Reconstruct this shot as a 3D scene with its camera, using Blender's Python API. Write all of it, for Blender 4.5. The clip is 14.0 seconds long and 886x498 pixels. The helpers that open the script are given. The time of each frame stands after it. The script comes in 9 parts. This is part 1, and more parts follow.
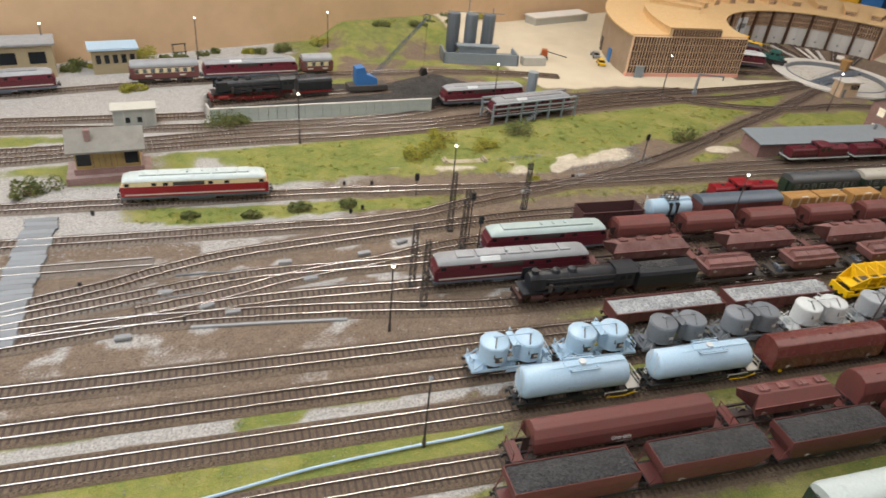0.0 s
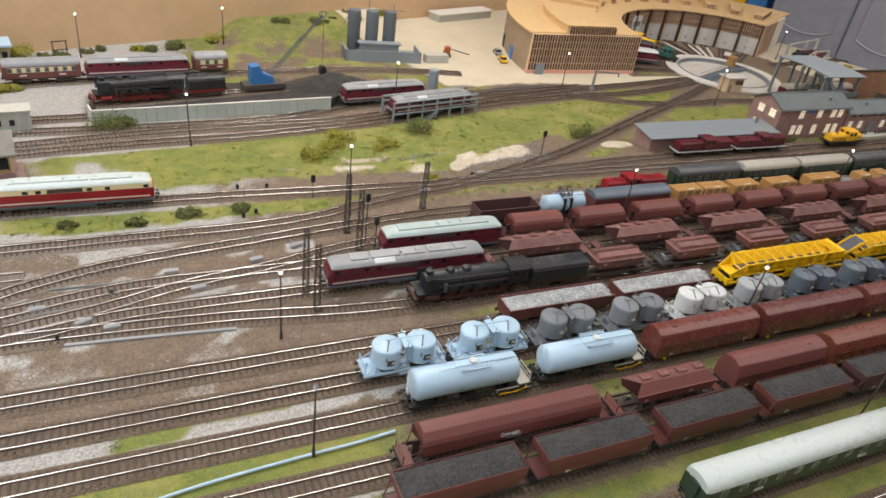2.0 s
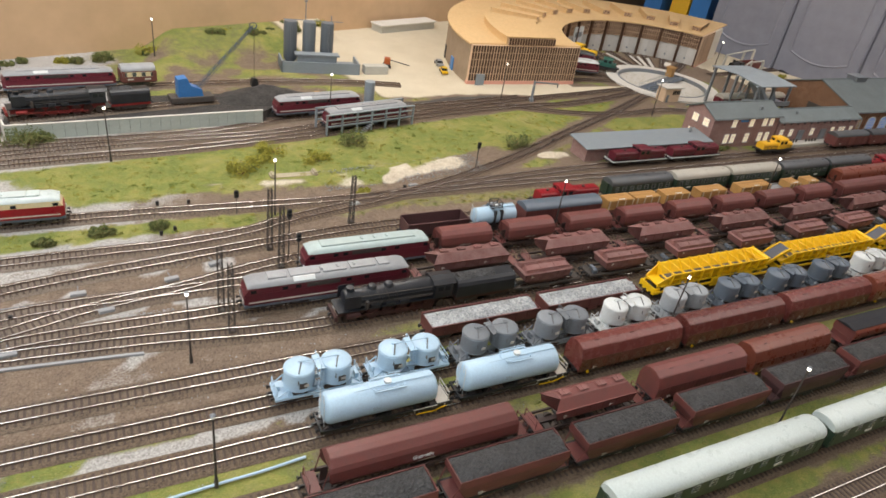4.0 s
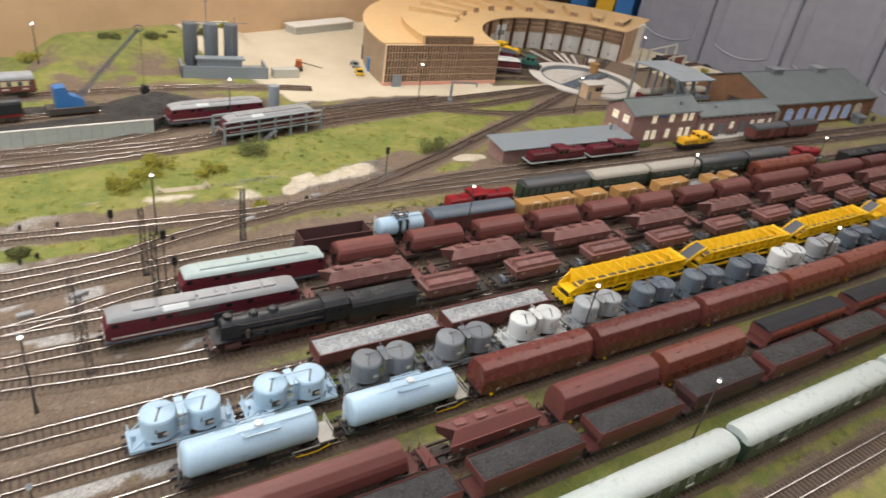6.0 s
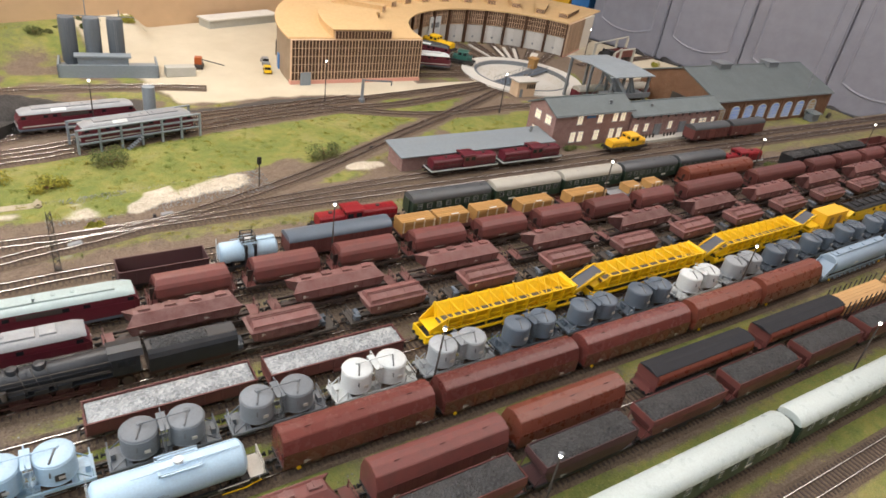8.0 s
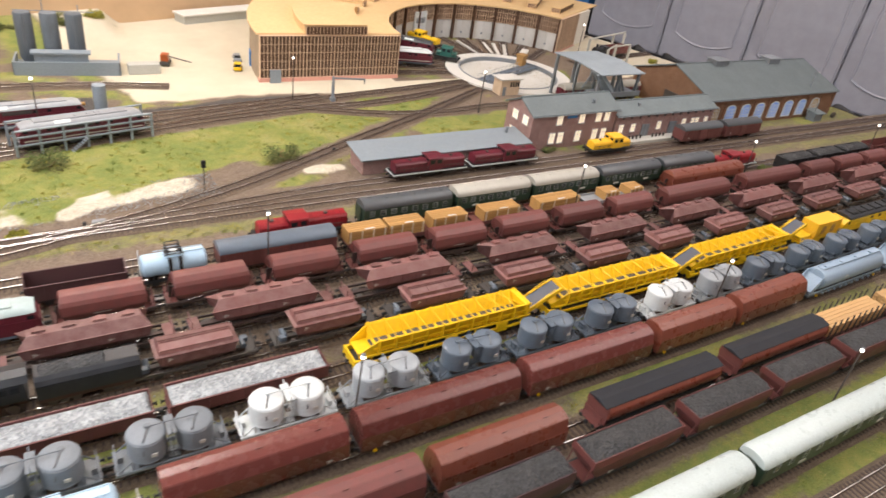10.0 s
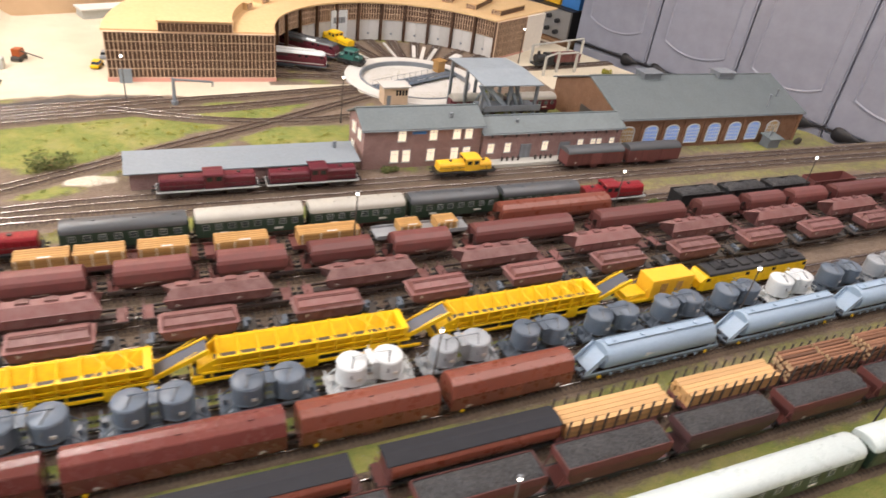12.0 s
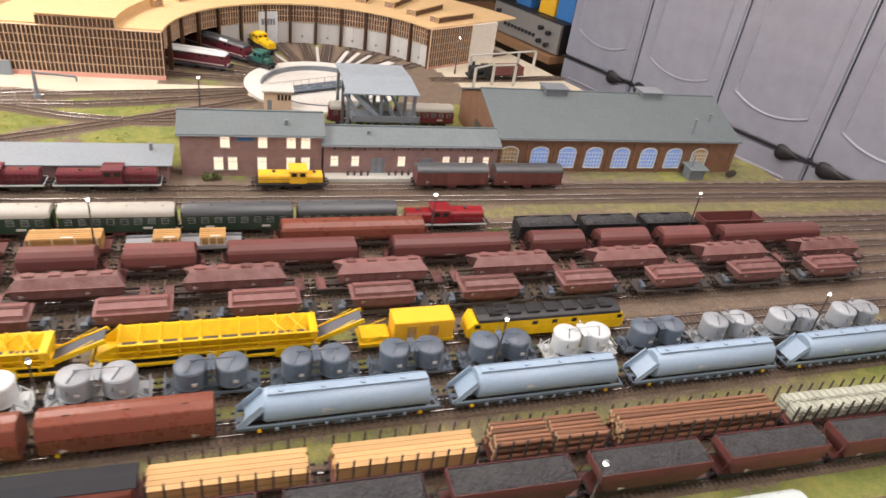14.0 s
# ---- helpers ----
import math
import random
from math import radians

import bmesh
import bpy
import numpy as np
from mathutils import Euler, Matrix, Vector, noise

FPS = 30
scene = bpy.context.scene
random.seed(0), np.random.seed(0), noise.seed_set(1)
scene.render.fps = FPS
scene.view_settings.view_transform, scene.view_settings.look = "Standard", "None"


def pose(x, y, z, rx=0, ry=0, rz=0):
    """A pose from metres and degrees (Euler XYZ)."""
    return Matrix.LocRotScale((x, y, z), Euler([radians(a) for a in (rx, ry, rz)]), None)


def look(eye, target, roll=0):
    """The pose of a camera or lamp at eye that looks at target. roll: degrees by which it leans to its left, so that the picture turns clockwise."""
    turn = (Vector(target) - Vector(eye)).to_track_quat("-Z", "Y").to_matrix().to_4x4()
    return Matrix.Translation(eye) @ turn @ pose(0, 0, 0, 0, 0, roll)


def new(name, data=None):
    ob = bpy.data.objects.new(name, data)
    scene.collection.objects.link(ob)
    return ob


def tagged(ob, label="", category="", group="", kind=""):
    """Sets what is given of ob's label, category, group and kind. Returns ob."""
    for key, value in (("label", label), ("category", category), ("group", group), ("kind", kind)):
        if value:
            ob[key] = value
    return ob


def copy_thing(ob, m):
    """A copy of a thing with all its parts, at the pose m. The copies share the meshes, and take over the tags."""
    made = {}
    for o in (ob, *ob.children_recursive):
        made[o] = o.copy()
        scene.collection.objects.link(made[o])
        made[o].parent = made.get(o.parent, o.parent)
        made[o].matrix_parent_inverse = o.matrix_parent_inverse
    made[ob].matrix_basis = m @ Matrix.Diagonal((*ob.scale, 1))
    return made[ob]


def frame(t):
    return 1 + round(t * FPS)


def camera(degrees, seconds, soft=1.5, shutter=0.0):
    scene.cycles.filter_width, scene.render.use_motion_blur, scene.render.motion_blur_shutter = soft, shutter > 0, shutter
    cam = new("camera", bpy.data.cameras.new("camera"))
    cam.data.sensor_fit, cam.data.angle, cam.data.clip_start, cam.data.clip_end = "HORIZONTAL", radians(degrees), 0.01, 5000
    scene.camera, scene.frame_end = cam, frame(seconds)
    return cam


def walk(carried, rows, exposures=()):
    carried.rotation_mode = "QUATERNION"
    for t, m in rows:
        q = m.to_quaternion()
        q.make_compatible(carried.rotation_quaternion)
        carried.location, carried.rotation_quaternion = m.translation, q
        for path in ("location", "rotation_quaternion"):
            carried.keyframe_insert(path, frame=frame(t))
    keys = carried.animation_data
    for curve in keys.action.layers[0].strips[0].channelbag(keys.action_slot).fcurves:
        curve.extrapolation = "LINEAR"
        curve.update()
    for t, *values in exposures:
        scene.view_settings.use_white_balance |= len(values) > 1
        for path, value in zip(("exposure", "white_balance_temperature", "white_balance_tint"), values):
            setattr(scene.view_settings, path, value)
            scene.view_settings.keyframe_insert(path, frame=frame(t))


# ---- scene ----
cam = camera(67.1, 14.0, 1.6, 0.5)
PATH = [
    (0, (0.006, -0.007, 0.528), (0.558, 1.586, -0.547), 6.3),
    (0.5, (0.02, -0.002, 0.528), (0.644, 1.567, -0.543), 6.9),
    (1, (0.029, -0.005, 0.53), (0.714, 1.541, -0.539), 7.7),
    (1.5, (0.039, -0.01, 0.532), (0.765, 1.518, -0.534), 8.2),
    (2, (0.045, -0.011, 0.536), (0.81, 1.501, -0.526), 8.5),
    (2.5, (0.053, -0.013, 0.539), (0.85, 1.488, -0.516), 9.0),
    (3, (0.067, -0.017, 0.541), (0.894, 1.477, -0.501), 9.1),
    (3.5, (0.083, -0.018, 0.542), (0.937, 1.47, -0.487), 9.2),
    (5.8, (0.189, 0.008, 0.532), (1.136, 1.452, -0.478), 9.1),
    (6, (0.2, 0.011, 0.531), (1.196, 1.427, -0.471), 9.3),
    (6.5, (0.242, 0.028, 0.527), (1.281, 1.419, -0.466), 8.7),
    (7, (0.325, 0.034, 0.531), (1.366, 1.418, -0.468), 8.8),
    (9.5, (0.506, 0.036, 0.53), (1.462, 1.455, -0.505), 9.7),
    (10, (0.552, 0.05, 0.525), (1.524, 1.46, -0.509), 8.9),
    (10.5, (0.646, 0.048, 0.531), (1.639, 1.443, -0.502), 8.6),
    (11, (0.803, 0.017, 0.535), (1.731, 1.454, -0.502), 8.0),
    (11.5, (0.937, 0.0, 0.535), (1.731, 1.503, -0.519), 7.1),
    (12, (1.067, 0.0, 0.535), (1.835, 1.518, -0.518), 8.3),
    (12.5, (1.184, -0.01, 0.546), (1.921, 1.523, -0.506), 8.8),
    (13, (1.338, -0.036, 0.555), (2.011, 1.528, -0.494), 9.0),
    (13.5, (1.437, -0.047, 0.553), (2.041, 1.545, -0.496), 8.8),
    (14, (1.524, -0.039, 0.545), (2.07, 1.573, -0.506), 8.3),
]
walk(cam, [(t, look(eye, target, roll)) for t, eye, target, roll in PATH],
     [(0, 0.03, 6500, 10), (3.5, 0.12, 6500, 10), (6.5, 0.22, 6500, 11), (9.5, 0.56, 6500, 13), (12, 0.82, 6500, 15), (14, 0.9, 6500, 15)])

# ---- light: a lit hobby room, unseen lamps overhead, two oversized as soft fill ----
world = bpy.data.worlds.new("room_dark")
world.use_nodes = True
world.node_tree.nodes["Background"].inputs[0].default_value = (0.9, 0.93, 1.0, 1)
world.node_tree.nodes["Background"].inputs[1].default_value = 0.25
scene.world = world
scene.view_settings.exposure = 0.0


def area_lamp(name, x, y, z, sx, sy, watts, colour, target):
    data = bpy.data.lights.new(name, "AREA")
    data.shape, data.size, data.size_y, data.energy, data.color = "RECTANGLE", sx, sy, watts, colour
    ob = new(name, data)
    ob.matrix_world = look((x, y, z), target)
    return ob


# Unseen lamps; their size and power lift the shadows on the layout.
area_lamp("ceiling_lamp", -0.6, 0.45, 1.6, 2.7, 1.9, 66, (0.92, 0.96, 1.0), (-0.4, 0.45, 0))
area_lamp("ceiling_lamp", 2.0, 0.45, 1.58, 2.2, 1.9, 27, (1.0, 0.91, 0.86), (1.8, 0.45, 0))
# Unseen narrow strip, placed so rails and roofs catch bright streaks.
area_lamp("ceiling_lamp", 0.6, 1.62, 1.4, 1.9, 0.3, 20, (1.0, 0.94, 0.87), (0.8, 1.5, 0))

# ---- materials ----
MATS = {}


def nodes_of(name):
    m = bpy.data.materials.new(name)
    m.use_nodes = True
    nt = m.node_tree
    return m, nt, nt.nodes["Principled BSDF"]


def tex_coord(nt, scale=1.0):
    c = nt.nodes.new("ShaderNodeTexCoord")
    mp = nt.nodes.new("ShaderNodeMapping")
    mp.inputs["Scale"].default_value = (scale, scale, scale)
    nt.links.new(c.outputs["Object"], mp.inputs["Vector"])
    return mp.outputs[0]


def noise_node(nt, vec, scale, detail=4.0, rough=0.6):
    n = nt.nodes.new("ShaderNodeTexNoise")
    n.inputs["Scale"].default_value, n.inputs["Detail"].default_value, n.inputs["Roughness"].default_value = scale, detail, rough
    nt.links.new(vec, n.inputs["Vector"])
    return n.outputs[0]


def ramp(nt, fac, stops):
    r = nt.nodes.new("ShaderNodeValToRGB")
    el = r.color_ramp.elements
    el[0].position, el[0].color = stops[0][0], (*stops[0][1], 1)
    el[1].position, el[1].color = stops[-1][0], (*stops[-1][1], 1)
    for p, c in stops[1:-1]:
        e = el.new(p)
        e.color = (*c, 1)
    nt.links.new(fac, r.inputs[0])
    return r.outputs[0]


def mix(nt, fac, a, b, how="MIX"):
    m = nt.nodes.new("ShaderNodeMix")
    m.data_type, m.blend_type = "RGBA", how
    for sock, v in ((m.inputs[0], fac), (m.inputs[6], a), (m.inputs[7], b)):
        if isinstance(v, (int, float)):
            sock.default_value = v
        elif isinstance(v, tuple):
            sock.default_value = (*v, 1) if len(v) == 3 else v
        else:
            nt.links.new(v, sock)
    return m.outputs[2]


def bump(nt, bsdf, height, strength=0.3, dist=0.001):
    b = nt.nodes.new("ShaderNodeBump")
    b.inputs["Strength"].default_value, b.inputs["Distance"].default_value = strength, dist
    nt.links.new(height, b.inputs["Height"])
    nt.links.new(b.outputs[0], bsdf.inputs["Normal"])


def paint(name, colour, rough=0.55, dirt=0.35, dirt_colour=(0.09, 0.07, 0.055), metal=0.0, vary=0.12, scale=60, relief=0.15):
    """Model paint: a base colour that differs a little from thing to thing, weathered in patches and fine specks."""
    if name in MATS:
        return MATS[name]
    m, nt, b = nodes_of(name)
    v = tex_coord(nt)
    big, fine = noise_node(nt, v, scale, 5, 0.65), noise_node(nt, v, scale * 9, 3, 0.6)
    info = nt.nodes.new("ShaderNodeObjectInfo")
    dark = tuple(c * (1 - vary * 2.2) for c in colour)
    light = tuple(min(1, c * (1 + vary)) for c in colour)
    base = ramp(nt, info.outputs["Random"], [(0, dark), (1, light)])
    base = mix(nt, ramp(nt, big, [(0.42, (0, 0, 0)), (0.72, (1, 1, 1))]), base, dirt_colour) if dirt >= 1 else base
    k = nt.nodes.new("ShaderNodeMath")
    k.operation = "MULTIPLY"
    k.inputs[1].default_value = dirt
    nt.links.new(ramp(nt, big, [(0.38, (0, 0, 0)), (0.7, (1, 1, 1))]), k.inputs[0])
    col = mix(nt, k.outputs[0], base, dirt_colour)
    col = mix(nt, 0.25, col, ramp(nt, fine, [(0.3, tuple(c * 0.7 for c in colour)), (0.7, tuple(min(1, c * 1.25) for c in colour))]))
    nt.links.new(col, b.inputs["Base Color"])
    r = nt.nodes.new("ShaderNodeMapRange")
    r.inputs["To Min"].default_value, r.inputs["To Max"].default_value = max(0.05, rough - 0.12), min(1, rough + 0.15)
    nt.links.new(big, r.inputs[0])
    nt.links.new(r.outputs[0], b.inputs["Roughness"])
    b.inputs["Metallic"].default_value = metal
    bump(nt, b, fine, relief, 0.0006)
    MATS[name] = m
    return m


def glowing(name, colour, strength):
    m, nt, b = nodes_of(name)
    b.inputs["Emission Color"].default_value = (*colour, 1)
    b.inputs["Emission Strength"].default_value = strength
    b.inputs["Base Color"].default_value = (*colour, 1)
    return m


M_BROWN = paint("oxide_brown_paint", (0.168, 0.053, 0.048), 0.45, 0.6, (0.105, 0.056, 0.052), vary=0.16, scale=75)
M_GRIME = paint("oily_brown_frame", (0.05, 0.033, 0.03), 0.6, 0.6, (0.1, 0.07, 0.06))
M_BROWN_GLOSS = paint("oxide_brown_satin", (0.15, 0.043, 0.037), 0.25, 0.22, (0.11, 0.045, 0.035))
M_RUST = paint("dusty_oxide_paint", (0.19, 0.076, 0.07), 0.48, 0.65, (0.28, 0.18, 0.17), vary=0.24, scale=85)
M_ORANGEBROWN = paint("fresh_oxide_paint", (0.205, 0.06, 0.038), 0.28, 0.35, (0.13, 0.055, 0.042))
M_TIN_DARK = paint("sooty_steel_pipe", (0.16, 0.175, 0.19), 0.45, 0.4)
M_PURPLE = paint("faded_violet_brown", (0.1, 0.045, 0.05), 0.5, 0.4)
# Orange-brown mottling: weathering, and painted shading around the trough ribs.
M_YELLOW = paint("machine_yellow", (0.93, 0.58, 0.008), 0.38, 0.5, (0.55, 0.29, 0.015), vary=0.04, scale=110)
M_ORANGE = paint("container_orange_yellow", (0.88, 0.5, 0.03), 0.42, 0.1, (0.45, 0.25, 0.03), vary=0.03)
M_LIGHTBLUE = paint("pale_blue_grey_paint", (0.43, 0.61, 0.77), 0.33, 0.15, (0.4, 0.48, 0.54), vary=0.04)
M_SILVER = paint("dull_blue_grey_paint", (0.31, 0.42, 0.54), 0.36, 0.25, (0.24, 0.31, 0.39), vary=0.05)
M_ALU = paint("dusty_light_grey", (0.36, 0.395, 0.425), 0.36, 0.5, (0.22, 0.235, 0.25), scale=110)
M_CEMENT = paint("cement_dusted_grey", (0.2, 0.225, 0.255), 0.55, 0.45, (0.16, 0.175, 0.19))
M_DARKCEMENT = paint("dark_slate_grey", (0.115, 0.15, 0.195), 0.34, 0.4, (0.1, 0.115, 0.13))
M_WHITE = paint("off_white_paint", (0.63, 0.68, 0.7), 0.38, 0.35, (0.46, 0.42, 0.37), vary=0.03)
M_CREAM = paint("cream_paint", (0.72, 0.62, 0.38), 0.4, 0.15, (0.5, 0.42, 0.28), vary=0.03)
M_BLACK = paint("black_frame", (0.016, 0.017, 0.019), 0.42, 0.4, (0.04, 0.041, 0.043))
M_DARK = paint("dark_weathered_metal", (0.06, 0.055, 0.052), 0.55, 0.5, (0.12, 0.095, 0.075))
M_WINE = paint("wine_red_loco_paint", (0.135, 0.018, 0.032), 0.35, 0.3, (0.07, 0.03, 0.03))
M_RED = paint("bright_red_loco_paint", (0.27, 0.014, 0.022), 0.32, 0.2, (0.15, 0.02, 0.02))
M_CRIMSON = paint("crimson_loco_paint", (0.3, 0.012, 0.022), 0.3, 0.12, (0.2, 0.015, 0.02), vary=0.02)
M_GREYROOF = paint("grey_roof_paint", (0.33, 0.35, 0.37), 0.42, 0.5, (0.2, 0.2, 0.21))
M_TIN_TRIM = paint("tin_window_trim", (0.3, 0.32, 0.31), 0.35, 0.2, vary=0.1)
M_STEAM = paint("sooty_blue_black", (0.016, 0.019, 0.025), 0.4, 0.5, (0.04, 0.046, 0.055))
# Lighter than other glazing, with window reflections put into its colour.
M_COACHGLASS = paint("coach_window_glazing", (0.09, 0.11, 0.11), 0.1, 0.1, (0.2, 0.22, 0.22), vary=0.3)
M_PALEROOF = paint("pale_grey_green_roof", (0.4, 0.5, 0.5), 0.42, 0.4, (0.29, 0.33, 0.33))
M_GREEN = paint("coach_green", (0.028, 0.055, 0.035), 0.35, 0.3, (0.05, 0.05, 0.04))
M_DARKROOF = paint("dark_coach_roof", (0.075, 0.085, 0.095), 0.35, 0.3)
M_LIGHTROOF = paint("light_coach_roof", (0.45, 0.44, 0.39), 0.45, 0.3, (0.3, 0.28, 0.24))
M_CREAMROOF = paint("ivory_coach_roof", (0.53, 0.61, 0.61), 0.28, 0.25, (0.44, 0.5, 0.49), vary=0.02)
M_TAN = paint("yellow_timber", (0.46, 0.26, 0.085), 0.6, 0.45, (0.28, 0.155, 0.06), scale=120)
M_PALEWOOD = paint("pale_bare_timber", (0.66, 0.56, 0.4), 0.6, 0.3, (0.45, 0.33, 0.2), scale=120)
M_LUMBER = paint("sawn_timber", (0.62, 0.38, 0.16), 0.6, 0.2, (0.4, 0.22, 0.1), scale=90)
M_LOG = paint("log_bark", (0.26, 0.125, 0.07), 0.8, 0.4, (0.15, 0.08, 0.05), vary=0.3, scale=150)
M_LOGEND = paint("log_cut_end", (0.6, 0.42, 0.24), 0.7, 0.3, (0.35, 0.2, 0.1))
M_SACK = paint("pale_sack_cloth", (0.42, 0.44, 0.36), 0.8, 0.3, (0.3, 0.3, 0.25))
M_STEEL = paint("worn_rail_steel", (0.9, 0.89, 0.88), 0.24, 0.22, (0.32, 0.24, 0.19), metal=1.0)
M_RAILSIDE = paint("rusty_rail_side", (0.11, 0.065, 0.045), 0.7, 0.5)
M_SLEEPER = paint("brown_sleeper", (0.075, 0.052, 0.042), 0.75, 0.5, (0.13, 0.1, 0.085), scale=120)
M_PALESLEEPER = paint("grey_sleeper", (0.2, 0.18, 0.16), 0.8, 0.4, (0.12, 0.1, 0.09), scale=120)
M_WHEEL = paint("wheel_steel", (0.09, 0.07, 0.06), 0.5, 0.4, metal=0.4)
M_GLASS = paint("dark_model_glazing", (0.02, 0.024, 0.028), 0.12, 0.05, vary=0.02)
M_STRIPE = paint("pale_stripe", (0.62, 0.6, 0.55), 0.4, 0.25, vary=0.02)
M_BELT = paint("rubber_belt", (0.075, 0.085, 0.11), 0.45, 0.2, (0.09, 0.09, 0.09), vary=0.03)
M_TAR = paint("tarred_roof", (0.012, 0.014, 0.02), 0.75, 0.3, (0.02, 0.02, 0.022), vary=0.03)
M_PANEL = paint("pale_green_grey_panel", (0.46, 0.52, 0.48), 0.7, 0.3, (0.4, 0.44, 0.4), vary=0.025, scale=30)


def heap(name, dark, light, scale):
    """Loose grains: coal, ballast, gravel."""
    m, nt, b = nodes_of(name)
    v = tex_coord(nt)
    vo = nt.nodes.new("ShaderNodeTexVoronoi")
    vo.inputs["Scale"].default_value = scale
    nt.links.new(v, vo.inputs["Vector"])
    big = noise_node(nt, v, scale / 12)
    col = mix(nt, 0.5, ramp(nt, vo.outputs["Color"], [(0.15, dark), (0.85, light)]), ramp(nt, big, [(0.3, dark), (0.7, light)]))
    nt.links.new(col, b.inputs["Base Color"])
    b.inputs["Roughness"].default_value = 0.75
    bump(nt, b, vo.outputs["Distance"], 0.9, 0.0015)
    MATS[name] = m
    return m


M_COAL = heap("coal_lumps", (0.014, 0.0145, 0.016), (0.075, 0.077, 0.08), 480)
M_GRAVEL = heap("pale_ballast_stones", (0.13, 0.145, 0.155), (0.52, 0.55, 0.57), 400)


def bed_material():
    """Track ballast: rusty brown in the yard, grey towards the throat."""
    m, nt, b = nodes_of("track_ballast")
    v = tex_coord(nt)
    vo = nt.nodes.new("ShaderNodeTexVoronoi")
    vo.inputs["Scale"].default_value = 800
    nt.links.new(v, vo.inputs["Vector"])
    big = noise_node(nt, v, 25, 5, 0.7)
    brown = mix(nt, 0.5, ramp(nt, vo.outputs["Color"], [(0.15, (0.07, 0.05, 0.034)), (0.85, (0.25, 0.19, 0.135))]), ramp(nt, big, [(0.3, (0.085, 0.056, 0.036)), (0.7, (0.2, 0.145, 0.1))]))
    grey = mix(nt, 0.4, ramp(nt, vo.outputs["Color"], [(0.1, (0.16, 0.15, 0.14)), (0.9, (0.58, 0.56, 0.53))]), ramp(nt, big, [(0.3, (0.26, 0.23, 0.2)), (0.7, (0.42, 0.4, 0.38))]))
    sep = nt.nodes.new("ShaderNodeSeparateXYZ")
    nt.links.new(v, sep.inputs[0])
    fx, fy, sm = nt.nodes.new("ShaderNodeMapRange"), nt.nodes.new("ShaderNodeMapRange"), nt.nodes.new("ShaderNodeMath")
    fx.inputs["From Min"].default_value, fx.inputs["From Max"].default_value = 0.32, -0.12
    fy.inputs["From Min"].default_value, fy.inputs["From Max"].default_value = 0.5, 0.75
    nt.links.new(sep.outputs[0], fx.inputs[0])
    nt.links.new(sep.outputs[1], fy.inputs[0])
    sm.operation = "MULTIPLY"
    nt.links.new(fx.outputs[0], sm.inputs[0])
    nt.links.new(fy.outputs[0], sm.inputs[1])
    sm2 = nt.nodes.new("ShaderNodeMath")
    sm2.operation = "MULTIPLY"
    sm2.inputs[1].default_value = 0.3
    nt.links.new(sm.outputs[0], sm2.inputs[0])
    nt.links.new(mix(nt, sm2.outputs[0], brown, grey), b.inputs["Base Color"])
    b.inputs["Roughness"].default_value = 0.8
    bump(nt, b, vo.outputs["Distance"], 0.9, 0.0015)
    return m


M_BED = bed_material()

# ---- mesh helpers ----


def part(name, bm, material, parent=None, label="", smooth=False):
    me = bpy.data.meshes.new(name)
    if smooth:
        for f in bm.faces:
            f.smooth = True
    bm.to_mesh(me)
    bm.free()
    me.materials.append(material)
    if smooth:
        me.set_sharp_from_angle(angle=radians(40))
    ob = new(name, me)
    if parent:
        ob.parent = parent
    if label:
        ob["label"] = label
    return ob


def share(ob, x=0, y=0, z=0, rz=0):
    """Another part on the same mesh, under the same parent, shifted."""
    o = new(ob.name.split(".")[0], ob.data)
    o.parent = ob.parent
    o.matrix_basis = pose(x, y, z, 0, 0, rz) @ ob.matrix_basis
    if "label" in ob:
        o["label"] = ob["label"]
    return o


def box(bm, x0, x1, y0, y1, z0, z1, m=None):
    vs = [bm.verts.new((x, y, z)) for x in (x0, x1) for y in (y0, y1) for z in (z0, z1)]
    if m is not None:
        for v in vs:
            v.co = m @ v.co
    for f in ((0, 1, 3, 2), (4, 6, 7, 5), (0, 4, 5, 1), (2, 3, 7, 6), (0, 2, 6, 4), (1, 5, 7, 3)):
        bm.faces.new([vs[i] for i in f])
    return vs


def prism(bm, profile, x0, x1, inset0=0.0, inset1=0.0, m=None):
    """A profile in (y, z), drawn along x; inset shrinks an end in y and lifts nothing."""
    rings = []
    for x in (x0, x1):
        rings.append([bm.verts.new((x, y, z)) for y, z in profile])
    n = len(profile)
    for i in range(n):
        bm.faces.new((rings[0][i], rings[0][(i + 1) % n], rings[1][(i + 1) % n], rings[1][i]))
    bm.faces.new(rings[0][::-1])
    bm.faces.new(rings[1])
    if m is not None:
        for r in rings:
            for v in r:
                v.co = m @ v.co
    return rings


def loft(bm, rings, cap=True):
    """Rings of points (same count) joined in order."""
    vr = [[bm.verts.new(p) for p in r] for r in rings]
    n = len(vr[0])
    for a, b in zip(vr, vr[1:]):
        for i in range(n):
            bm.faces.new((a[i], a[(i + 1) % n], b[(i + 1) % n], b[i]))
    if cap:
        bm.faces.new(vr[0][::-1])
        bm.faces.new(vr[-1])
    return vr


def tube(bm, p, q, r, n=8, r2=None):
    p, q = Vector(p), Vector(q)
    d = (q - p).normalized()
    a = d.orthogonal().normalized()
    b = d.cross(a)
    loft(bm, [[c + (a * math.cos(i * math.tau / n) + b * math.sin(i * math.tau / n)) * rr for i in range(n)] for c, rr in ((p, r), (q, r if r2 is None else r2))])


def fix(bm):
    bmesh.ops.recalc_face_normals(bm, faces=bm.faces)
    return bm


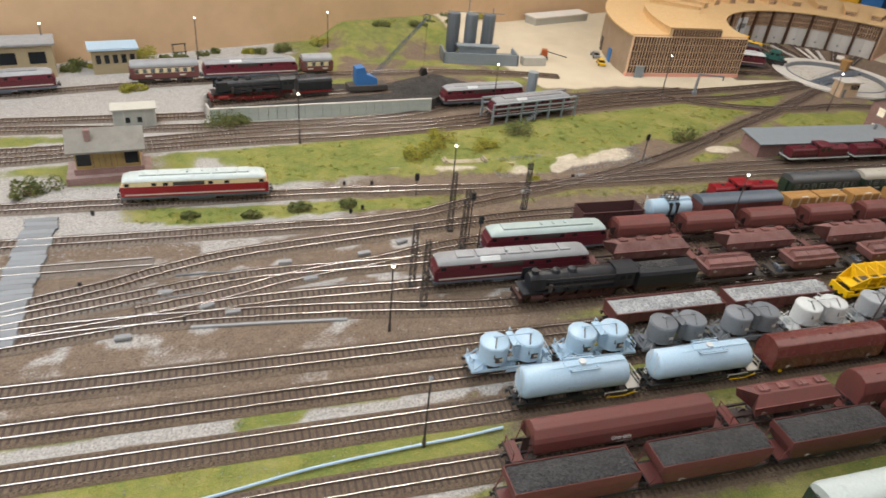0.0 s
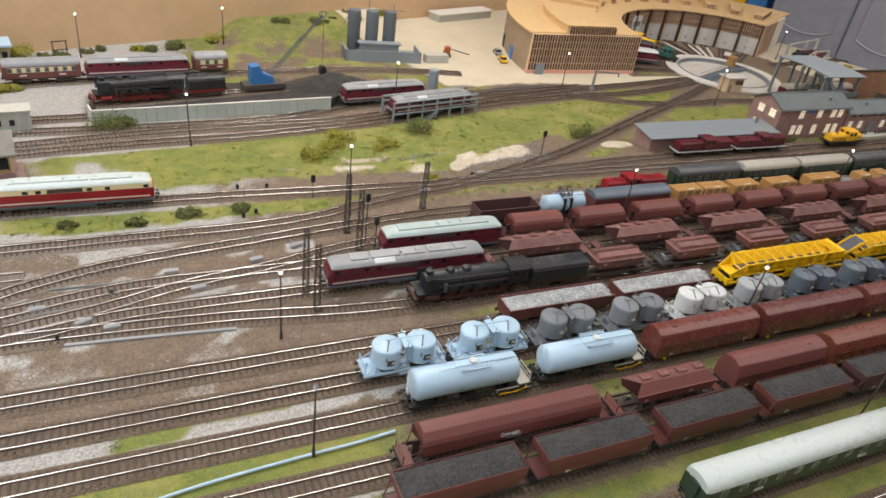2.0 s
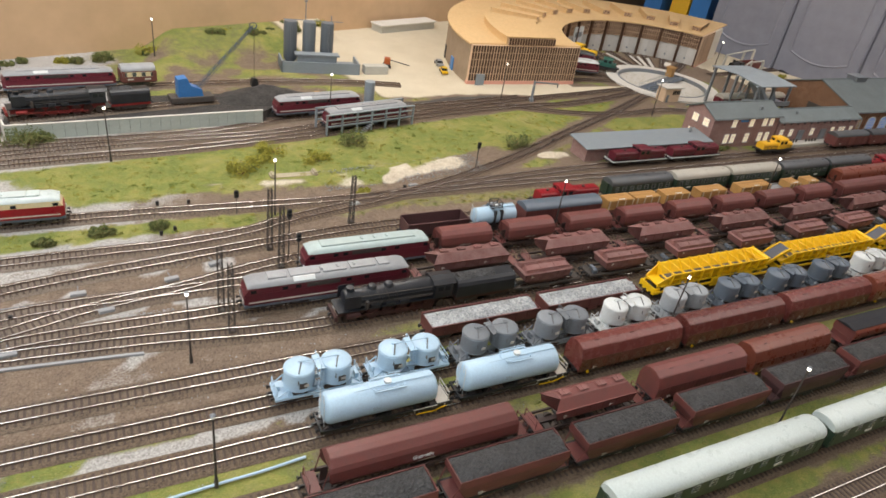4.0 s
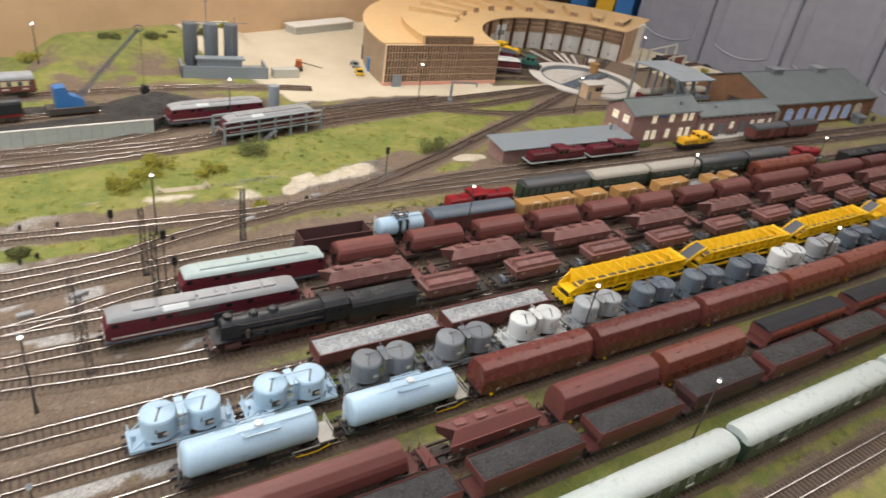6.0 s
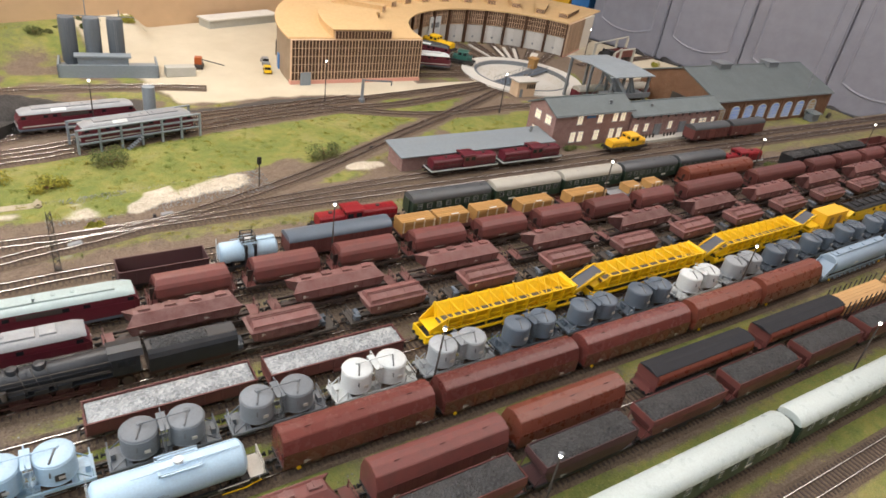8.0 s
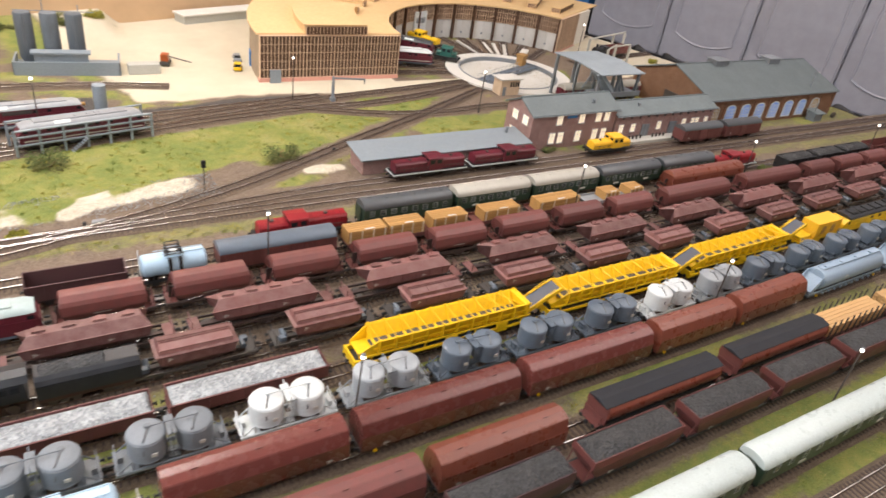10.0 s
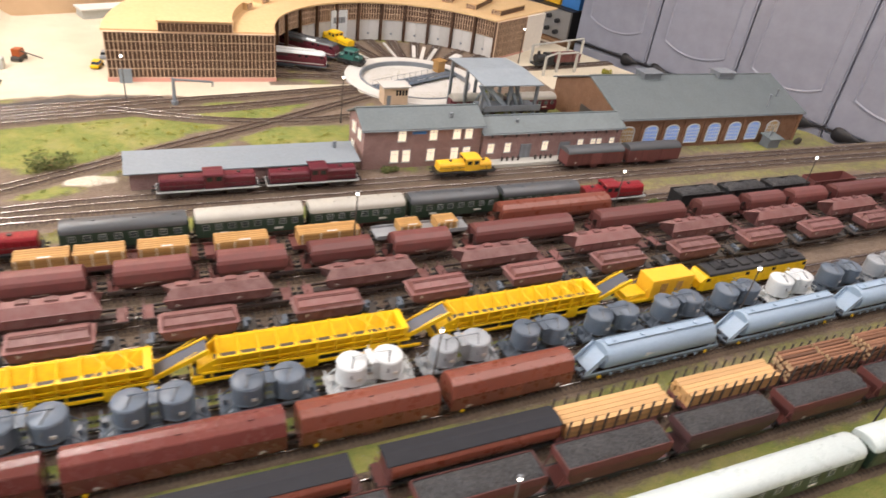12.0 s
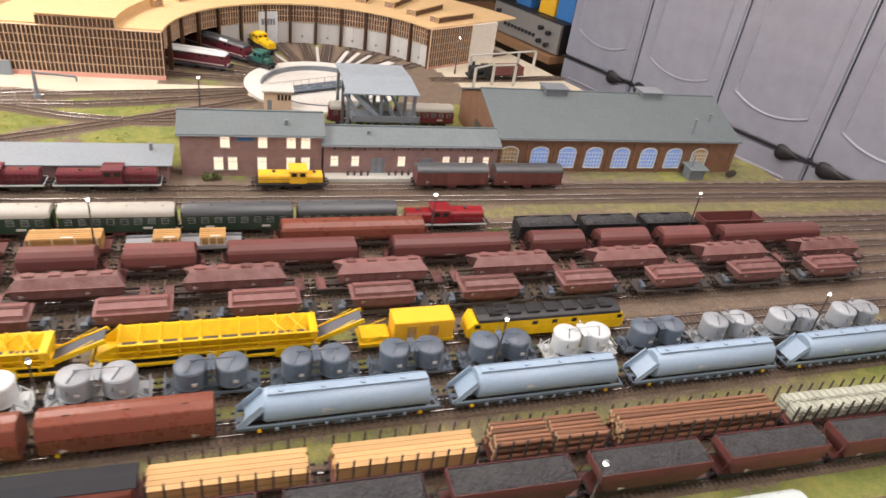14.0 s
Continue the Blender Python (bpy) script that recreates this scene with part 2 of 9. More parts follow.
def soften(bm, w=0.0005, seg=2, angle=30):
    fix(bm)
    es = [e for e in bm.edges if len(e.link_faces) == 2 and e.calc_face_angle(0) > radians(angle)]
    bmesh.ops.bevel(bm, geom=es, offset=w, segments=seg, affect="EDGES", clamp_overlap=True)
    return bm


def thing(name, label, category, group="", kind=""):
    return tagged(new(name), label, category, group, kind)


RAIL = 0.0048  # top of the rails above the baseboard

# ---- baseboard, ground and tracks ----
def wob(x, y, s, seed=0.0):
    return noise.noise((x * s + seed, y * s - seed, seed * 0.37))


def smooth01(a, b, v):
    t = max(0.0, min(1.0, (v - a) / (b - a)))
    return t * t * (3 - 2 * t)


BEND = 1.25  # beyond this the yard tracks drift away from the front edge


def yard_y(y0, slope):
    def f(x):
        return y0 + slope * max(0.0, x - BEND)
    return f


T1, T2, T3 = yard_y(0.262, 0.0), yard_y(0.337, 0.0), yard_y(0.388, 0.004)
T4, T5, T6 = yard_y(0.459, 0.026), yard_y(0.516, 0.022), yard_y(0.570, 0.022)
T7, T8, T9 = yard_y(0.634, 0.026), yard_y(0.688, 0.022), yard_y(0.748, 0.014)
T10, T11, T12, T13 = yard_y(0.803, 0.012), yard_y(0.857, 0.0), yard_y(0.957, 0.0), yard_y(0.997, 0.0)


def spline(points, step=0.02):
    """Catmull-Rom through plan points, at even steps."""
    p = [Vector((x, y, 0)) for x, y in points]
    p = [p[0] * 2 - p[1]] + p + [p[-1] * 2 - p[-2]]
    fine = []
    for i in range(1, len(p) - 2):
        a, b, c, d = p[i - 1:i + 3]
        for k in range(24):
            t = k / 24
            fine.append(0.5 * ((2 * b) + (c - a) * t + (2 * a - 5 * b + 4 * c - d) * t * t + (3 * b - a - 3 * c + d) * t ** 3))
    fine.append(p[-2])
    out, rest = [fine[0]], 0.0
    for a, b in zip(fine, fine[1:]):
        d = (b - a).length
        if d < 1e-9:
            continue
        rest += d
        while rest >= step:
            rest -= step
            out.append(b - (b - a).normalized() * rest)
    out.append(fine[-1])
    return out


TRACKS = []


def track(points, pale=False, sleepers=True, z=0.0, label="model railway track with brown sleepers and shiny rails"):
    line = spline(points, 0.02)
    TRACKS.append(line)
    ob = thing("railway_track", label, "track", "yard tracks", "structure")

    def frames_of(pts):
        for i, p in enumerate(pts):
            d = (pts[min(i + 1, len(pts) - 1)] - pts[max(i - 1, 0)]).normalized()
            yield p, Vector((-d.y, d.x, 0))
    lift = 0.00011 * (len(TRACKS) % 6)
    bm = bmesh.new()
    rows = []
    for p, nrm in frames_of(line):
        rows.append([bm.verts.new(p + nrm * s + Vector((0, 0, z + h))) for s, h in ((0.0195, 0.0001), (0.0152, 0.0017 + lift), (-0.0152, 0.0017 + lift), (-0.0195, 0.0001))])
    for a, b in zip(rows, rows[1:]):
        for i in range(3):
            bm.faces.new((a[i], a[i + 1], b[i + 1], b[i]))
    part("ballast_bed", fix(bm), M_BED, ob)
    for side in (0.0083, -0.0083):
        bm, top = bmesh.new(), bmesh.new()
        rings = []
        for p, nrm in frames_of(line):
            c = p + nrm * side
            rings.append([c + nrm * s + Vector((0, 0, z + h)) for s, h in ((0.001, 0.0028), (0.0004, 0.0034), (0.0005, 0.0047), (-0.0005, 0.0047), (-0.0004, 0.0034), (-0.001, 0.0028))])
        loft(bm, rings)
        rail = part("rail", fix(bm), M_RAILSIDE, ob, "rusty steel rail with a worn bright head")
        loft(top, [[c + Vector((0, 0, z + h)) + nn * s for s, h in ((0.00058, 0.0045), (0.00055, 0.00468), (0.00036, 0.00479), (0, 0.00484), (-0.00036, 0.00479), (-0.00055, 0.00468), (-0.00058, 0.0045))] for c, nn in ((p + nrm * side, nrm) for p, nrm in frames_of(line))])
        part("rail_head", fix(top), M_STEEL, rail, "", True)
    if sleepers:
        fine = spline(points, 0.0072)
        verts, faces = [], []
        rnd = random.Random(int(points[0][1] * 1000))
        for p, nrm in frames_of(fine):
            d = Vector((nrm.y, -nrm.x, 0))
            hw, hl = 0.0013, 0.0145 + rnd.uniform(-0.0004, 0.0004)
            k = len(verts)
            for zz, inset in ((0.0015, 0), (0.0026 + lift, 0.0002)):
                for sx, sy in ((-1, -1), (1, -1), (1, 1), (-1, 1)):
                    verts.append(p + d * sx * (hw - inset) + nrm * sy * (hl - inset) + Vector((0, 0, z + zz)))
            faces += [(k + 4, k + 5, k + 6, k + 7)] + [(k + i, k + (i + 1) % 4, k + 4 + (i + 1) % 4, k + 4 + i) for i in range(4)]
        me = bpy.data.meshes.new("sleepers")
        me.from_pydata(verts, [], faces)
        me.materials.append(M_PALESLEEPER if pale else M_SLEEPER)
        s = new("sleepers", me)
        s.parent = ob
        s["kind"] = "stuff"
    return ob


def along(f, x0, x1, step=0.25):
    n = max(2, round((x1 - x0) / step))
    return [(x0 + (x1 - x0) * i / n, f(x0 + (x1 - x0) * i / n)) for i in range(n + 1)]


XL, XR = -0.75, 3.0
track(along(T1, 0.1, XR))
track([(XL, 0.20), (0.2, 0.2), (1.0, 0.199), (XR, 0.2)])
track(along(T2, -0.3, XR))
track([(XL, 0.35), (-0.3, 0.372)] + along(T3, 0.0, XR))
track(along(T4, XL, XR))
track(along(T5, XL, XR))
track(along(T6, XL, XR))
track([(XL, 0.64), (-0.35, 0.66), (-0.13, 0.668), (0.1, 0.657)] + along(T7, 0.3, XR))
track([(XL, 0.60), (-0.4, 0.632), (-0.13, 0.667), (0.0, 0.688), (0.2, 0.69)] + along(T8, 0.4, XR))
track([(XL, 0.64), (-0.4, 0.668), (-0.18, 0.709), (-0.01, 0.743), (0.15, 0.747)] + along(T9, 0.35, XR))
track([(-0.13, 0.685), (-0.03, 0.706), (0.06, 0.733), (0.18, 0.756), (0.3, 0.785)] + along(T10, 0.5, XR))
track([(XL, 0.66), (-0.4, 0.69), (-0.193, 0.738), (-0.106, 0.772), (-0.007, 0.8), (0.15, 0.822), (0.3, 0.842), (0.45, 0.855), (0.6, 0.857)] + along(T11, 0.8, XR))
track([(XL, 0.858), (-0.21, 0.858), (0.07, 0.862), (0.17, 0.864), (0.28, 0.879), (0.34, 0.9), (0.424, 0.922), (0.526, 0.944), (0.707, 1.0), (0.884, 1.075), (1.119, 1.196), (1.317, 1.295), (1.46, 1.373), (1.535, 1.415)], pale=False)
track([(XL, 0.79), (-0.4, 0.79), (-0.12, 0.792)], pale=True, label="short stub of grey sleepered model track")
track([(XL, 0.958), (-0.2, 0.96), (0.1, 0.965), (0.26, 0.96), (0.456, 0.953), (0.6, 0.955), (0.9, 0.956), (1.3, 0.955), (XR, 0.953)])
track([(0.456, 0.953), (0.6, 0.962), (0.75, 0.978), (0.95, 0.995), (1.1, 0.997)] + along(T13, 1.3, XR))
track([(XL, 1.13), (-0.35, 1.155), (-0.16, 1.187), (0.0, 1.213), (0.205, 1.238), (0.377, 1.25), (0.55, 1.285), (0.723, 1.322), (0.906, 1.368), (1.15, 1.415), (1.3, 1.437), (1.52, 1.475)])
track([(XL, 1.09), (-0.35, 1.12), (-0.16, 1.155), (0.05, 1.178), (0.2, 1.19), (0.43, 1.225), (0.52, 1.245), (0.8, 1.317), (1.06, 1.356), (1.2, 1.365), (1.37, 1.4), (1.52, 1.446)])
track([(XL, 1.22), (-0.4, 1.245), (-0.16, 1.243), (0.1, 1.252), (0.25, 1.268), (0.35, 1.29), (0.43, 1.322), (0.52, 1.341), (0.65, 1.356), (0.95, 1.40), (1.1, 1.425)])
track([(XL, 1.27), (-0.41, 1.285), (-0.275, 1.292), (-0.13, 1.298), (-0.062, 1.303)])
YARD_Z = 0.022  # the coal yard lies this much above the tracks
track([(-0.046, 1.305), (0.07, 1.3275), (0.27, 1.372), (0.34, 1.388)], z=YARD_Z)
track([(XL, 1.39), (-0.43, 1.42), (-0.35, 1.44), (-0.2, 1.475), (0.0, 1.51), (0.24, 1.545), (0.5, 1.565), (0.7, 1.55), (0.8, 1.53)])
track([(1.0, 1.372), (1.2, 1.30), (1.36, 1.285), (1.5, 1.30), (1.7, 1.27)])


def near_track(x, y):
    best = 9.0
    for line, lo, hi in TRACK_BOXES:
        if lo.x - 0.05 < x < hi.x + 0.05 and lo.y - 0.05 < y < hi.y + 0.05:
            for p in line:
                d = (p.x - x) ** 2 + (p.y - y) ** 2
                if d < best:
                    best = d
    return math.sqrt(best)


TRACK_BOXES = []
for _l in TRACKS:
    TRACK_BOXES.append((_l, Vector((min(p.x for p in _l), min(p.y for p in _l), 0)), Vector((max(p.x for p in _l), max(p.y for p in _l), 0))))

# the back wall and the cupboards stand 20 degrees askew of the tracks
ASKEW = 20.0
WALL_U = Vector((math.cos(radians(ASKEW)), math.sin(radians(ASKEW)), 0))
WALL_P = Vector((-0.147, 1.70, 0))
CUP_U = Vector((-math.sin(radians(ASKEW)), math.cos(radians(ASKEW)), 0))
CUP_P = Vector((2.70, 1.03, 0))


def wall_y(x):
    return WALL_P.y + (x - WALL_P.x) * math.tan(radians(ASKEW))


def edge_x(y):
    """The right end of the baseboard at depth y."""
    if y < 1.03:
        return 3.0
    if y < 1.09:
        return 2.62
    return 2.56 - (y - 1.09) * 0.335 if y > 1.35 else 2.62 - (y - 1.09) * 0.55


# meadow, gravel, concrete and coal as smooth masks over the plan
def diag_y(x):
    return 0.95 + max(0.0, x - 0.55) * 0.43


LAWN = (0.012, 0.491, 0.055)  # small green patch in the grey strip: x, y, half length


def masks(x, y):
    w1, w2, w3 = wob(x, y, 6, 1.3), wob(x, y, 22, 4.1), wob(x, y, 70, 7.7)
    e = 0.02 * w1 + 0.012 * w2 + 0.006 * w3
    d = near_track(x, y)
    yy = y + e
    # meadow between the main line and the back tracks
    lower = max(0.99 if x < 0.45 else 0.985, diag_y(x) + 0.035)
    upper = 1.135 + 0.16 * max(0.0, x + 0.05) if x < 0.55 else 1.235 + 0.19 * (x - 0.55)
    meadow = smooth01(lower, lower + 0.03, yy) * (1 - smooth01(upper - 0.02, upper + 0.02, yy)) * smooth01(-0.05, 0.02, x + 2 * e) * (1 - smooth01(1.33, 1.45, x))
    meadow *= 1 - 0.75 * smooth01(0.12, 0.34, 0.6 * w1 + 0.5 * w2) * (1 - smooth01(1.07, 1.12, y - 0.3 * max(0.0, x - 0.5)))
    # dry verge strips between the yard tracks
    strip = smooth01(0.013, 0.021, d + 0.5 * e) * (1 - smooth01(0.72, 0.82, y)) * (0.55 + 0.45 * smooth01(-0.25, 0.3, w1))
    strip *= 1 - 0.75 * smooth01(0.49, 0.53, yy) * (1 - smooth01(0.25, 0.5, x))
    front = (1 - smooth01(0.3, 0.34, y)) * smooth01(0.016, 0.024, d + 0.4 * e)
    mid = smooth01(0.885, 0.9, yy) * (1 - smooth01(0.93, 0.945, yy)) * smooth01(-0.22, -0.12, x) * (0.9 if x < 0.3 else 0.5 if x < 1.0 else 0.8)
    far = smooth01(1.0, 1.03, y) * smooth01(0.02, 0.035, d + 0.4 * e) * smooth01(-0.35, 0.2, w1 + 0.5 * w2) * 0.75
    right = smooth01(2.0, 2.2, x) * smooth01(0.88, 0.9, y) * smooth01(0.02, 0.03, d + 0.4 * e)
    grass = max(meadow, 0.88 * strip * (1 - smooth01(0.58, 0.62, y) * 0.5), 0.74 * front, mid * (1 - 0.4 * smooth01(1.2, 1.8, x)), far, 0.5 * right)
    hill = smooth01(wall_y(x) - 0.22, wall_y(x) - 0.12, yy) * smooth01(0.2, 0.3, x) * (1 - smooth01(0.72, 0.78, x))
    grass = max(grass * (1 - 0.7 * smooth01(1.2, 1.26, y) * (1 - smooth01(0.0, 0.25, x))), 0.62 * hill)
    # bare concrete yard by the engine shed
    concrete = smooth01(1.42, 1.47, yy - 0.03 * (x - 0.9)) * smooth01(0.70, 0.76, x + 0.3 * (y - 1.45) + e)
    sand_pad = max(0.0, 1 - math.hypot((x - 0.975) / 0.055, (y - 1.068) / 0.025))
    concrete = max(concrete, smooth01(1.42, 1.46, yy) * smooth01(1.0, 1.05, x))
    sand = smooth01(0.42, 0.5, x) * (1 - smooth01(0.72, 0.78, x)) * smooth01(1.0, 1.015, yy - 0.1 * (x - 0.55)) * (1 - smooth01(1.05, 1.065, yy - 0.1 * (x - 0.55)))
    sand = max(sand, 0.75 * smooth01(0.06, 0.12, x) * (1 - smooth01(0.4, 0.46, x)) * smooth01(1.008, 1.02, yy) * (1 - smooth01(1.03, 1.045, yy)) * smooth01(-0.25, 0.15, w2 + 0.4 * w1))
    gravel = (1 - smooth01(0.0, 0.28, x + 4 * e)) * smooth01(0.62, 0.72, yy) * (0.1 + 0.9 * smooth01(0.82, 0.86, yy))
    gravel = max(gravel, 0.45 * (1 - smooth01(0.1, 0.35, x + 5 * e)) * smooth01(-0.2, 0.25, w2 + 0.6 * w1) * smooth01(0.425, 0.44, yy) * (1 - smooth01(0.6, 0.66, yy)))
    gravel = max(gravel, 0.7 * smooth01(0.55, 0.6, d * 0 + 0.5 + 0.25 * w2 + 0.2 * w1) * smooth01(0.6, 0.62, y) * (1 - smooth01(0.93, 0.95, y)) * (1 - smooth01(0.5, 0.9, x)))
    coal = smooth01(-0.1, -0.03, x) * (1 - smooth01(0.62, 0.7, x + e)) * smooth01(1.3, 1.32, yy - 0.07 * x) * (1 - smooth01(1.42, 1.45, yy - 0.09 * x))
    coal = max(coal, 0.8 * smooth01(0.62, 0.7, x) * (1 - smooth01(1.0, 1.1, x)) * smooth01(1.33, 1.35, yy - 0.2 * (x - 0.7)) * (1 - smooth01(1.4, 1.42, yy - 0.1 * (x - 0.7))))
    gravel = max(gravel, 0.9 * (1 - smooth01(0.22, 0.4, x + 4 * e)) * smooth01(0.02, 0.028, d + 0.4 * e) * smooth01(0.23, 0.26, yy) * (1 - smooth01(0.385, 0.4, yy)) * smooth01(-0.4, 0.1, w1 - 0.4 * w2))
    grass *= 1 - 0.85 * gravel * (1 - smooth01(0.4, 0.41, y))
    lane = smooth01(0.474, 0.48, yy) * (1 - smooth01(0.497, 0.503, yy)) * (1 - smooth01(0.27, 0.36, x + 3 * e))
    tuft = max(0.0, 1 - math.hypot((x - LAWN[0]) / LAWN[2], (y - LAWN[1]) / 0.014))
    gravel = max(gravel, 0.95 * lane)
    grass = max(grass * (1 - 0.95 * lane), smooth01(0.1, 0.5, tuft))
    rc = math.hypot(x - 1.69, y - 1.52)
    if rc < 0.36 and (y > 1.5 or x > 1.75):
        concrete *= 0.12
    sand = max(sand, smooth01(0.05, 0.5, sand_pad + 0.15 * w2))
    grass *= (1 - concrete * (0.9 if d > 0.03 else 1)) * (1 - coal) * (1 - sand * smooth01(-0.3, 0.2, w2))
    height = 0.0
    height += hill * (0.012 + 0.03 * smooth01(wall_y(x) - 0.2, wall_y(x), y))
    height += meadow * 0.003 * (1 + w1) + sand * 0.004 + 0.0006 * w3 * (1 - concrete)
    clear = smooth01(0.02, 0.045, d)
    return grass, concrete, max(gravel, sand * 0.0), sand, coal, height * clear - 0.0004 * (1 - clear)


def ground_material():
    """Soil with grass, gravel, concrete, sand and coal laid over it, their borders broken up grain by grain."""
    m, nt, b = nodes_of("layout_ground")
    v = tex_coord(nt)
    n1, n2, n3 = noise_node(nt, v, 9, 6, 0.65), noise_node(nt, v, 55, 5, 0.7), noise_node(nt, v, 420, 3, 0.7)
    n4 = noise_node(nt, v, 1100, 2, 0.6)
    vo = nt.nodes.new("ShaderNodeTexVoronoi")
    vo.inputs["Scale"].default_value = 620
    nt.links.new(v, vo.inputs["Vector"])

    def calc(op, x, y):
        k = nt.nodes.new("ShaderNodeMath")
        k.operation = op
        for sock, val in ((k.inputs[0], x), (k.inputs[1], y)):
            if isinstance(val, (int, float)):
                sock.default_value = val
            else:
                nt.links.new(val, sock)
        return k.outputs[0]

    def attr(name, wide=0.55, fine=0.5):
        a = nt.nodes.new("ShaderNodeAttribute")
        a.attribute_name = name
        rough = calc("ADD", calc("MULTIPLY", calc("SUBTRACT", n2, 0.5), wide), calc("MULTIPLY", calc("SUBTRACT", n3, 0.5), fine))
        r = nt.nodes.new("ShaderNodeMapRange")
        r.interpolation_type = "SMOOTHSTEP"
        r.inputs["From Min"].default_value, r.inputs["From Max"].default_value = 0.28, 0.72
        # no border noise where the mask is empty
        nt.links.new(calc("MULTIPLY", calc("ADD", a.outputs["Fac"], rough), calc("MINIMUM", calc("MULTIPLY", a.outputs["Fac"], 8.0), 1.0)), r.inputs[0])
        return r.outputs[0]
    dirt = mix(nt, 0.45, ramp(nt, n2, [(0.3, (0.085, 0.052, 0.032)), (0.5, (0.155, 0.098, 0.06)), (0.72, (0.27, 0.2, 0.14))]), ramp(nt, n3, [(0.3, (0.075, 0.05, 0.034)), (0.7, (0.31, 0.24, 0.175))]))
    dirt = mix(nt, 0.3, dirt, ramp(nt, vo.outputs["Color"], [(0.1, (0.06, 0.045, 0.035)), (0.9, (0.36, 0.31, 0.26))]))
    grass = mix(nt, 0.5, ramp(nt, n2, [(0.28, (0.085, 0.125, 0.022)), (0.45, (0.16, 0.205, 0.04)), (0.58, (0.3, 0.29, 0.06)), (0.72, (0.36, 0.22, 0.085))]), ramp(nt, n1, [(0.36, (0.07, 0.135, 0.022)), (0.47, (0.13, 0.2, 0.035)), (0.54, (0.27, 0.28, 0.06)), (0.64, (0.42, 0.36, 0.17))]))
    grass = mix(nt, 0.35, grass, ramp(nt, n4, [(0.3, (0.05, 0.07, 0.015)), (0.7, (0.42, 0.41, 0.14))]))
    gravel = mix(nt, 0.5, ramp(nt, n3, [(0.3, (0.24, 0.23, 0.22)), (0.6, (0.45, 0.44, 0.42)), (0.8, (0.62, 0.61, 0.58))]), ramp(nt, vo.outputs["Color"], [(0.1, (0.16, 0.15, 0.14)), (0.9, (0.66, 0.65, 0.63))]))
    concrete = mix(nt, 0.3, ramp(nt, n1, [(0.3, (0.56, 0.5, 0.37)), (0.7, (0.69, 0.63, 0.49))]), ramp(nt, n3, [(0.3, (0.48, 0.42, 0.31)), (0.7, (0.73, 0.67, 0.53))]))
    sand = mix(nt, 0.4, ramp(nt, n2, [(0.3, (0.4, 0.33, 0.23)), (0.7, (0.75, 0.7, 0.58))]), ramp(nt, vo.outputs["Color"], [(0.1, (0.3, 0.25, 0.18)), (0.9, (0.82, 0.78, 0.68))]))
    coal = ramp(nt, n3, [(0.3, (0.03, 0.028, 0.027)), (0.75, (0.13, 0.115, 0.105))])
    col = mix(nt, attr("gravel"), dirt, gravel)
    col = mix(nt, attr("coal"), col, coal)
    col = mix(nt, attr("concrete", 0.2, 0.2), col, concrete)
    col = mix(nt, attr("sand"), col, sand)
    col = mix(nt, attr("grass"), col, grass)
    nt.links.new(col, b.inputs["Base Color"])
    b.inputs["Roughness"].default_value = 0.9
    bump(nt, b, n3, 0.9, 0.002)
    return m


M_GROUND = ground_material()


def build_ground():
    step = 0.012
    xs = np.arange(-0.8, 3.0 + 1e-6, step)
    ys = np.arange(0.09, 2.72, step)
    index, verts, data = {}, [], []
    for j, y in enumerate(ys):
        for i, x in enumerate(xs):
            if x > edge_x(y) + step or y > wall_y(x) + step:
                continue
            index[i, j] = len(verts)
            mk = masks(x, y)
            verts.append((min(x, edge_x(y)), min(y, wall_y(x)), mk[5]))
            data.append(mk[:5])
    faces = []
    for (i, j), k in index.items():
        q = [(i, j), (i + 1, j), (i + 1, j + 1), (i, j + 1)]
        if math.hypot(xs[i] + 0.006 - 1.69, ys[j] + 0.006 - 1.52) < 0.142:
            continue
        if all(p in index for p in q):
            faces.append([index[p] for p in q])
    me = bpy.data.meshes.new("ground")
    me.from_pydata(verts, [], faces)
    for k, name in enumerate(("grass", "concrete", "gravel", "sand", "coal")):
        a = me.attributes.new(name, "FLOAT", "POINT")
        a.data.foreach_set("value", [d[k] for d in data])
    me.materials.append(M_GROUND)
    me.polygons.foreach_set("use_smooth", [True] * len(faces))
    ob = tagged(new("ground", me), "model landscape of soil, dry grass, gravel and pale concrete", "ground", kind="structure")
    return ob, verts, data


GROUND, GV, GD = build_ground()

# ---- rolling stock ----
CACHE = {}


def cpart(key, name, build, material, parent, m=None, label="", smooth=False):
    """A part whose mesh is made once for each key and shared."""
    if key not in CACHE:
        bm = bmesh.new()
        build(bm)
        fix(bm)
        ob = part(name, bm, material, parent, label, smooth)
        CACHE[key] = ob.data
    else:
        ob = new(name, CACHE[key])
        ob.parent = parent
        if label:
            ob["label"] = label
    if m is not None:
        ob.matrix_basis = m
    return ob


def wheelset(parent, x, r=0.0055):
    def build(bm):
        for s in (-1, 1):
            tube(bm, (0, s * 0.0066, 0), (0, s * 0.0095, 0), r, 14)
            tube(bm, (0, s * 0.0062, 0), (0, s * 0.0068, 0), r + 0.0008, 14)
        tube(bm, (0, -0.007, 0), (0, 0.007, 0), 0.0012, 6)
    return cpart(("wheelset", r), "wheelset", build, M_WHEEL, parent, pose(x, 0, r))


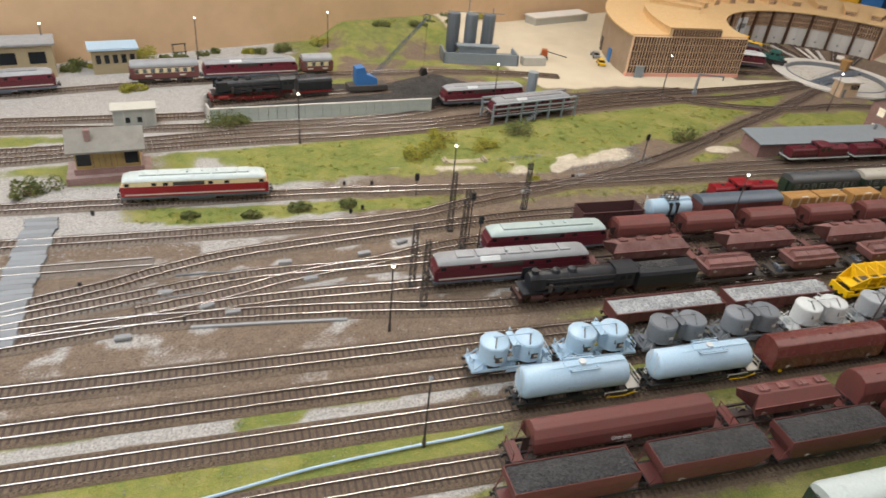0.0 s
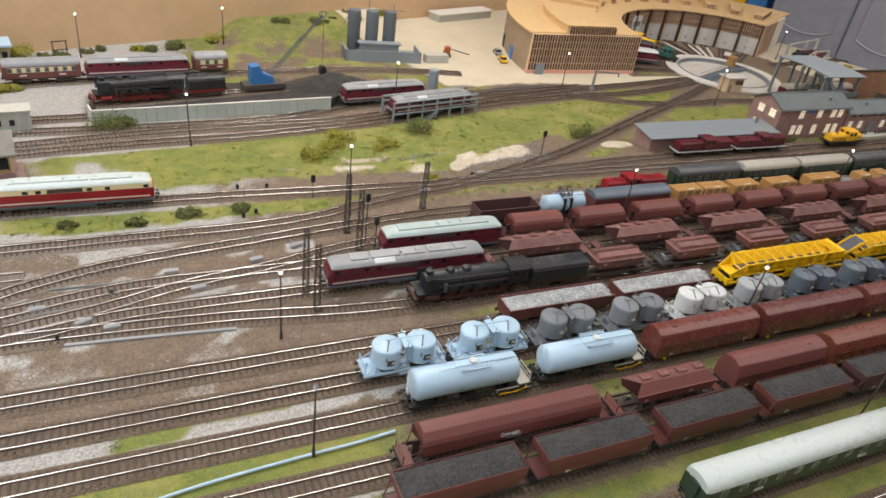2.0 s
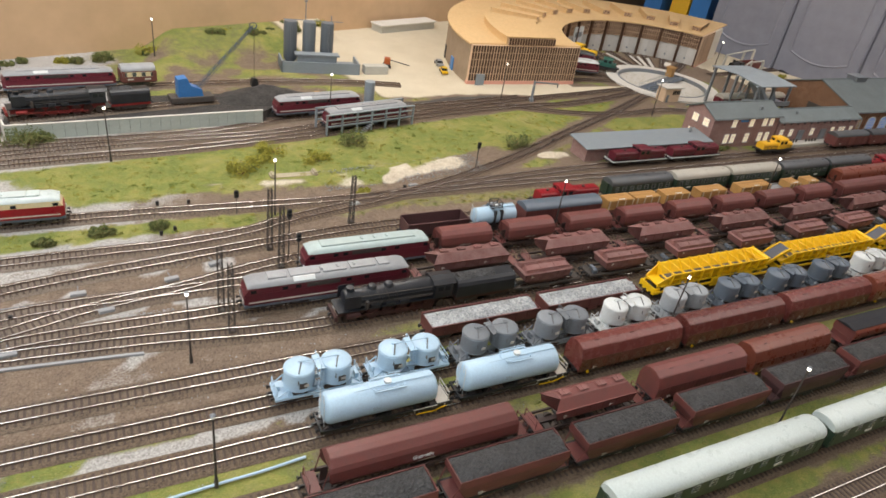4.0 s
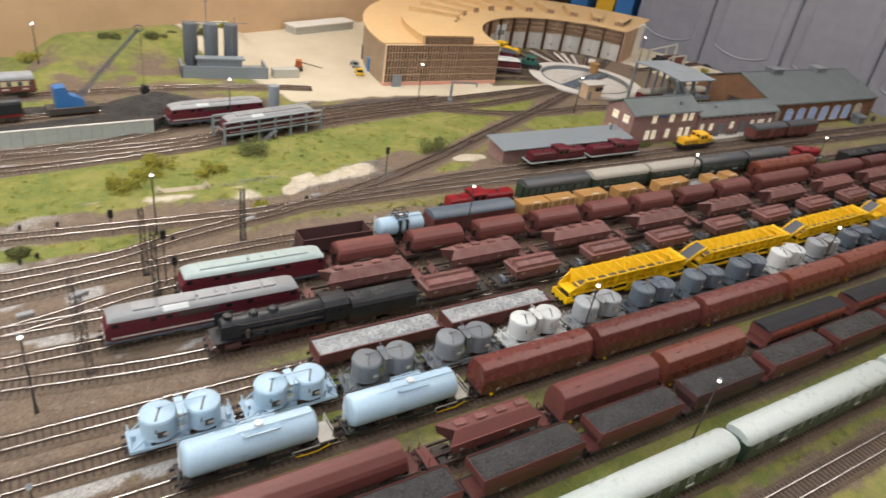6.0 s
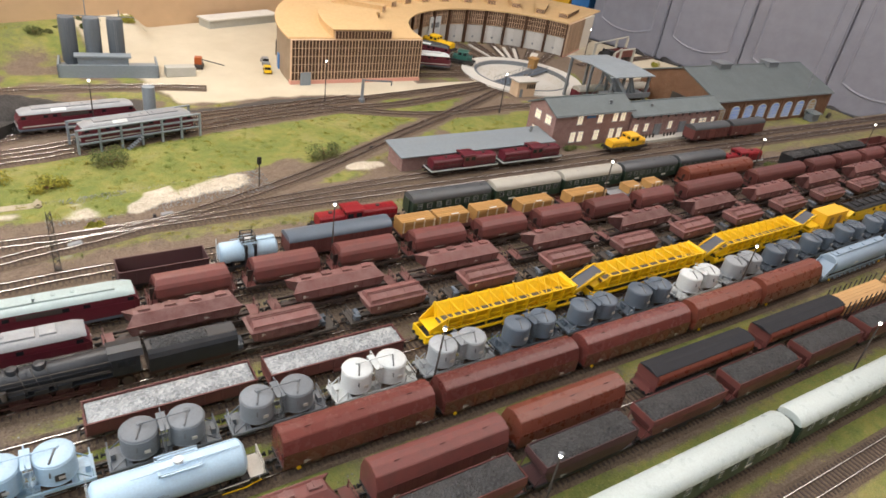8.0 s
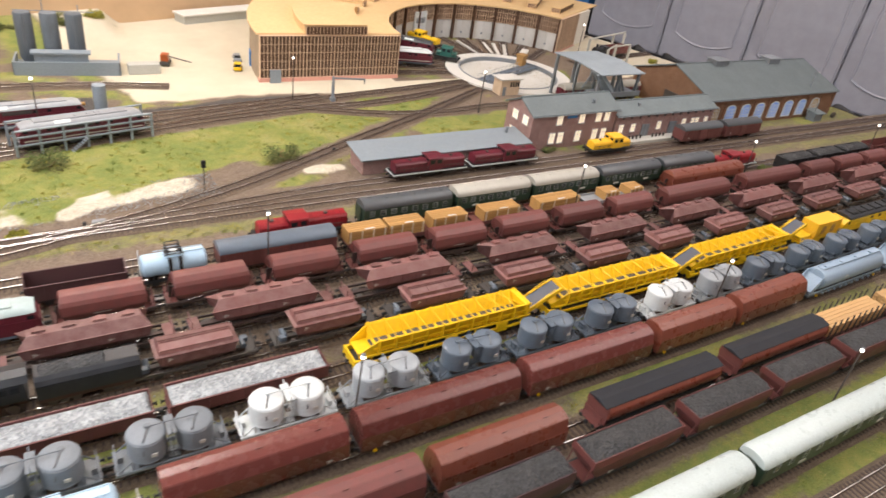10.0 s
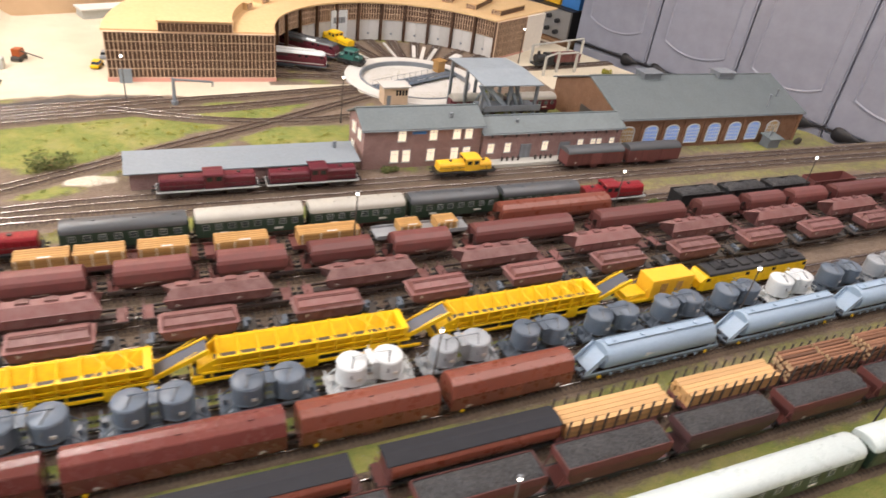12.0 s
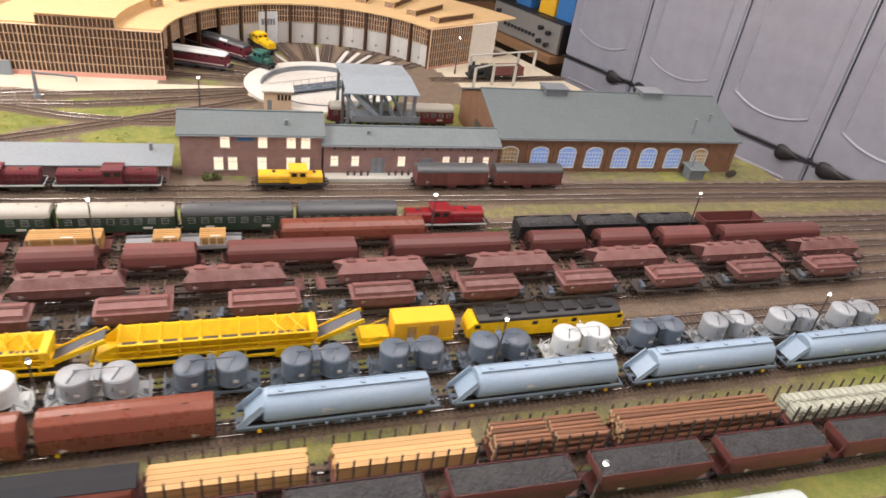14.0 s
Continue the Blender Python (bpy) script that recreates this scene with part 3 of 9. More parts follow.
def bogie(parent, x, gap=0.021, three=False, dark=True):
    def build(bm):
        h = gap * (1.0 if three else 0.5)
        for s in (-1, 1):
            box(bm, -h - 0.005, h + 0.005, s * 0.0105 - 0.001, s * 0.0105 + 0.001, 0.0052, 0.0078)
            for k in ((-h, 0, h) if three else (-h, h)):
                box(bm, k - 0.0028, k + 0.0028, s * 0.0112 - 0.0012, s * 0.0112 + 0.0012, 0.0035, 0.0085)
            box(bm, -0.004, 0.004, s * 0.0112 - 0.001, s * 0.0112 + 0.001, 0.003, 0.0065)
        box(bm, -0.004, 0.004, -0.011, 0.011, 0.006, 0.0095)
    b = cpart(("bogie", gap, three), "bogie", build, M_DARK, parent, pose(x, 0, 0))
    for k in ((-gap, 0, gap) if three else (-gap / 2, gap / 2)):
        wheelset(b, k)
    return b


def ends(parent, L, z=0.0115, material=None):
    def buf(bm):
        tube(bm, (0, 0, 0), (0.003, 0, 0), 0.0012, 8)
        tube(bm, (0.003, 0, 0), (0.0042, 0, 0), 0.0024, 10)

    def hook(bm):
        box(bm, -0.001, 0.005, -0.0008, 0.0008, -0.002, 0.001)
        box(bm, 0.004, 0.006, -0.002, 0.002, -0.0028, 0.0)
    for s, rz in ((1, 0), (-1, 180)):
        for y in (-0.0098, 0.0098):
            cpart("buffer", "buffer", buf, M_BLACK, parent, pose(s * (L / 2 - 0.004), y, z, 0, 0, rz))
        cpart("coupling", "coupling", hook, M_BLACK, parent, pose(s * (L / 2 - 0.004), 0, z, 0, 0, rz))


def underframe(parent, L, material=None, kind="bogie", z=0.0095, base=None, w=0.0145, key=""):
    """Sills, cross members and brake gear; then wheels and buffers."""
    def build(bm):
        for y in (-w + 0.001, w - 0.001):
            box(bm, -L / 2 + 0.004, L / 2 - 0.004, y - 0.001, y + 0.001, z, z + 0.003)
        box(bm, -L / 2 + 0.004, L / 2 - 0.004, -0.003, 0.003, z, z + 0.0026)
        for s in (-1, 1):
            box(bm, s * (L / 2 - 0.005) - 0.001, s * (L / 2 - 0.005) + 0.001, -w, w, z, z + 0.0034)
        n = max(3, int(L / 0.03))
        for i in range(n):
            x = -L / 2 + 0.015 + (L - 0.03) * i / (n - 1)
            box(bm, x - 0.0008, x + 0.0008, -w + 0.001, w - 0.001, z + 0.0003, z + 0.0022)
        box(bm, -0.012, 0.006, -0.008, -0.003, z - 0.004, z)
        tube(bm, (0.01, 0.004, z - 0.002), (0.022, 0.004, z - 0.002), 0.0025, 8)
        for s in (-1, 1):
            box(bm, -0.008, 0.008, s * w - 0.0004, s * w + 0.0004, z - 0.004, z - 0.0005)
    cpart(("underframe", round(L, 4), kind, z, w, key), "underframe", build, material or M_BLACK, parent)
    if kind == "bogie":
        b = base or L * 0.5 - 0.024
        bogie(parent, -b), bogie(parent, b)
    elif kind == "axles":
        b = base or L * 0.27
        for x in (-b, b):
            w_ = wheelset(parent, x)

            def guard(bm):
                box(bm, -0.004, 0.004, -0.012, -0.0104, -0.002, 0.0042)
            for rz in (0, 180):
                cpart("axle_guard", "axle_guard", guard, M_BLACK, w_, pose(0, 0, 0, 0, 0, rz))
    ends(parent, L)


def lay(ob, x, f, z=RAIL):
    """Set a vehicle on a track by the x of its middle."""
    ob.matrix_basis = pose(x, f(x), z, 0, 0, math.degrees(math.atan2(f(x + 0.02) - f(x - 0.02), 0.04)))
    return ob


def lumpy(bm, x0, x1, y0, y1, z, h, nx, ny, seed, hills=1):
    """A heap of loose load in a body, mounded along its length."""
    rnd = random.Random(seed)
    g = []
    for i in range(nx + 1):
        for j in range(ny + 1):
            u, v = i / nx, j / ny
            k = (math.sin(math.pi * v) ** 0.7) * (0.55 + 0.45 * abs(math.sin(math.pi * hills * u))) if 0 < u < 1 else 0
            g.append(bm.verts.new((x0 + (x1 - x0) * u, y0 + (y1 - y0) * v, z + h * k + (rnd.uniform(-1, 1) * 0.0012 if 0 < u < 1 and 0 < v < 1 else 0))))
    for i in range(nx):
        for j in range(ny):
            a = i * (ny + 1) + j
            bm.faces.new((g[a], g[a + ny + 1], g[a + ny + 2], g[a + 1]))


def open_body(bm, L, w, z0, z1, flare=0.0, t=0.0012, ribs=8):
    """An open wagon box with walls of some thickness, a top rim and ribs."""
    a, b = L / 2, L / 2 - t
    for s in (-1, 1):
        prism(bm, [(s * (w - flare), z0), (s * w, z1), (s * (w - t), z1), (s * (w - flare - t), z0)], -a, a)
        box(bm, s * a - (t if s > 0 else 0), s * a + (t if s < 0 else 0), -w + flare, w - flare, z0, z1)
        box(bm, -a - 0.0004, a + 0.0004, s * w - 0.0012, s * w + 0.0006, z1 - 0.0012, z1 + 0.0004)
        for i in range(ribs + 1):
            x = -a + 0.002 + (L - 0.004) * i / ribs
            prism(bm, [(s * (w - flare + 0.0009), z0), (s * (w + 0.0009), z1 - 0.001), (s * (w - 0.001), z1 - 0.001), (s * (w - flare - 0.001), z0)], x - 0.0007, x + 0.0007)
    box(bm, -a, a, -w + flare, w - flare, z0, z0 + 0.001)


def numbers(parent, x, y, z, w, h, flat=True, material=None):
    """Small unreadable stencilled lettering: plain bars."""
    def build(bm):
        for i, (a, b) in enumerate(((0, 0.62), (0.1, 1.0), (0, 0.45))):
            zz = h * (1 - i * 0.36)
            box(bm, w * a, w * b, -0.0002, 0.0, zz - h * 0.2, zz)
    return cpart(("stencil", w, h), "stencil_lettering", build, material or M_STRIPE, parent, pose(x, y, z), "small pale stencilled lettering")


def coal_wagon(L, paint_, seed):
    ob = thing("coal_wagon", "brown open bogie wagon heaped with black coal", "wagon", "coal train")
    underframe(ob, L)
    bm = bmesh.new()
    a = L / 2 - 0.0105
    rows_ = []
    for z, w, ax in ((0.0115, 0.0138, a - 0.012), (0.02, 0.0158, a - 0.006), (0.0318, 0.0172, a), (0.0405, 0.0162, a), (0.0405, 0.0151, a - 0.0012), (0.0318, 0.0158, a - 0.0014), (0.02, 0.0145, a - 0.0075), (0.014, 0.0125, a - 0.0125)):
        rows_.append([(-ax, -w, z), (ax, -w, z), (ax, w, z), (-ax, w, z)])
    loft(bm, rows_)
    part("body", soften(bm, 0.0004, 2, 8), paint_, ob)
    for s in (-1, 1):
        def end_deck(bm):
            box(bm, a - 0.013, L / 2 - 0.004, -0.0125, 0.0125, 0.0112, 0.0122)
            for y in (-0.0128, 0.0128):
                tube(bm, (L / 2 - 0.0045, y, 0.012), (a - 0.001, y * 1.1, 0.031), 0.0007, 5)
        cpart(("coal_deck", round(L, 4), paint_.name), "end_platform", end_deck, paint_, ob, pose(0, 0, 0, 0, 0, 0 if s > 0 else 180))
    bm = bmesh.new()
    lumpy(bm, -a + 0.0015, a - 0.0015, -0.0154, 0.0154, 0.0386, 0.0055, 48, 12, seed, 1.6)
    part("coal_load", fix(bm), M_COAL, ob, "black lump coal", True)
    numbers(ob, -L * 0.28, -0.0172, 0.017, 0.008, 0.004)
    return ob


def sliding_box(L, paint_, h=0.0475):
    ob = thing("sliding_wall_wagon", "red-brown bogie box wagon with sliding walls", "wagon", "box wagon train")
    underframe(ob, L, base=L / 2 - 0.03)
    bm = bmesh.new()
    a = L / 2 - 0.005
    prism(bm, [(-0.0165, 0.0105), (-0.0172, 0.031), (-0.0125, h - 0.0035), (-0.004, h), (0.004, h), (0.0125, h - 0.0035), (0.0172, 0.031), (0.0165, 0.0105)], -a, a)
    part("body", soften(bm, 0.0006, 2, 12), paint_, ob)
    n = max(4, round(L / 0.022))

    def panel(bm):
        w = 2 * a / n - 0.0005
        prism(bm, [(-0.0168, 0.0118), (-0.01745, 0.0305), (-0.0171, 0.0305), (-0.0164, 0.0118)], 0.0002, 0.0002 + w)
        for k in range(3):
            prism(bm, [(-0.017, 0.0125), (-0.0177, 0.0295), (-0.017, 0.0295), (-0.0164, 0.0125)], 0.002 + k * w / 3, 0.0026 + k * w / 3)
    for i in range(n):
        cpart(("panel", round(L, 4)), "wall_panel", panel, paint_, ob, pose(-a + 2 * a * i / n, 0, 0))
        cpart(("panel", round(L, 4)), "wall_panel", panel, paint_, ob, pose(a - 2 * a * i / n, 0, 0, 0, 0, 180))

    def eye(bm):
        box(bm, -0.003, 0.003, -0.0048, -0.0042, h - 0.0004, h + 0.0009)
    for i in range(1, 4):
        cpart(("roof_eye", h), "lifting_eye", eye, paint_, ob, pose(-a + 2 * a * (i - 0.5) / 3, 0, 0))
    for x in (-L * 0.36, L * 0.34):
        numbers(ob, x, -0.0179, 0.0135, 0.007, 0.004)

    def tag(bm):
        tube(bm, (0, -0.0008, 0), (0, 0.0008, 0), 0.0022, 10)
    cpart("bogie_tag", "yellow_marker", tag, M_YELLOW, ob, pose(-L / 2 + 0.02, -0.0165, 0.0085), "yellow painted bogie marker")
    return ob


def end_set(ob, L, paint_, xs, tilt, ln, w=0.012, rail_x=0.006, sloped=True):
    """At each open end: a platform board, a railing and a sloped plate."""
    def board(bm):
        box(bm, -0.017, -0.005, -w - 0.001, w + 0.001, 0.0125, 0.0132)

    def railing(bm):
        for y in (-w + 0.001, w - 0.001):
            tube(bm, (-rail_x, y, 0.012), (-rail_x, y, 0.0245), 0.0006, 5)
        tube(bm, (-rail_x, -w + 0.0005, 0.024), (-rail_x, w - 0.0005, 0.024), 0.0006, 5)
        tube(bm, (-rail_x, -w + 0.0005, 0.018), (-rail_x, w - 0.0005, 0.018), 0.0005, 5)

    def plate(bm):
        prism(bm, [(-w, 0), (w, 0), (w, 0.0007), (-w, 0.0007)], 0, ln, m=Matrix.Rotation(radians(180), 4, "Z") @ Matrix.Rotation(radians(-tilt), 4, "Y"))
    for rz in (0, 180):
        r = Matrix.Rotation(radians(rz), 4, "Z")
        cpart(("end_board", w, paint_.name), "end_platform", board, paint_, ob, r @ Matrix.Translation((L / 2, 0, 0)))
        cpart(("end_rail", w, rail_x, paint_.name), "railing", railing, paint_, ob, r @ Matrix.Translation((L / 2, 0, 0)))
        if not sloped:
            continue
        cpart(("end_plate", w, tilt, ln, paint_.name), "slope_plate", plate, paint_, ob, r @ Matrix.Translation((xs, 0, 0.0125)))


def round_hopper(L, paint_, label="dark red-brown rounded hopper wagon", group="hopper train", plat=0.013, h=0.046):
    """A barrel-topped hopper with sloping ends over open platforms."""
    ob = thing("hopper_wagon", label, "wagon", group)
    underframe(ob, L, M_GRIME, "bogie" if L > 0.14 else "axles", key="grime")
    a = L / 2 - plat
    half = [(0.0125, 0.0165), (0.0158, 0.021), (0.0174, 0.0258), (0.0158, 0.0362), (0.0135, 0.0405), (0.007, h - 0.0006)]
    prof = [(-y, z) for y, z in half] + [(0, h)] + [(y, z) for y, z in reversed(half)] + [(0.006, 0.0105), (-0.006, 0.0105)]
    bm = bmesh.new()

    def reach(z):
        return a - 0.013 * max(0.0, (0.027 - z) / 0.0165) ** 1.3 - 0.003 * max(0.0, (z - 0.036) / 0.01)
    loft(bm, [[(sx * (reach(z) - cut), y * k, z) for y, z in prof] for sx, cut, k in ((-1, 0, 0.95), (-1, 0.002, 1), (1, 0.002, 1), (1, 0, 0.95))])
    part("body", soften(bm, 0.0005, 2), paint_, ob)

    def end_post(bm):
        tube(bm, (a + 0.0045, -0.0125, 0.0125), (a - 0.0005, -0.0125, 0.036), 0.0006, 5)

    def hopper_stay(bm):
        prism(bm, [(-0.0006, 0.0125), (0.0006, 0.0125), (0.0006, 0.03), (-0.0006, 0.03)], a - 0.004, a + 0.0035)

    def end_sill(bm):
        box(bm, a - 0.008, a + 0.0085, -0.0145, -0.0128, 0.0122, 0.0142)
    for rz in (0, 180):
        cpart(("end_stay", L), "end_stay", hopper_stay, M_GRIME, ob, pose(0, 0, 0, 0, 0, rz))
        for sy in (0, 1):
            place = pose(0, 0.025 * sy * (1 if rz == 0 else -1), 0, 0, 0, rz)
            cpart(("end_post", L), "end_post", end_post, paint_, ob, place)
            cpart(("end_sill", L), "end_sill", end_sill, M_GRIME, ob, pose(0, 0.0273 * sy * (1 if rz == 0 else -1), 0, 0, 0, rz))
    end_set(ob, L, paint_, a + 0.010, 58, 0.018, 0.012, 0.006, False)

    def rib(bm):
        prism(bm, [(-0.006, 0.0102), (-0.0145, 0.0195), (-0.0155, 0.0195), (-0.0075, 0.0102)], 0, 0.0012)
    for k in range(int(2 * a / 0.028)):
        for rz in (0, 180):
            cpart(("chute_rib", paint_.name), "chute_rib", rib, paint_, ob, pose((-a + 0.012 + k * 0.028) * (1 if rz == 0 else -1), 0, 0, 0, 0, rz))
    bm = bmesh.new()
    box(bm, -0.012, 0.006, -0.0166, -0.0161, 0.0225, 0.0245)
    part("name_board", bm, M_STRIPE, ob, "small white lettering board")
    return ob


def hatch_hopper(L, paint_, seed):
    """A two-bogie hopper with a ridged roof, hatch lids along it and sloped ends."""
    ob = thing("covered_hopper_wagon", "dusty red-brown covered hopper wagon with roof hatches", "wagon", "covered hopper train")
    underframe(ob, L, M_GRIME, "bogie", base=L / 2 - 0.026, key="grime")
    a = 0.064 * L / 0.185
    bm = bmesh.new()
    prof = [(-0.016, 0.024), (-0.016, 0.036), (-0.006, 0.0455), (0.006, 0.0455), (0.016, 0.036), (0.016, 0.024), (0.006, 0.011), (-0.006, 0.011)]
    lo = 0.016
    loft(bm, [[(x * (1 if z > 0.03 else 0.93 if z > 0.02 else 0.6) + (0.010 * (1 if x < 0 else -1) if z > 0.044 else 0), y, z) for y, z in prof] for x in (-a, -a * 0.5, 0, a * 0.5, a)])
    part("body", soften(bm, 0.0004, 1), paint_, ob)

    def hatch(bm):
        box(bm, -0.0062, 0.0062, -0.0036, 0.0036, 0, 0.0021)
        box(bm, -0.0068, 0.0068, -0.0042, 0.0042, 0.0008, 0.0012)
        box(bm, -0.0012, 0.0012, -0.0046, 0.0046, 0.0021, 0.0026)
    for k in range(4):
        cpart("hatch", "roof_hatch", hatch, M_RUST, ob, pose(-a * 0.66 + a * 1.32 * k / 3, 0.0012, 0.0454))

    def rib(bm):
        prism(bm, [(-0.0164, 0.024), (-0.0164, 0.036), (-0.0155, 0.036), (-0.0155, 0.024)], -0.0005, 0.0005)

    def eave(bm):
        box(bm, -a, a, -0.0168, -0.0156, 0.0354, 0.0364)
    for rz in (0, 180):
        cpart(("hop_eave", L), "eave_rail", eave, paint_, ob, pose(0, 0, 0, 0, 0, rz))
        for k in range(6):
            cpart("hop_rib", "side_rib", rib, paint_, ob, pose(-a * 0.8 + a * 1.6 * k / 5, 0, 0, 0, 0, rz))
    end_set(ob, L, paint_, a + 0.0035, 62, 0.014, 0.012, 0.007, False)

    def chute(bm):
        box(bm, -0.006, 0.006, -0.0125, 0.0125, 0.0075, 0.011)
        soften(bm, 0.0004, 1)
    for k in range(3):
        cpart("hop_chute", "discharge_chute", chute, M_DARK, ob, pose(-a * 0.55 + k * a * 0.55, 0, 0))
    numbers(ob, -a * 0.8, -0.0166, 0.026, 0.006, 0.004)
    numbers(ob, a * 0.3, -0.0166, 0.027, 0.006, 0.003)
    return ob


def short_hopper(paint_, lid, seed):
    """A two-axle self-discharging hopper with ribbed roof flaps on a dark frame with open ends."""
    L = 0.136
    ob = thing("self_discharging_wagon", "weathered brown two-axle hopper with ribbed roof flaps", "wagon", "self-discharging wagons")
    underframe(ob, L, M_DARK, "axles", base=0.04)
    a = 0.041
    bm = bmesh.new()
    loft(bm, [[(sx * a * k, sy * w, z) for sx, sy in ((-1, -1), (1, -1), (1, 1), (-1, 1))] for k, w, z in ((0.55, 0.009, 0.0115), (0.93, 0.0155, 0.022), (1, 0.016, 0.0335), (1.04, 0.0172, 0.0337), (1.04, 0.0172, 0.0347), (0.96, 0.0135, 0.0352))])
    part("body", soften(bm, 0.0004, 1), paint_, ob)

    def flap(bm):
        loft(bm, [[(x * k, y, z) for y, z, k in ((-0.0138, 0.0348, 1), (-0.0118, 0.0392, 0.95), (-0.0005, 0.0422, 0.93), (-0.0005, 0.0348, 1))] for x in (-a * 0.95, a * 0.95)])
        box(bm, -a * 0.9, a * 0.9, -0.002, -0.001, 0.0412, 0.0432)
        box(bm, -a * 0.93, a * 0.93, -0.0125, -0.0115, 0.0383, 0.0397)
        for x in (-a * 0.86, -a * 0.3, a * 0.3, a * 0.86):
            prism(bm, [(-0.0121, 0.0388), (-0.0012, 0.0418), (-0.0012, 0.0426), (-0.0121, 0.0397)], x - 0.0006, x + 0.0006)
    for r in (0, 180):
        cpart("roof_flap", "roof_flap", flap, lid, ob, pose(0, 0, 0, 0, 0, r))
    end_set(ob, L, M_DARK, 0.056, 50, 0.018, 0.012, 0.007, False)

    def cylinder(bm):
        tube(bm, (0.05, -0.006, 0.0162), (0.05, 0.006, 0.0162), 0.0032, 10)

    def casing(bm):
        box(bm, 0.049, 0.057, 0.004, 0.011, 0.0128, 0.0188)
        soften(bm, 0.0005, 1)

    def rib(bm):
        prism(bm, [(-0.0155, 0.022), (-0.0166, 0.0335), (-0.0156, 0.0335), (-0.0149, 0.022)], -0.0006, 0.0006)
    for rz in (0, 180):
        cpart("brake_cylinder", "brake_cylinder", cylinder, M_DARKCEMENT, ob, pose(0, 0, 0, 0, 0, rz), "dark grey brake cylinder")
        cpart("gear_casing", "gear_casing", casing, M_DARKCEMENT, ob, pose(0, 0, 0, 0, 0, rz), "dark grey gear casing")
        for k in range(5):
            cpart(("sh_rib", paint_.name), "side_rib", rib, paint_, ob, pose(-a * 0.85 + k * a * 0.425, 0, 0, 0, 0, rz))
    numbers(ob, -0.03, -0.0162, 0.027, 0.005, 0.004)
    return ob


def twin_silo(paint_, label):
    L = 0.1065
    ob = thing("twin_silo_wagon", label, "wagon", "cement silo train")
    frame_paint = paint_
    underframe(ob, L, frame_paint, "axles", base=0.03, key=paint_.name)

    def silo(bm):
        prof = [(0.006, 0.0105), (0.010, 0.0125), (0.0158, 0.0172), (0.0167, 0.0182), (0.0167, 0.0408), (0.0163, 0.0418), (0.0153, 0.0424), (0.005, 0.0442), (0.002, 0.0443)]
        n = 24
        loft(bm, [[(r * math.cos(k * math.tau / n), r * math.sin(k * math.tau / n), z) for k in range(n)] for r, z in prof])

    def ring(bm):
        n = 24
        for z in (0.0192, 0.0398):
            loft(bm, [[(r * math.cos(k * math.tau / n), r * math.sin(k * math.tau / n), zz) for k in range(n)] for r, zz in ((0.0167, z - 0.0006), (0.0172, z - 0.0004), (0.0172, z + 0.0004), (0.0167, z + 0.0006))], cap=False)

    def lid(bm):
        tube(bm, (0.002, 0.004, 0.0425), (0.002, 0.004, 0.0452), 0.0032, 12)
        tube(bm, (0.002, 0.004, 0.0452), (0.002, 0.004, 0.0458), 0.0024, 12)

    def pipe_(bm):
        tube(bm, (0.002, 0.001, 0.0452), (-0.004, -0.0125, 0.0436), 0.0008, 6)
        tube(bm, (-0.004, -0.0125, 0.0436), (-0.0052, -0.0168, 0.03), 0.0008, 6)

    def plate_(bm):
        box(bm, 0.001, 0.006, -0.0173, -0.0164, 0.026, 0.0295)
    for x in (-0.0205, 0.0205):
        s = cpart(("silo", paint_.name), "silo", silo, paint_, ob, pose(x, 0, 0), "", True)
        cpart(("silo_ring", paint_.name), "ring", ring, paint_, s)
        cpart(("silo_lid", paint_.name), "lid", lid, paint_, s)
        # Vent pipe drawn dark, also for the shadow wedge across the silo top.
        cpart("silo_pipe", "vent_pipe", pipe_, M_TIN_DARK, s)
        cpart("silo_plate", "data_plate", plate_, M_STRIPE, s)

    def walk_(bm):
        box(bm, -0.004, 0.004, -0.012, 0.012, 0.0425, 0.0432)
        for y in (-0.012, 0.012):
            tube(bm, (0, y, 0.0125), (0, y, 0.049), 0.0005, 5)
            for sx in (-0.0035, 0.0035):
                tube(bm, (sx, y, 0.0125), (sx, y, 0.0428), 0.0004, 4)
            for k in range(8):
                tube(bm, (-0.0035, y, 0.014 + k * 0.0035), (0.0035, y, 0.014 + k * 0.0035), 0.0003, 4)
        tube(bm, (0, -0.012, 0.049), (0, 0.012, 0.049), 0.0005, 5)
        tube(bm, (-0.02, 0, 0.0475), (0.02, 0, 0.0475), 0.0007, 6)
    cpart(("silo_walk", paint_.name), "walkway", walk_, paint_, ob)

    def rail_(bm):
        x = L / 2 - 0.006
        for y in (-0.0125, 0, 0.0125):
            tube(bm, (x, y, 0.0125), (x, y, 0.0235), 0.0005, 5)
        for z in (0.018, 0.023):
            tube(bm, (x, -0.013, z), (x, 0.013, z), 0.0005, 5)

    def deck_(bm):
        box(bm, 0.03, 0.047, -0.0135, 0.0135, 0.0122, 0.013)

    def valve_(bm):
        box(bm, 0.042, 0.046, -0.006, 0.002, 0.013, 0.02)

    def strut_(bm):
        prism(bm, [(-0.0004, 0.0), (0.0004, 0.0), (0.0004, 0.0012), (-0.0004, 0.0012)], 0, 0.0148, m=Matrix.Translation((0.0345, 0, 0.0222)) @ Matrix.Rotation(radians(42), 4, "Y"))
        box(bm, 0.0345, 0.0358, -0.0004, 0.0004, 0.0125, 0.0225)
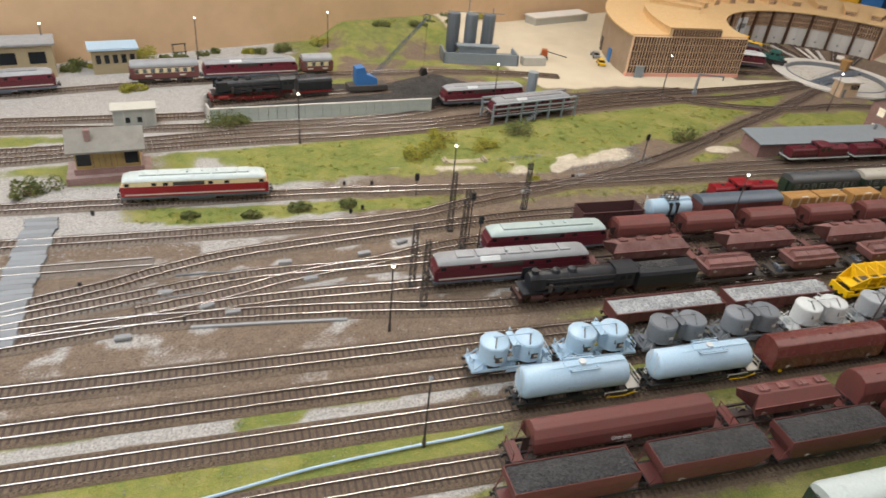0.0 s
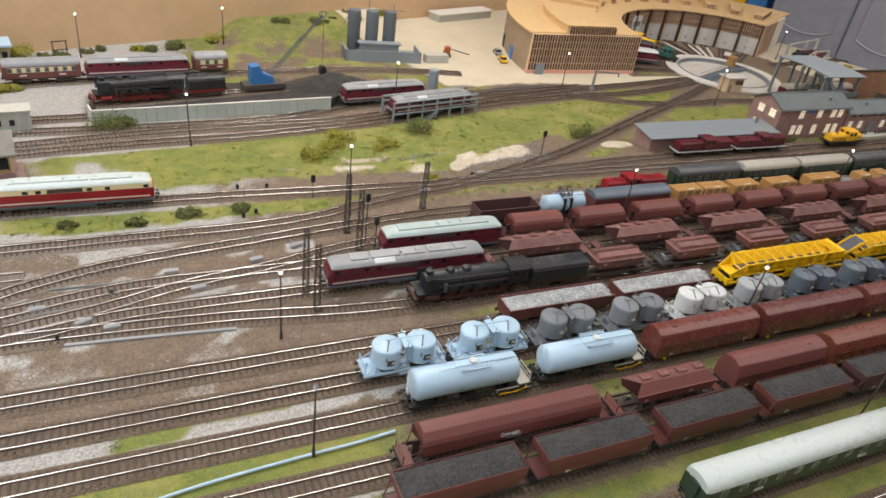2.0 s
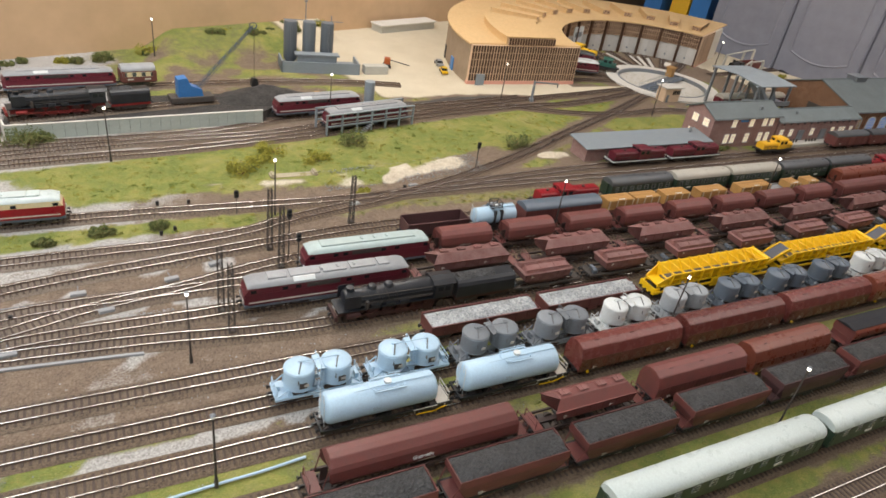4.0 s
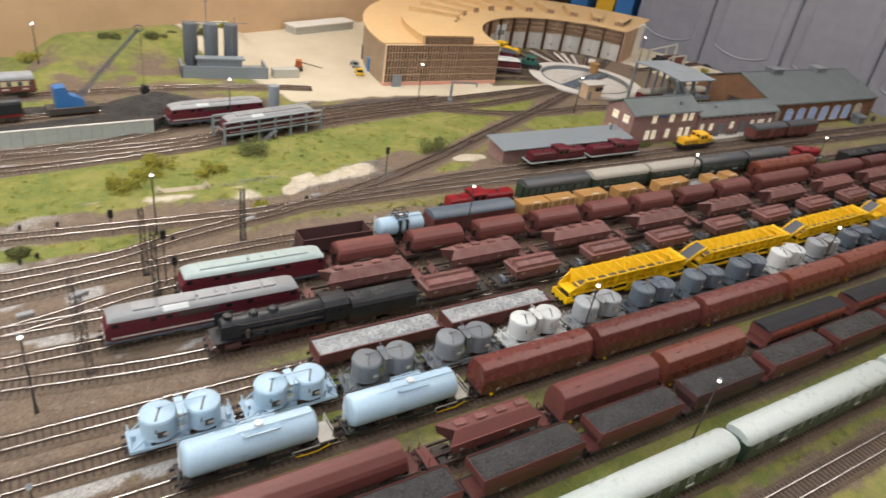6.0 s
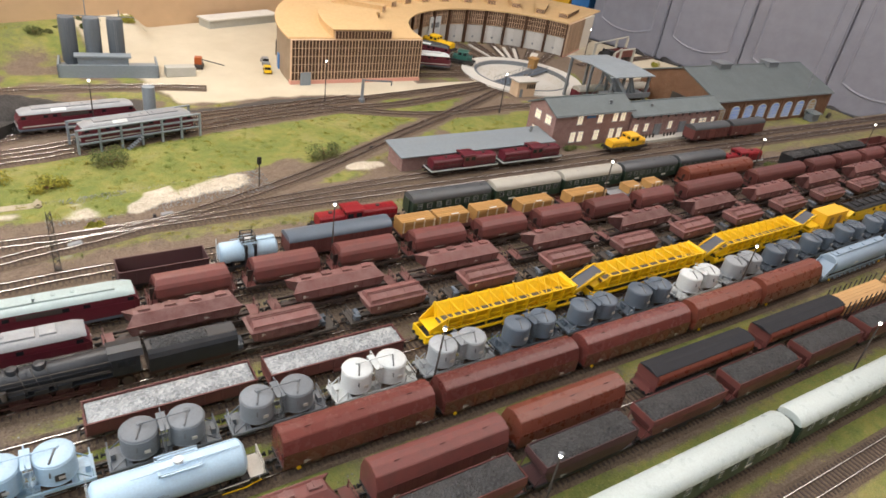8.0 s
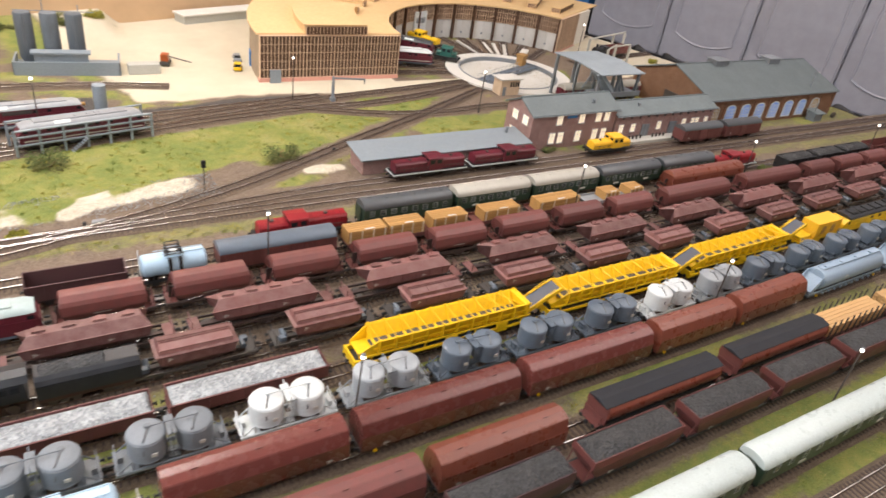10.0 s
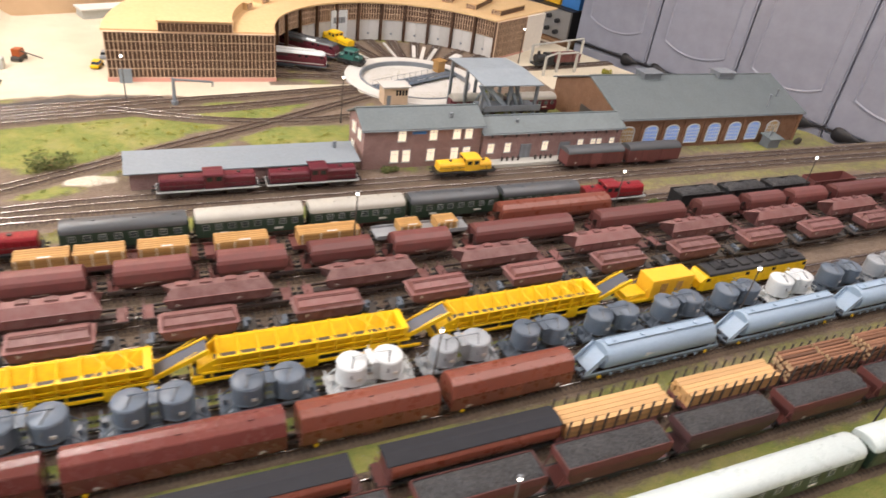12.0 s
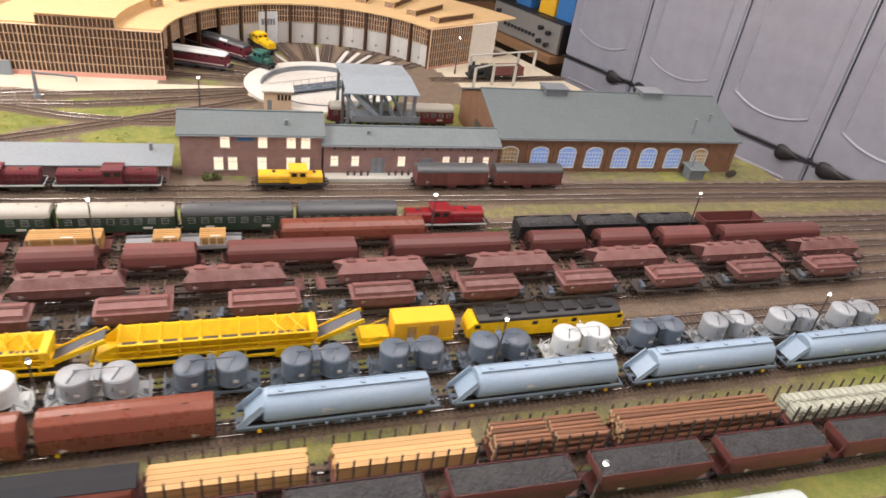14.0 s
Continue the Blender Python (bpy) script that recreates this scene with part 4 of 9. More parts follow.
    for rz in (0, 180):
        r = pose(0, 0, 0, 0, 0, rz)
        cpart(("silo_rail", paint_.name), "end_railing", rail_, paint_, ob, r)
        cpart(("silo_deck", paint_.name), "end_deck", deck_, paint_, ob, r)
        cpart(("silo_valve", paint_.name), "valve_box", valve_, paint_, ob, r)
        for y in (-0.0125, 0.0125):
            cpart(("silo_strut", paint_.name), "strut", strut_, paint_, ob, r @ Matrix.Translation((0, y, 0)))

    def board(bm):
        box(bm, -0.004, 0.004, -0.0176, -0.0166, 0.024, 0.031)
    # Dark square painted as the shading on the pale blue silos.
    if paint_ is M_LIGHTBLUE:
        for x in (-0.0205, 0.0225):
            cpart("silo_board", "data_panel", board, M_DARK, ob, pose(x, 0.0004, 0), "dark square standing in for shading on the silo")
    return ob


def tank_wagon(L, paint_, label, two_axle=False):
    ob = thing("tank_wagon", label, "wagon", "tank wagons")
    underframe(ob, L, M_BLACK, "axles" if two_axle else "bogie")
    a, r, zc = L / 2 - 0.008, 0.0172, 0.0305
    if two_axle:
        a, r, zc = L / 2 - 0.006, 0.0145, 0.027
    b = a if two_axle else a - 0.014
    n = 28
    bm = bmesh.new()
    loft(bm, [[(x, rr * math.cos(k * math.tau / n), zc + rr * math.sin(k * math.tau / n)) for k in range(n)] for x, rr in ((-a, r * 0.35), (-a + 0.0012, r * 0.72), (-a + 0.0035, r * 0.93), (-a + 0.006, r), (b - 0.006, r), (b - 0.0035, r * 0.93), (b - 0.0012, r * 0.72), (b, r * 0.35))])
    part("tank", fix(bm), paint_, ob, "", True)
    bm = bmesh.new()
    for s in (-1, 1):
        tube(bm, (-a * 0.55, s * 0.005, zc + r + 0.0015), (b * 0.9, s * 0.005, zc + r + 0.0015), 0.0004, 4)
        tube(bm, (-a * 0.25, s * 0.0105, zc + r + 0.002), (a * 0.25, s * 0.0105, zc + r + 0.002), 0.0005, 4)
    box(bm, -a * 0.3, b * 0.9, -0.0035, 0.0035, zc + r + 0.0004, zc + r + 0.0012)
    for s in (-1, 1):
        box(bm, -a * 0.25, a * 0.22, s * 0.0098 - 0.0012, s * 0.0098 + 0.0012, zc + r - 0.001, zc + r - 0.0002)
        box(bm, s * a * 0.235 - 0.0012, s * a * 0.235 + 0.0012, -0.0108, 0.0108, zc + r - 0.001, zc + r - 0.0002)
    part("walkway", fix(bm), paint_, ob, "grated tank-top walkway")
    bm = bmesh.new()
    tube(bm, (0, 0, zc + r - 0.001), (0, 0, zc + r + 0.0038), 0.0042, 14)
    part("manhole", fix(bm), M_WHITE, ob, "", True)
    bm = bmesh.new()
    for s in (-1, 1):
        for sx in (-0.003, 0.003):
            tube(bm, (-a * 0.98 + sx * 0.2, s * 0.006 + sx, 0.013), (-a * 1.0 + sx * 0.2, s * 0.006 + sx, zc + r + 0.004), 0.0004, 4)
    for k in range(9):
        tube(bm, (-a, 0.003, 0.015 + k * 0.0035), (-a, 0.009, 0.015 + k * 0.0035), 0.0003, 4)
    part("ladder", fix(bm), M_WHITE, ob)
    bm = bmesh.new()
    for s in (-1, 1):
        for x in (-a * 0.6, a * 0.6):
            prism(bm, [(-0.013, 0.0115), (0.013, 0.0115), (0.0155, 0.021), (0.012, 0.0175), (-0.012, 0.0175), (-0.0155, 0.021)], x - 0.002, x + 0.002)
    part("saddle", fix(bm), M_BLACK, ob)
    if two_axle:
        bm = bmesh.new()
        for s in (-1, 1):
            for y in (-0.008, 0.008):
                tube(bm, (s * 0.008, y, zc + r - 0.004), (s * 0.008, y, zc + r + 0.011), 0.0008, 5)
            tube(bm, (s * 0.008, -0.008, zc + r + 0.011), (s * 0.008, 0.008, zc + r + 0.011), 0.0006, 5)
            tube(bm, (-0.008, s * 0.008, zc + r + 0.011), (0.008, s * 0.008, zc + r + 0.011), 0.0006, 5)
            tube(bm, (-0.008, s * 0.008, zc + r + 0.006), (0.008, s * 0.008, zc + r + 0.006), 0.0006, 5)
            box(bm, s * 0.0062 - 0.0018, s * 0.0062 + 0.0018, -r - 0.0012, r + 0.0012, 0.012, zc + r - 0.0006)
            box(bm, s * 0.0055 - 0.0055, s * 0.0055 + 0.0055, -0.0085, 0.0085, zc + r + 0.0002, zc + r + 0.0014)
        part("top_platform", fix(bm), M_BLACK, ob, "black platform cage over the manhole")
    else:
        bm = bmesh.new()
        box(bm, a * 0.4, a * 0.8, -0.0155, -0.0135, 0.0118, 0.0125)
        box(bm, b + 0.001, a + 0.002, -0.013, 0.013, 0.0122, 0.013)
        for y in (-0.0122, 0.0122):
            tube(bm, (a, y, 0.013), (a, y, 0.0255), 0.0006, 5)
        for z in (0.019, 0.025):
            tube(bm, (a, -0.0125, z), (a, 0.0125, z), 0.0006, 5)
        for x in (a * 0.42, a * 0.93):
            tube(bm, (x, -0.015, 0.012), (x, -0.015, 0.0075), 0.0005, 4)
        part("step_board", fix(bm), M_STRIPE, ob)
        bm = bmesh.new()
        tube(bm, (a * 0.45, -0.0158, 0.006), (a * 0.75, -0.0158, 0.0055), 0.0006, 5)
        tube(bm, (a * 0.75, -0.0158, 0.0055), (a * 0.95, -0.0158, 0.0095), 0.0006, 5)
        part("hand_rail", fix(bm), M_YELLOW, ob, "yellow painted grab rail")
    numbers(ob, -a * 0.3, -r - 0.0004, zc - 0.002, 0.009, 0.005, material=M_SILVER)
    return ob


def silo_wagon(L):
    """A long pressure silo: barrel body, one sloped end with struts, walkway along the top."""
    ob = thing("pressure_silo_wagon", "light blue-grey bogie silo wagon with sloping end", "wagon", "grey silo train")
    underframe(ob, L, M_DARKCEMENT, "bogie", base=L / 2 - 0.027)
    n = 20
    a = L / 2 - 0.006

    def ring_(x, r, zc, flat=0.0):
        return [(x, r * math.cos(k * math.tau / n), max(0.0125, zc + r * math.sin(k * math.tau / n))) for k in range(n)]
    bm = bmesh.new()
    loft(bm, [ring_(-a + 0.026, 0.016, 0.0292), ring_(-a + 0.028, 0.0174, 0.0292), ring_(a - 0.014, 0.0174, 0.0292), ring_(a - 0.012, 0.016, 0.0292)])
    part("barrel", fix(bm), M_SILVER, ob, "", True)
    bm = bmesh.new()
    for y in (-0.0135, 0.0135):
        s = 1 if y > 0 else -1
        prism(bm, [(y - 0.0006, 0), (y + 0.0006, 0), (y + 0.0006, 0.0055), (y - 0.0006, 0.0055)], 0, 0.034, m=Matrix.Translation((-a + 0.003, 0, 0.013)) @ Matrix.Rotation(radians(-46), 4, "Y"))
        prism(bm, [(y - 0.0006, 0.012), (y + 0.0006, 0.012), (y + 0.0006, 0.0145), (y - 0.0006, 0.0145)], -a, a)
        tube(bm, (a - 0.013, y, 0.03), (a - 0.001, y, 0.014), 0.001, 6)
    prism(bm, [(-0.014, 0), (0.014, 0), (0.014, 0.0008), (-0.014, 0.0008)], 0.002, 0.033, m=Matrix.Translation((-a + 0.006, 0, 0.013)) @ Matrix.Rotation(radians(-46), 4, "Y"))
    prism(bm, [(-0.012, 0.0125), (0.012, 0.0125), (0.016, 0.024), (-0.016, 0.024)], a - 0.014, a - 0.0115)
    part("end_frame", fix(bm), M_SILVER, ob)
    bm = bmesh.new()
    box(bm, -a + 0.03, a - 0.014, -0.0055, 0.0055, 0.0466, 0.0476)
    for s in (-1, 1):
        box(bm, -a + 0.03, a - 0.014, s * 0.0055 - 0.0004, s * 0.0055 + 0.0004, 0.0472, 0.0486)
    part("walkway", fix(bm), M_SILVER, ob, "grey grating along the barrel top")

    def hatch_(bm):
        tube(bm, (0, 0, 0.0476), (0, 0, 0.0492), 0.003, 10)
    for k in range(4):
        cpart("silo_hatch", "manhole", hatch_, M_SILVER, ob, pose(-L * 0.28 + k * L * 0.19, 0, 0))

    def tag(bm):
        tube(bm, (0, -0.0008, 0), (0, 0.0008, 0), 0.0022, 10)
    for x in (-L / 2 + 0.027, L / 2 - 0.027):
        cpart("bogie_tag", "yellow_marker", tag, M_YELLOW, ob, pose(x, -0.0155, 0.0085), "yellow painted bogie marker")
    for k in range(9):
        def valve(bm):
            box(bm, -0.0015, 0.0015, -0.0165, -0.0145, 0.0075, 0.0105)
        cpart("valve", "valve", valve, M_SILVER, ob, pose(-L * 0.3 + k * L * 0.075, 0, 0))
    numbers(ob, -L * 0.1, -0.0172, 0.027, 0.012, 0.005)
    return ob


def swing_roof(L):
    """A wagon with a flat dark roof lid and a rounded fresh brown flank."""
    ob = thing("swing_roof_wagon", "orange-brown hopper wagon with a black opening roof", "wagon", "hopper train")
    underframe(ob, L, M_BLACK, "bogie", base=L / 2 - 0.03)
    a = L / 2 - 0.012
    bm = bmesh.new()
    prism(bm, [(-0.0155, 0.0195), (-0.0172, 0.0235), (-0.0176, 0.028), (-0.0168, 0.0325), (-0.014, 0.0362), (0.014, 0.0362), (0.0168, 0.0325), (0.0176, 0.028), (0.0172, 0.0235), (0.0155, 0.0195), (0.008, 0.0105), (-0.008, 0.0105)], -a, a)
    part("body", soften(bm, 0.0005, 2, 10), M_ORANGEBROWN, ob)
    bm = bmesh.new()
    prism(bm, [(-0.0142, 0.0362), (-0.014, 0.0372), (-0.002, 0.0402), (0.002, 0.0402), (0.014, 0.0372), (0.0142, 0.0362)], -a - 0.004, a + 0.004)
    part("roof", soften(bm, 0.0003, 1), M_TAR, ob, "black sheet-metal roof")

    def end_plate(bm):
        box(bm, a - 0.001, a + 0.001, -0.0155, 0.0155, 0.012, 0.0358)

    def end_deck(bm):
        box(bm, a + 0.0012, a + 0.012, -0.0135, 0.0135, 0.0125, 0.0133)

    def end_rail(bm):
        for y in (-0.0125, 0.0125):
            tube(bm, (L / 2 - 0.006, y, 0.012), (L / 2 - 0.006, y, 0.024), 0.0006, 5)
        tube(bm, (L / 2 - 0.006, -0.0125, 0.024), (L / 2 - 0.006, 0.0125, 0.024), 0.0006, 5)
    for rz in (0, 180):
        for nm, f in (("end_wall", end_plate), ("end_platform", end_deck), ("railing", end_rail)):
            cpart(("swing", nm), nm, f, M_BROWN, ob, pose(0, 0, 0, 0, 0, rz))
    return ob


def stake_wagon(L, load):
    label = {"boards": "flat wagon loaded with stacks of yellow sawn boards", "logs": "stake wagon loaded with brown logs", "sacks": "flat wagon loaded with pale grey sacks"}[load]
    ob = thing("stake_wagon", label, "wagon", "timber train")
    underframe(ob, L, M_BROWN, "axles" if L < 0.15 else "bogie")
    bm = bmesh.new()
    box(bm, -L / 2 + 0.005, L / 2 - 0.005, -0.016, 0.016, 0.0125, 0.0145)
    part("deck", soften(bm, 0.0003, 1), M_BROWN, ob)

    def stake(bm):
        box(bm, -0.0009, 0.0009, -0.0175, -0.016, 0.011, 0.0415)
    n = round(L / 0.016)
    for i in range(n):
        x = -L / 2 + 0.009 + (L - 0.018) * i / (n - 1)
        cpart("stake", "stake", stake, M_DARK, ob, pose(x, 0, 0))
        cpart("stake", "stake", stake, M_DARK, ob, pose(x, 0, 0, 0, 0, 180))
    rnd = random.Random(int(L * 1e4))
    if load == "boards":
        for iz in range(4):
            for iy in range(5):
                def board(bm):
                    box(bm, -L / 2 + 0.008, L / 2 - 0.008, -0.0028, 0.0028, 0, 0.0038)
                cpart(("board", round(L, 4)), "board", board, M_LUMBER, ob, pose(rnd.uniform(-0.0015, 0.0015), -0.0122 + iy * 0.0061, 0.0147 + iz * 0.0041))
    elif load == "logs":
        half = L > 0.15
        for x0, x1 in (((-L / 2 + 0.008, -0.002), (0.004, L / 2 - 0.008)) if not half else ((-L / 2 + 0.008, L / 2 - 0.008),)):
            def log(bm):
                tube(bm, (x0, 0, 0), (x1, 0, 0), 0.0026, 7, 0.0021)
            for iz in range(5):
                for iy in range(6 - iz % 2):
                    o = cpart(("log", round(x0, 4)), "log", log, M_LOG, ob, pose(rnd.uniform(-0.003, 0.003), -0.0132 + (iz % 2) * 0.0026 + iy * 0.0053, 0.017 + iz * 0.0045, rnd.uniform(0, 360), 0, rnd.uniform(-0.6, 0.6)))

                    def cut(bm):
                        tube(bm, (x0 - 0.0004, 0, 0), (x0 + 0.0002, 0, 0), 0.0024, 7)
                    cpart(("log_end", round(x0, 4)), "cut_end", cut, M_LOGEND, o, None, "pale sawn log end")
    else:
        def sack(bm):
            box(bm, -0.0048, 0.0048, -0.0075, 0.0075, 0, 0.006)
            soften(bm, 0.0018, 3)
        for iz in range(3):
            for iy in (-0.0078, 0.0078):
                for k in range(int((L - 0.02) / 0.0102)):
                    cpart("sack", "sack", sack, M_SACK, ob, pose(-L / 2 + 0.016 + k * 0.0102, iy + rnd.uniform(-0.0006, 0.0006), 0.0147 + iz * 0.0058, 0, 0, rnd.uniform(-6, 6)), "", True)
    return ob


def ballast_wagon(L, seed):
    ob = thing("ballast_wagon", "brown low-sided wagon filled with pale grey ballast", "wagon", "ballast train")
    underframe(ob, L, M_BROWN, "bogie")
    bm = bmesh.new()
    open_body(bm, L - 0.01, 0.0165, 0.0122, 0.027, 0.001, ribs=9)
    part("body", soften(bm, 0.0003, 1), M_BROWN, ob)
    bm = bmesh.new()
    lumpy(bm, -L / 2 + 0.0068, L / 2 - 0.0068, -0.0152, 0.0152, 0.0245, 0.005, 60, 14, seed, 0.5)
    part("ballast_load", fix(bm), M_GRAVEL, ob, "pale grey crushed stone", True)
    return ob


def crate_wagon(L, crates, flat_paint=None):
    ob = thing("flat_wagon", "brown flat wagon carrying yellow wooden crates", "wagon", "crate train")
    underframe(ob, L, M_DARK, "axles")
    bm = bmesh.new()
    box(bm, -L / 2 + 0.004, L / 2 - 0.004, -0.0155, 0.0155, 0.0125, 0.0145)
    for s in (-1, 1):
        box(bm, -L / 2 + 0.004, L / 2 - 0.004, s * 0.0155 - 0.0006, s * 0.0155 + 0.0006, 0.0122, 0.0185)
    part("deck", soften(bm, 0.0003, 1), flat_paint or M_BROWN, ob)
    for x, w, h in crates:
        def crate(bm):
            box(bm, -w / 2, w / 2, -0.0128, 0.0128, 0, h)
            soften(bm, 0.0003, 1)

        def slat(bm):
            box(bm, -w / 2 - 0.0003, w / 2 + 0.0003, -0.0135, -0.0127, 0, h * 0.24)

        def lid_board(bm):
            box(bm, -w / 2 - 0.0003, w / 2 + 0.0003, -0.0022, 0.0022, h, h + 0.0008)

        def batten(bm):
            box(bm, -0.0012, 0.0012, -0.0142, -0.0134, 0, h + 0.0004)
        c_ = cpart(("crate", w, h), "crate", crate, M_TAN, ob, pose(x, 0, 0.0147), "yellow slatted wooden crate")
        for k in range(3):
            for rz in (0, 180):
                cpart(("slat", w, h), "slat", slat, M_TAN, c_, pose(0, 0, h * (0.04 + k * 0.33), 0, 0, rz))
        for k in range(5):
            cpart(("lid_board", w, h), "lid_board", lid_board, M_TAN, c_, pose(0, -0.0104 + k * 0.0052, 0))

        def sheet(bm):
            box(bm, -0.0075, 0.0065, -0.0012, 0.0012, h + 0.0008, h + 0.0011)
        cpart(("sheet", h), "address_sheet", sheet, M_WHITE, c_, pose(0.004, -0.0095, 0), "white paper sheet")
        for k in (-0.45, -0.15, 0.15, 0.45):
            for rz in (0, 180):
                cpart(("batten", h), "batten", batten, M_PALEWOOD if abs(k) > 0.4 else M_TAN, c_, pose(k * w, 0, 0, 0, 0, rz))
    return ob


def covered_wagon(L, body_paint, roof_paint, label):
    ob = thing("covered_wagon", label, "wagon", "covered wagons")
    underframe(ob, L, M_BLACK, "bogie" if L > 0.15 else "axles")
    a = L / 2 - 0.005
    bm = bmesh.new()
    box(bm, -a, a, -0.0158, 0.0158, 0.0122, 0.036)
    part("body", soften(bm, 0.0004, 1), body_paint, ob)
    bm = bmesh.new()
    prism(bm, [(-0.0168, 0.0352)] + [(-0.0166 * math.cos(math.pi * k / 10), 0.0362 + 0.0085 * math.sin(math.pi * k / 10)) for k in range(11)] + [(0.0168, 0.0352)], -a - 0.001, a + 0.001)
    part("roof", fix(bm), roof_paint, ob, "", True)

    def plank(bm):
        box(bm, -0.0013, 0.0013, -0.0162, -0.0157, 0.0125, 0.0352)
    n = int(2 * a / 0.0036)
    for i in range(n):
        for rz in (0, 180):
            cpart("wall_plank", "wall_plank", plank, body_paint, ob, pose((-a + 0.0022 + (2 * a - 0.0044) * i / (n - 1)) * (1 if rz == 0 else -1), 0, 0, 0, 0, rz))

    def slide_door(bm):
        box(bm, -0.011, 0.011, -0.0171, -0.0161, 0.0125, 0.034)
        for k in range(3):
            box(bm, -0.0105, 0.0105, -0.0174, -0.0171, 0.0155 + k * 0.007, 0.0163 + k * 0.007)

    def corner(bm):
        box(bm, -0.001, 0.001, -0.0166, -0.015, 0.0122, 0.0352)
    for rz in (0, 180):
        cpart(("slide_door", body_paint.name), "sliding_door", slide_door, body_paint, ob, pose(0, 0, 0, 0, 0, rz))
        for k in range(-4, 5):
            if k:
                cpart(("wagon_post", body_paint.name), "side_post", corner, body_paint, ob, pose(k * a / 4, 0, 0, 0, 0, rz))
    numbers(ob, -a * 0.75, -0.0168, 0.015, 0.006, 0.004)
    return ob


def coach(L, roof_paint, body_paint, label, group, nwin=9, vents=6, band=None):
    ob = thing("passenger_coach", label, "coach", group)
    underframe(ob, L, M_BLACK, "bogie", base=L / 2 - 0.032 if L < 0.2 else L / 2 - 0.05)
    a = L / 2 - 0.004
    bm = bmesh.new()
    box(bm, -a, a, -0.0162, 0.0162, 0.0115, 0.0365)
    part("body", soften(bm, 0.0006, 2), body_paint, ob)
    bm = bmesh.new()
    arc = [(-0.0166 * math.cos(math.pi * k / 14), 0.0363 + 0.0112 * math.sin(math.pi * k / 14) ** 0.8) for k in range(15)]
    loft(bm, [[(x, y * s, 0.0363 + (z - 0.0363) * s) for y, z in [(-0.0166, 0.0355)] + arc + [(0.0166, 0.0355)]] for x, s in ((-a - 0.0008, 0.9), (-a + 0.004, 1), (a - 0.004, 1), (a + 0.0008, 0.9))])
    part("roof", fix(bm), roof_paint, ob, "", True)

    if band:
        bm = bmesh.new()
        box(bm, -a - 0.0002, a + 0.0002, -0.01645, 0.01645, 0.0235, 0.0335)
        part("window_band", soften(bm, 0.0003, 1), band, ob, "cream window band")

    def vent(bm):
        tube(bm, (-0.002, 0, 0), (0.002, 0, 0), 0.0013, 8)
    for k in range(vents):
        cpart(("vent", roof_paint.name), "roof_vent", vent, roof_paint, ob, pose(-a * 0.8 + a * 1.6 * k / 5, 0.004 * (-1) ** k, 0.0474))

    def window(bm):
        box(bm, -0.0036, 0.0036, -0.0166, -0.0161, 0.0245, 0.0325)

    def wframe(bm):
        for z0, z1 in ((0.024, 0.0246), (0.0324, 0.033), (0.0288, 0.0292)):
            box(bm, -0.0046, 0.0046, -0.0167, -0.0162, z0, z1)
        for x in (-0.0044, 0.0044):
            box(bm, x - 0.0003, x + 0.0003, -0.0167, -0.0162, 0.0246, 0.0324)
    for i in range(nwin):
        x = -a * 0.84 + a * 1.68 * i / (nwin - 1)
        for s in (1, -1):
            w = cpart("coach_window", "window", window, M_COACHGLASS, ob, pose(x * s, 0, 0, 0, 0, 0 if s > 0 else 180), "dark glazed coach window")
            cpart("coach_wframe", "window_frame", wframe, M_TIN_TRIM, w)
    def side_door(bm):
        box(bm, -0.0045, 0.0045, -0.0167, -0.0161, 0.013, 0.0345)
        soften(bm, 0.0003, 1)

    def end_door(bm):
        box(bm, a - 0.002, a + 0.003, -0.006, 0.006, 0.0125, 0.037)
        soften(bm, 0.0003, 1)
    for rz in (0, 180):
        r = Matrix.Rotation(radians(rz), 4, "Z")
        for x in (-a * 0.95, a * 0.95):
            cpart(("side_door", body_paint.name), "door", side_door, body_paint, ob, r @ Matrix.Translation((x, 0, 0)))
        cpart(("end_door", round(L, 4), body_paint.name), "gangway", end_door, body_paint, ob, r)

    def board_(bm):
        box(bm, -0.006, 0.006, -0.0169, -0.0162, 0.0165, 0.0195)
    for x in (-a * 0.51, a * 0.52):
        cpart("coach_board", "lettering_board", board_, M_STRIPE, ob, pose(x, 0, 0), "small white lettering board")
    return ob


# ---- locomotives ----
def window_strip(parent, xs, y, z0, z1, hw, key):
    def build(bm):
        box(bm, -hw, hw, -0.0004, 0.0, z0, z1)
        soften(bm, 0.0001, 1)
    for x in xs:
        cpart((key, hw, z0), "window", build, M_GLASS, parent, pose(x, y, 0), "dark window")
        cpart((key, hw, z0), "window", build, M_GLASS, parent, pose(x, -y, 0, 0, 0, 180), "dark window")


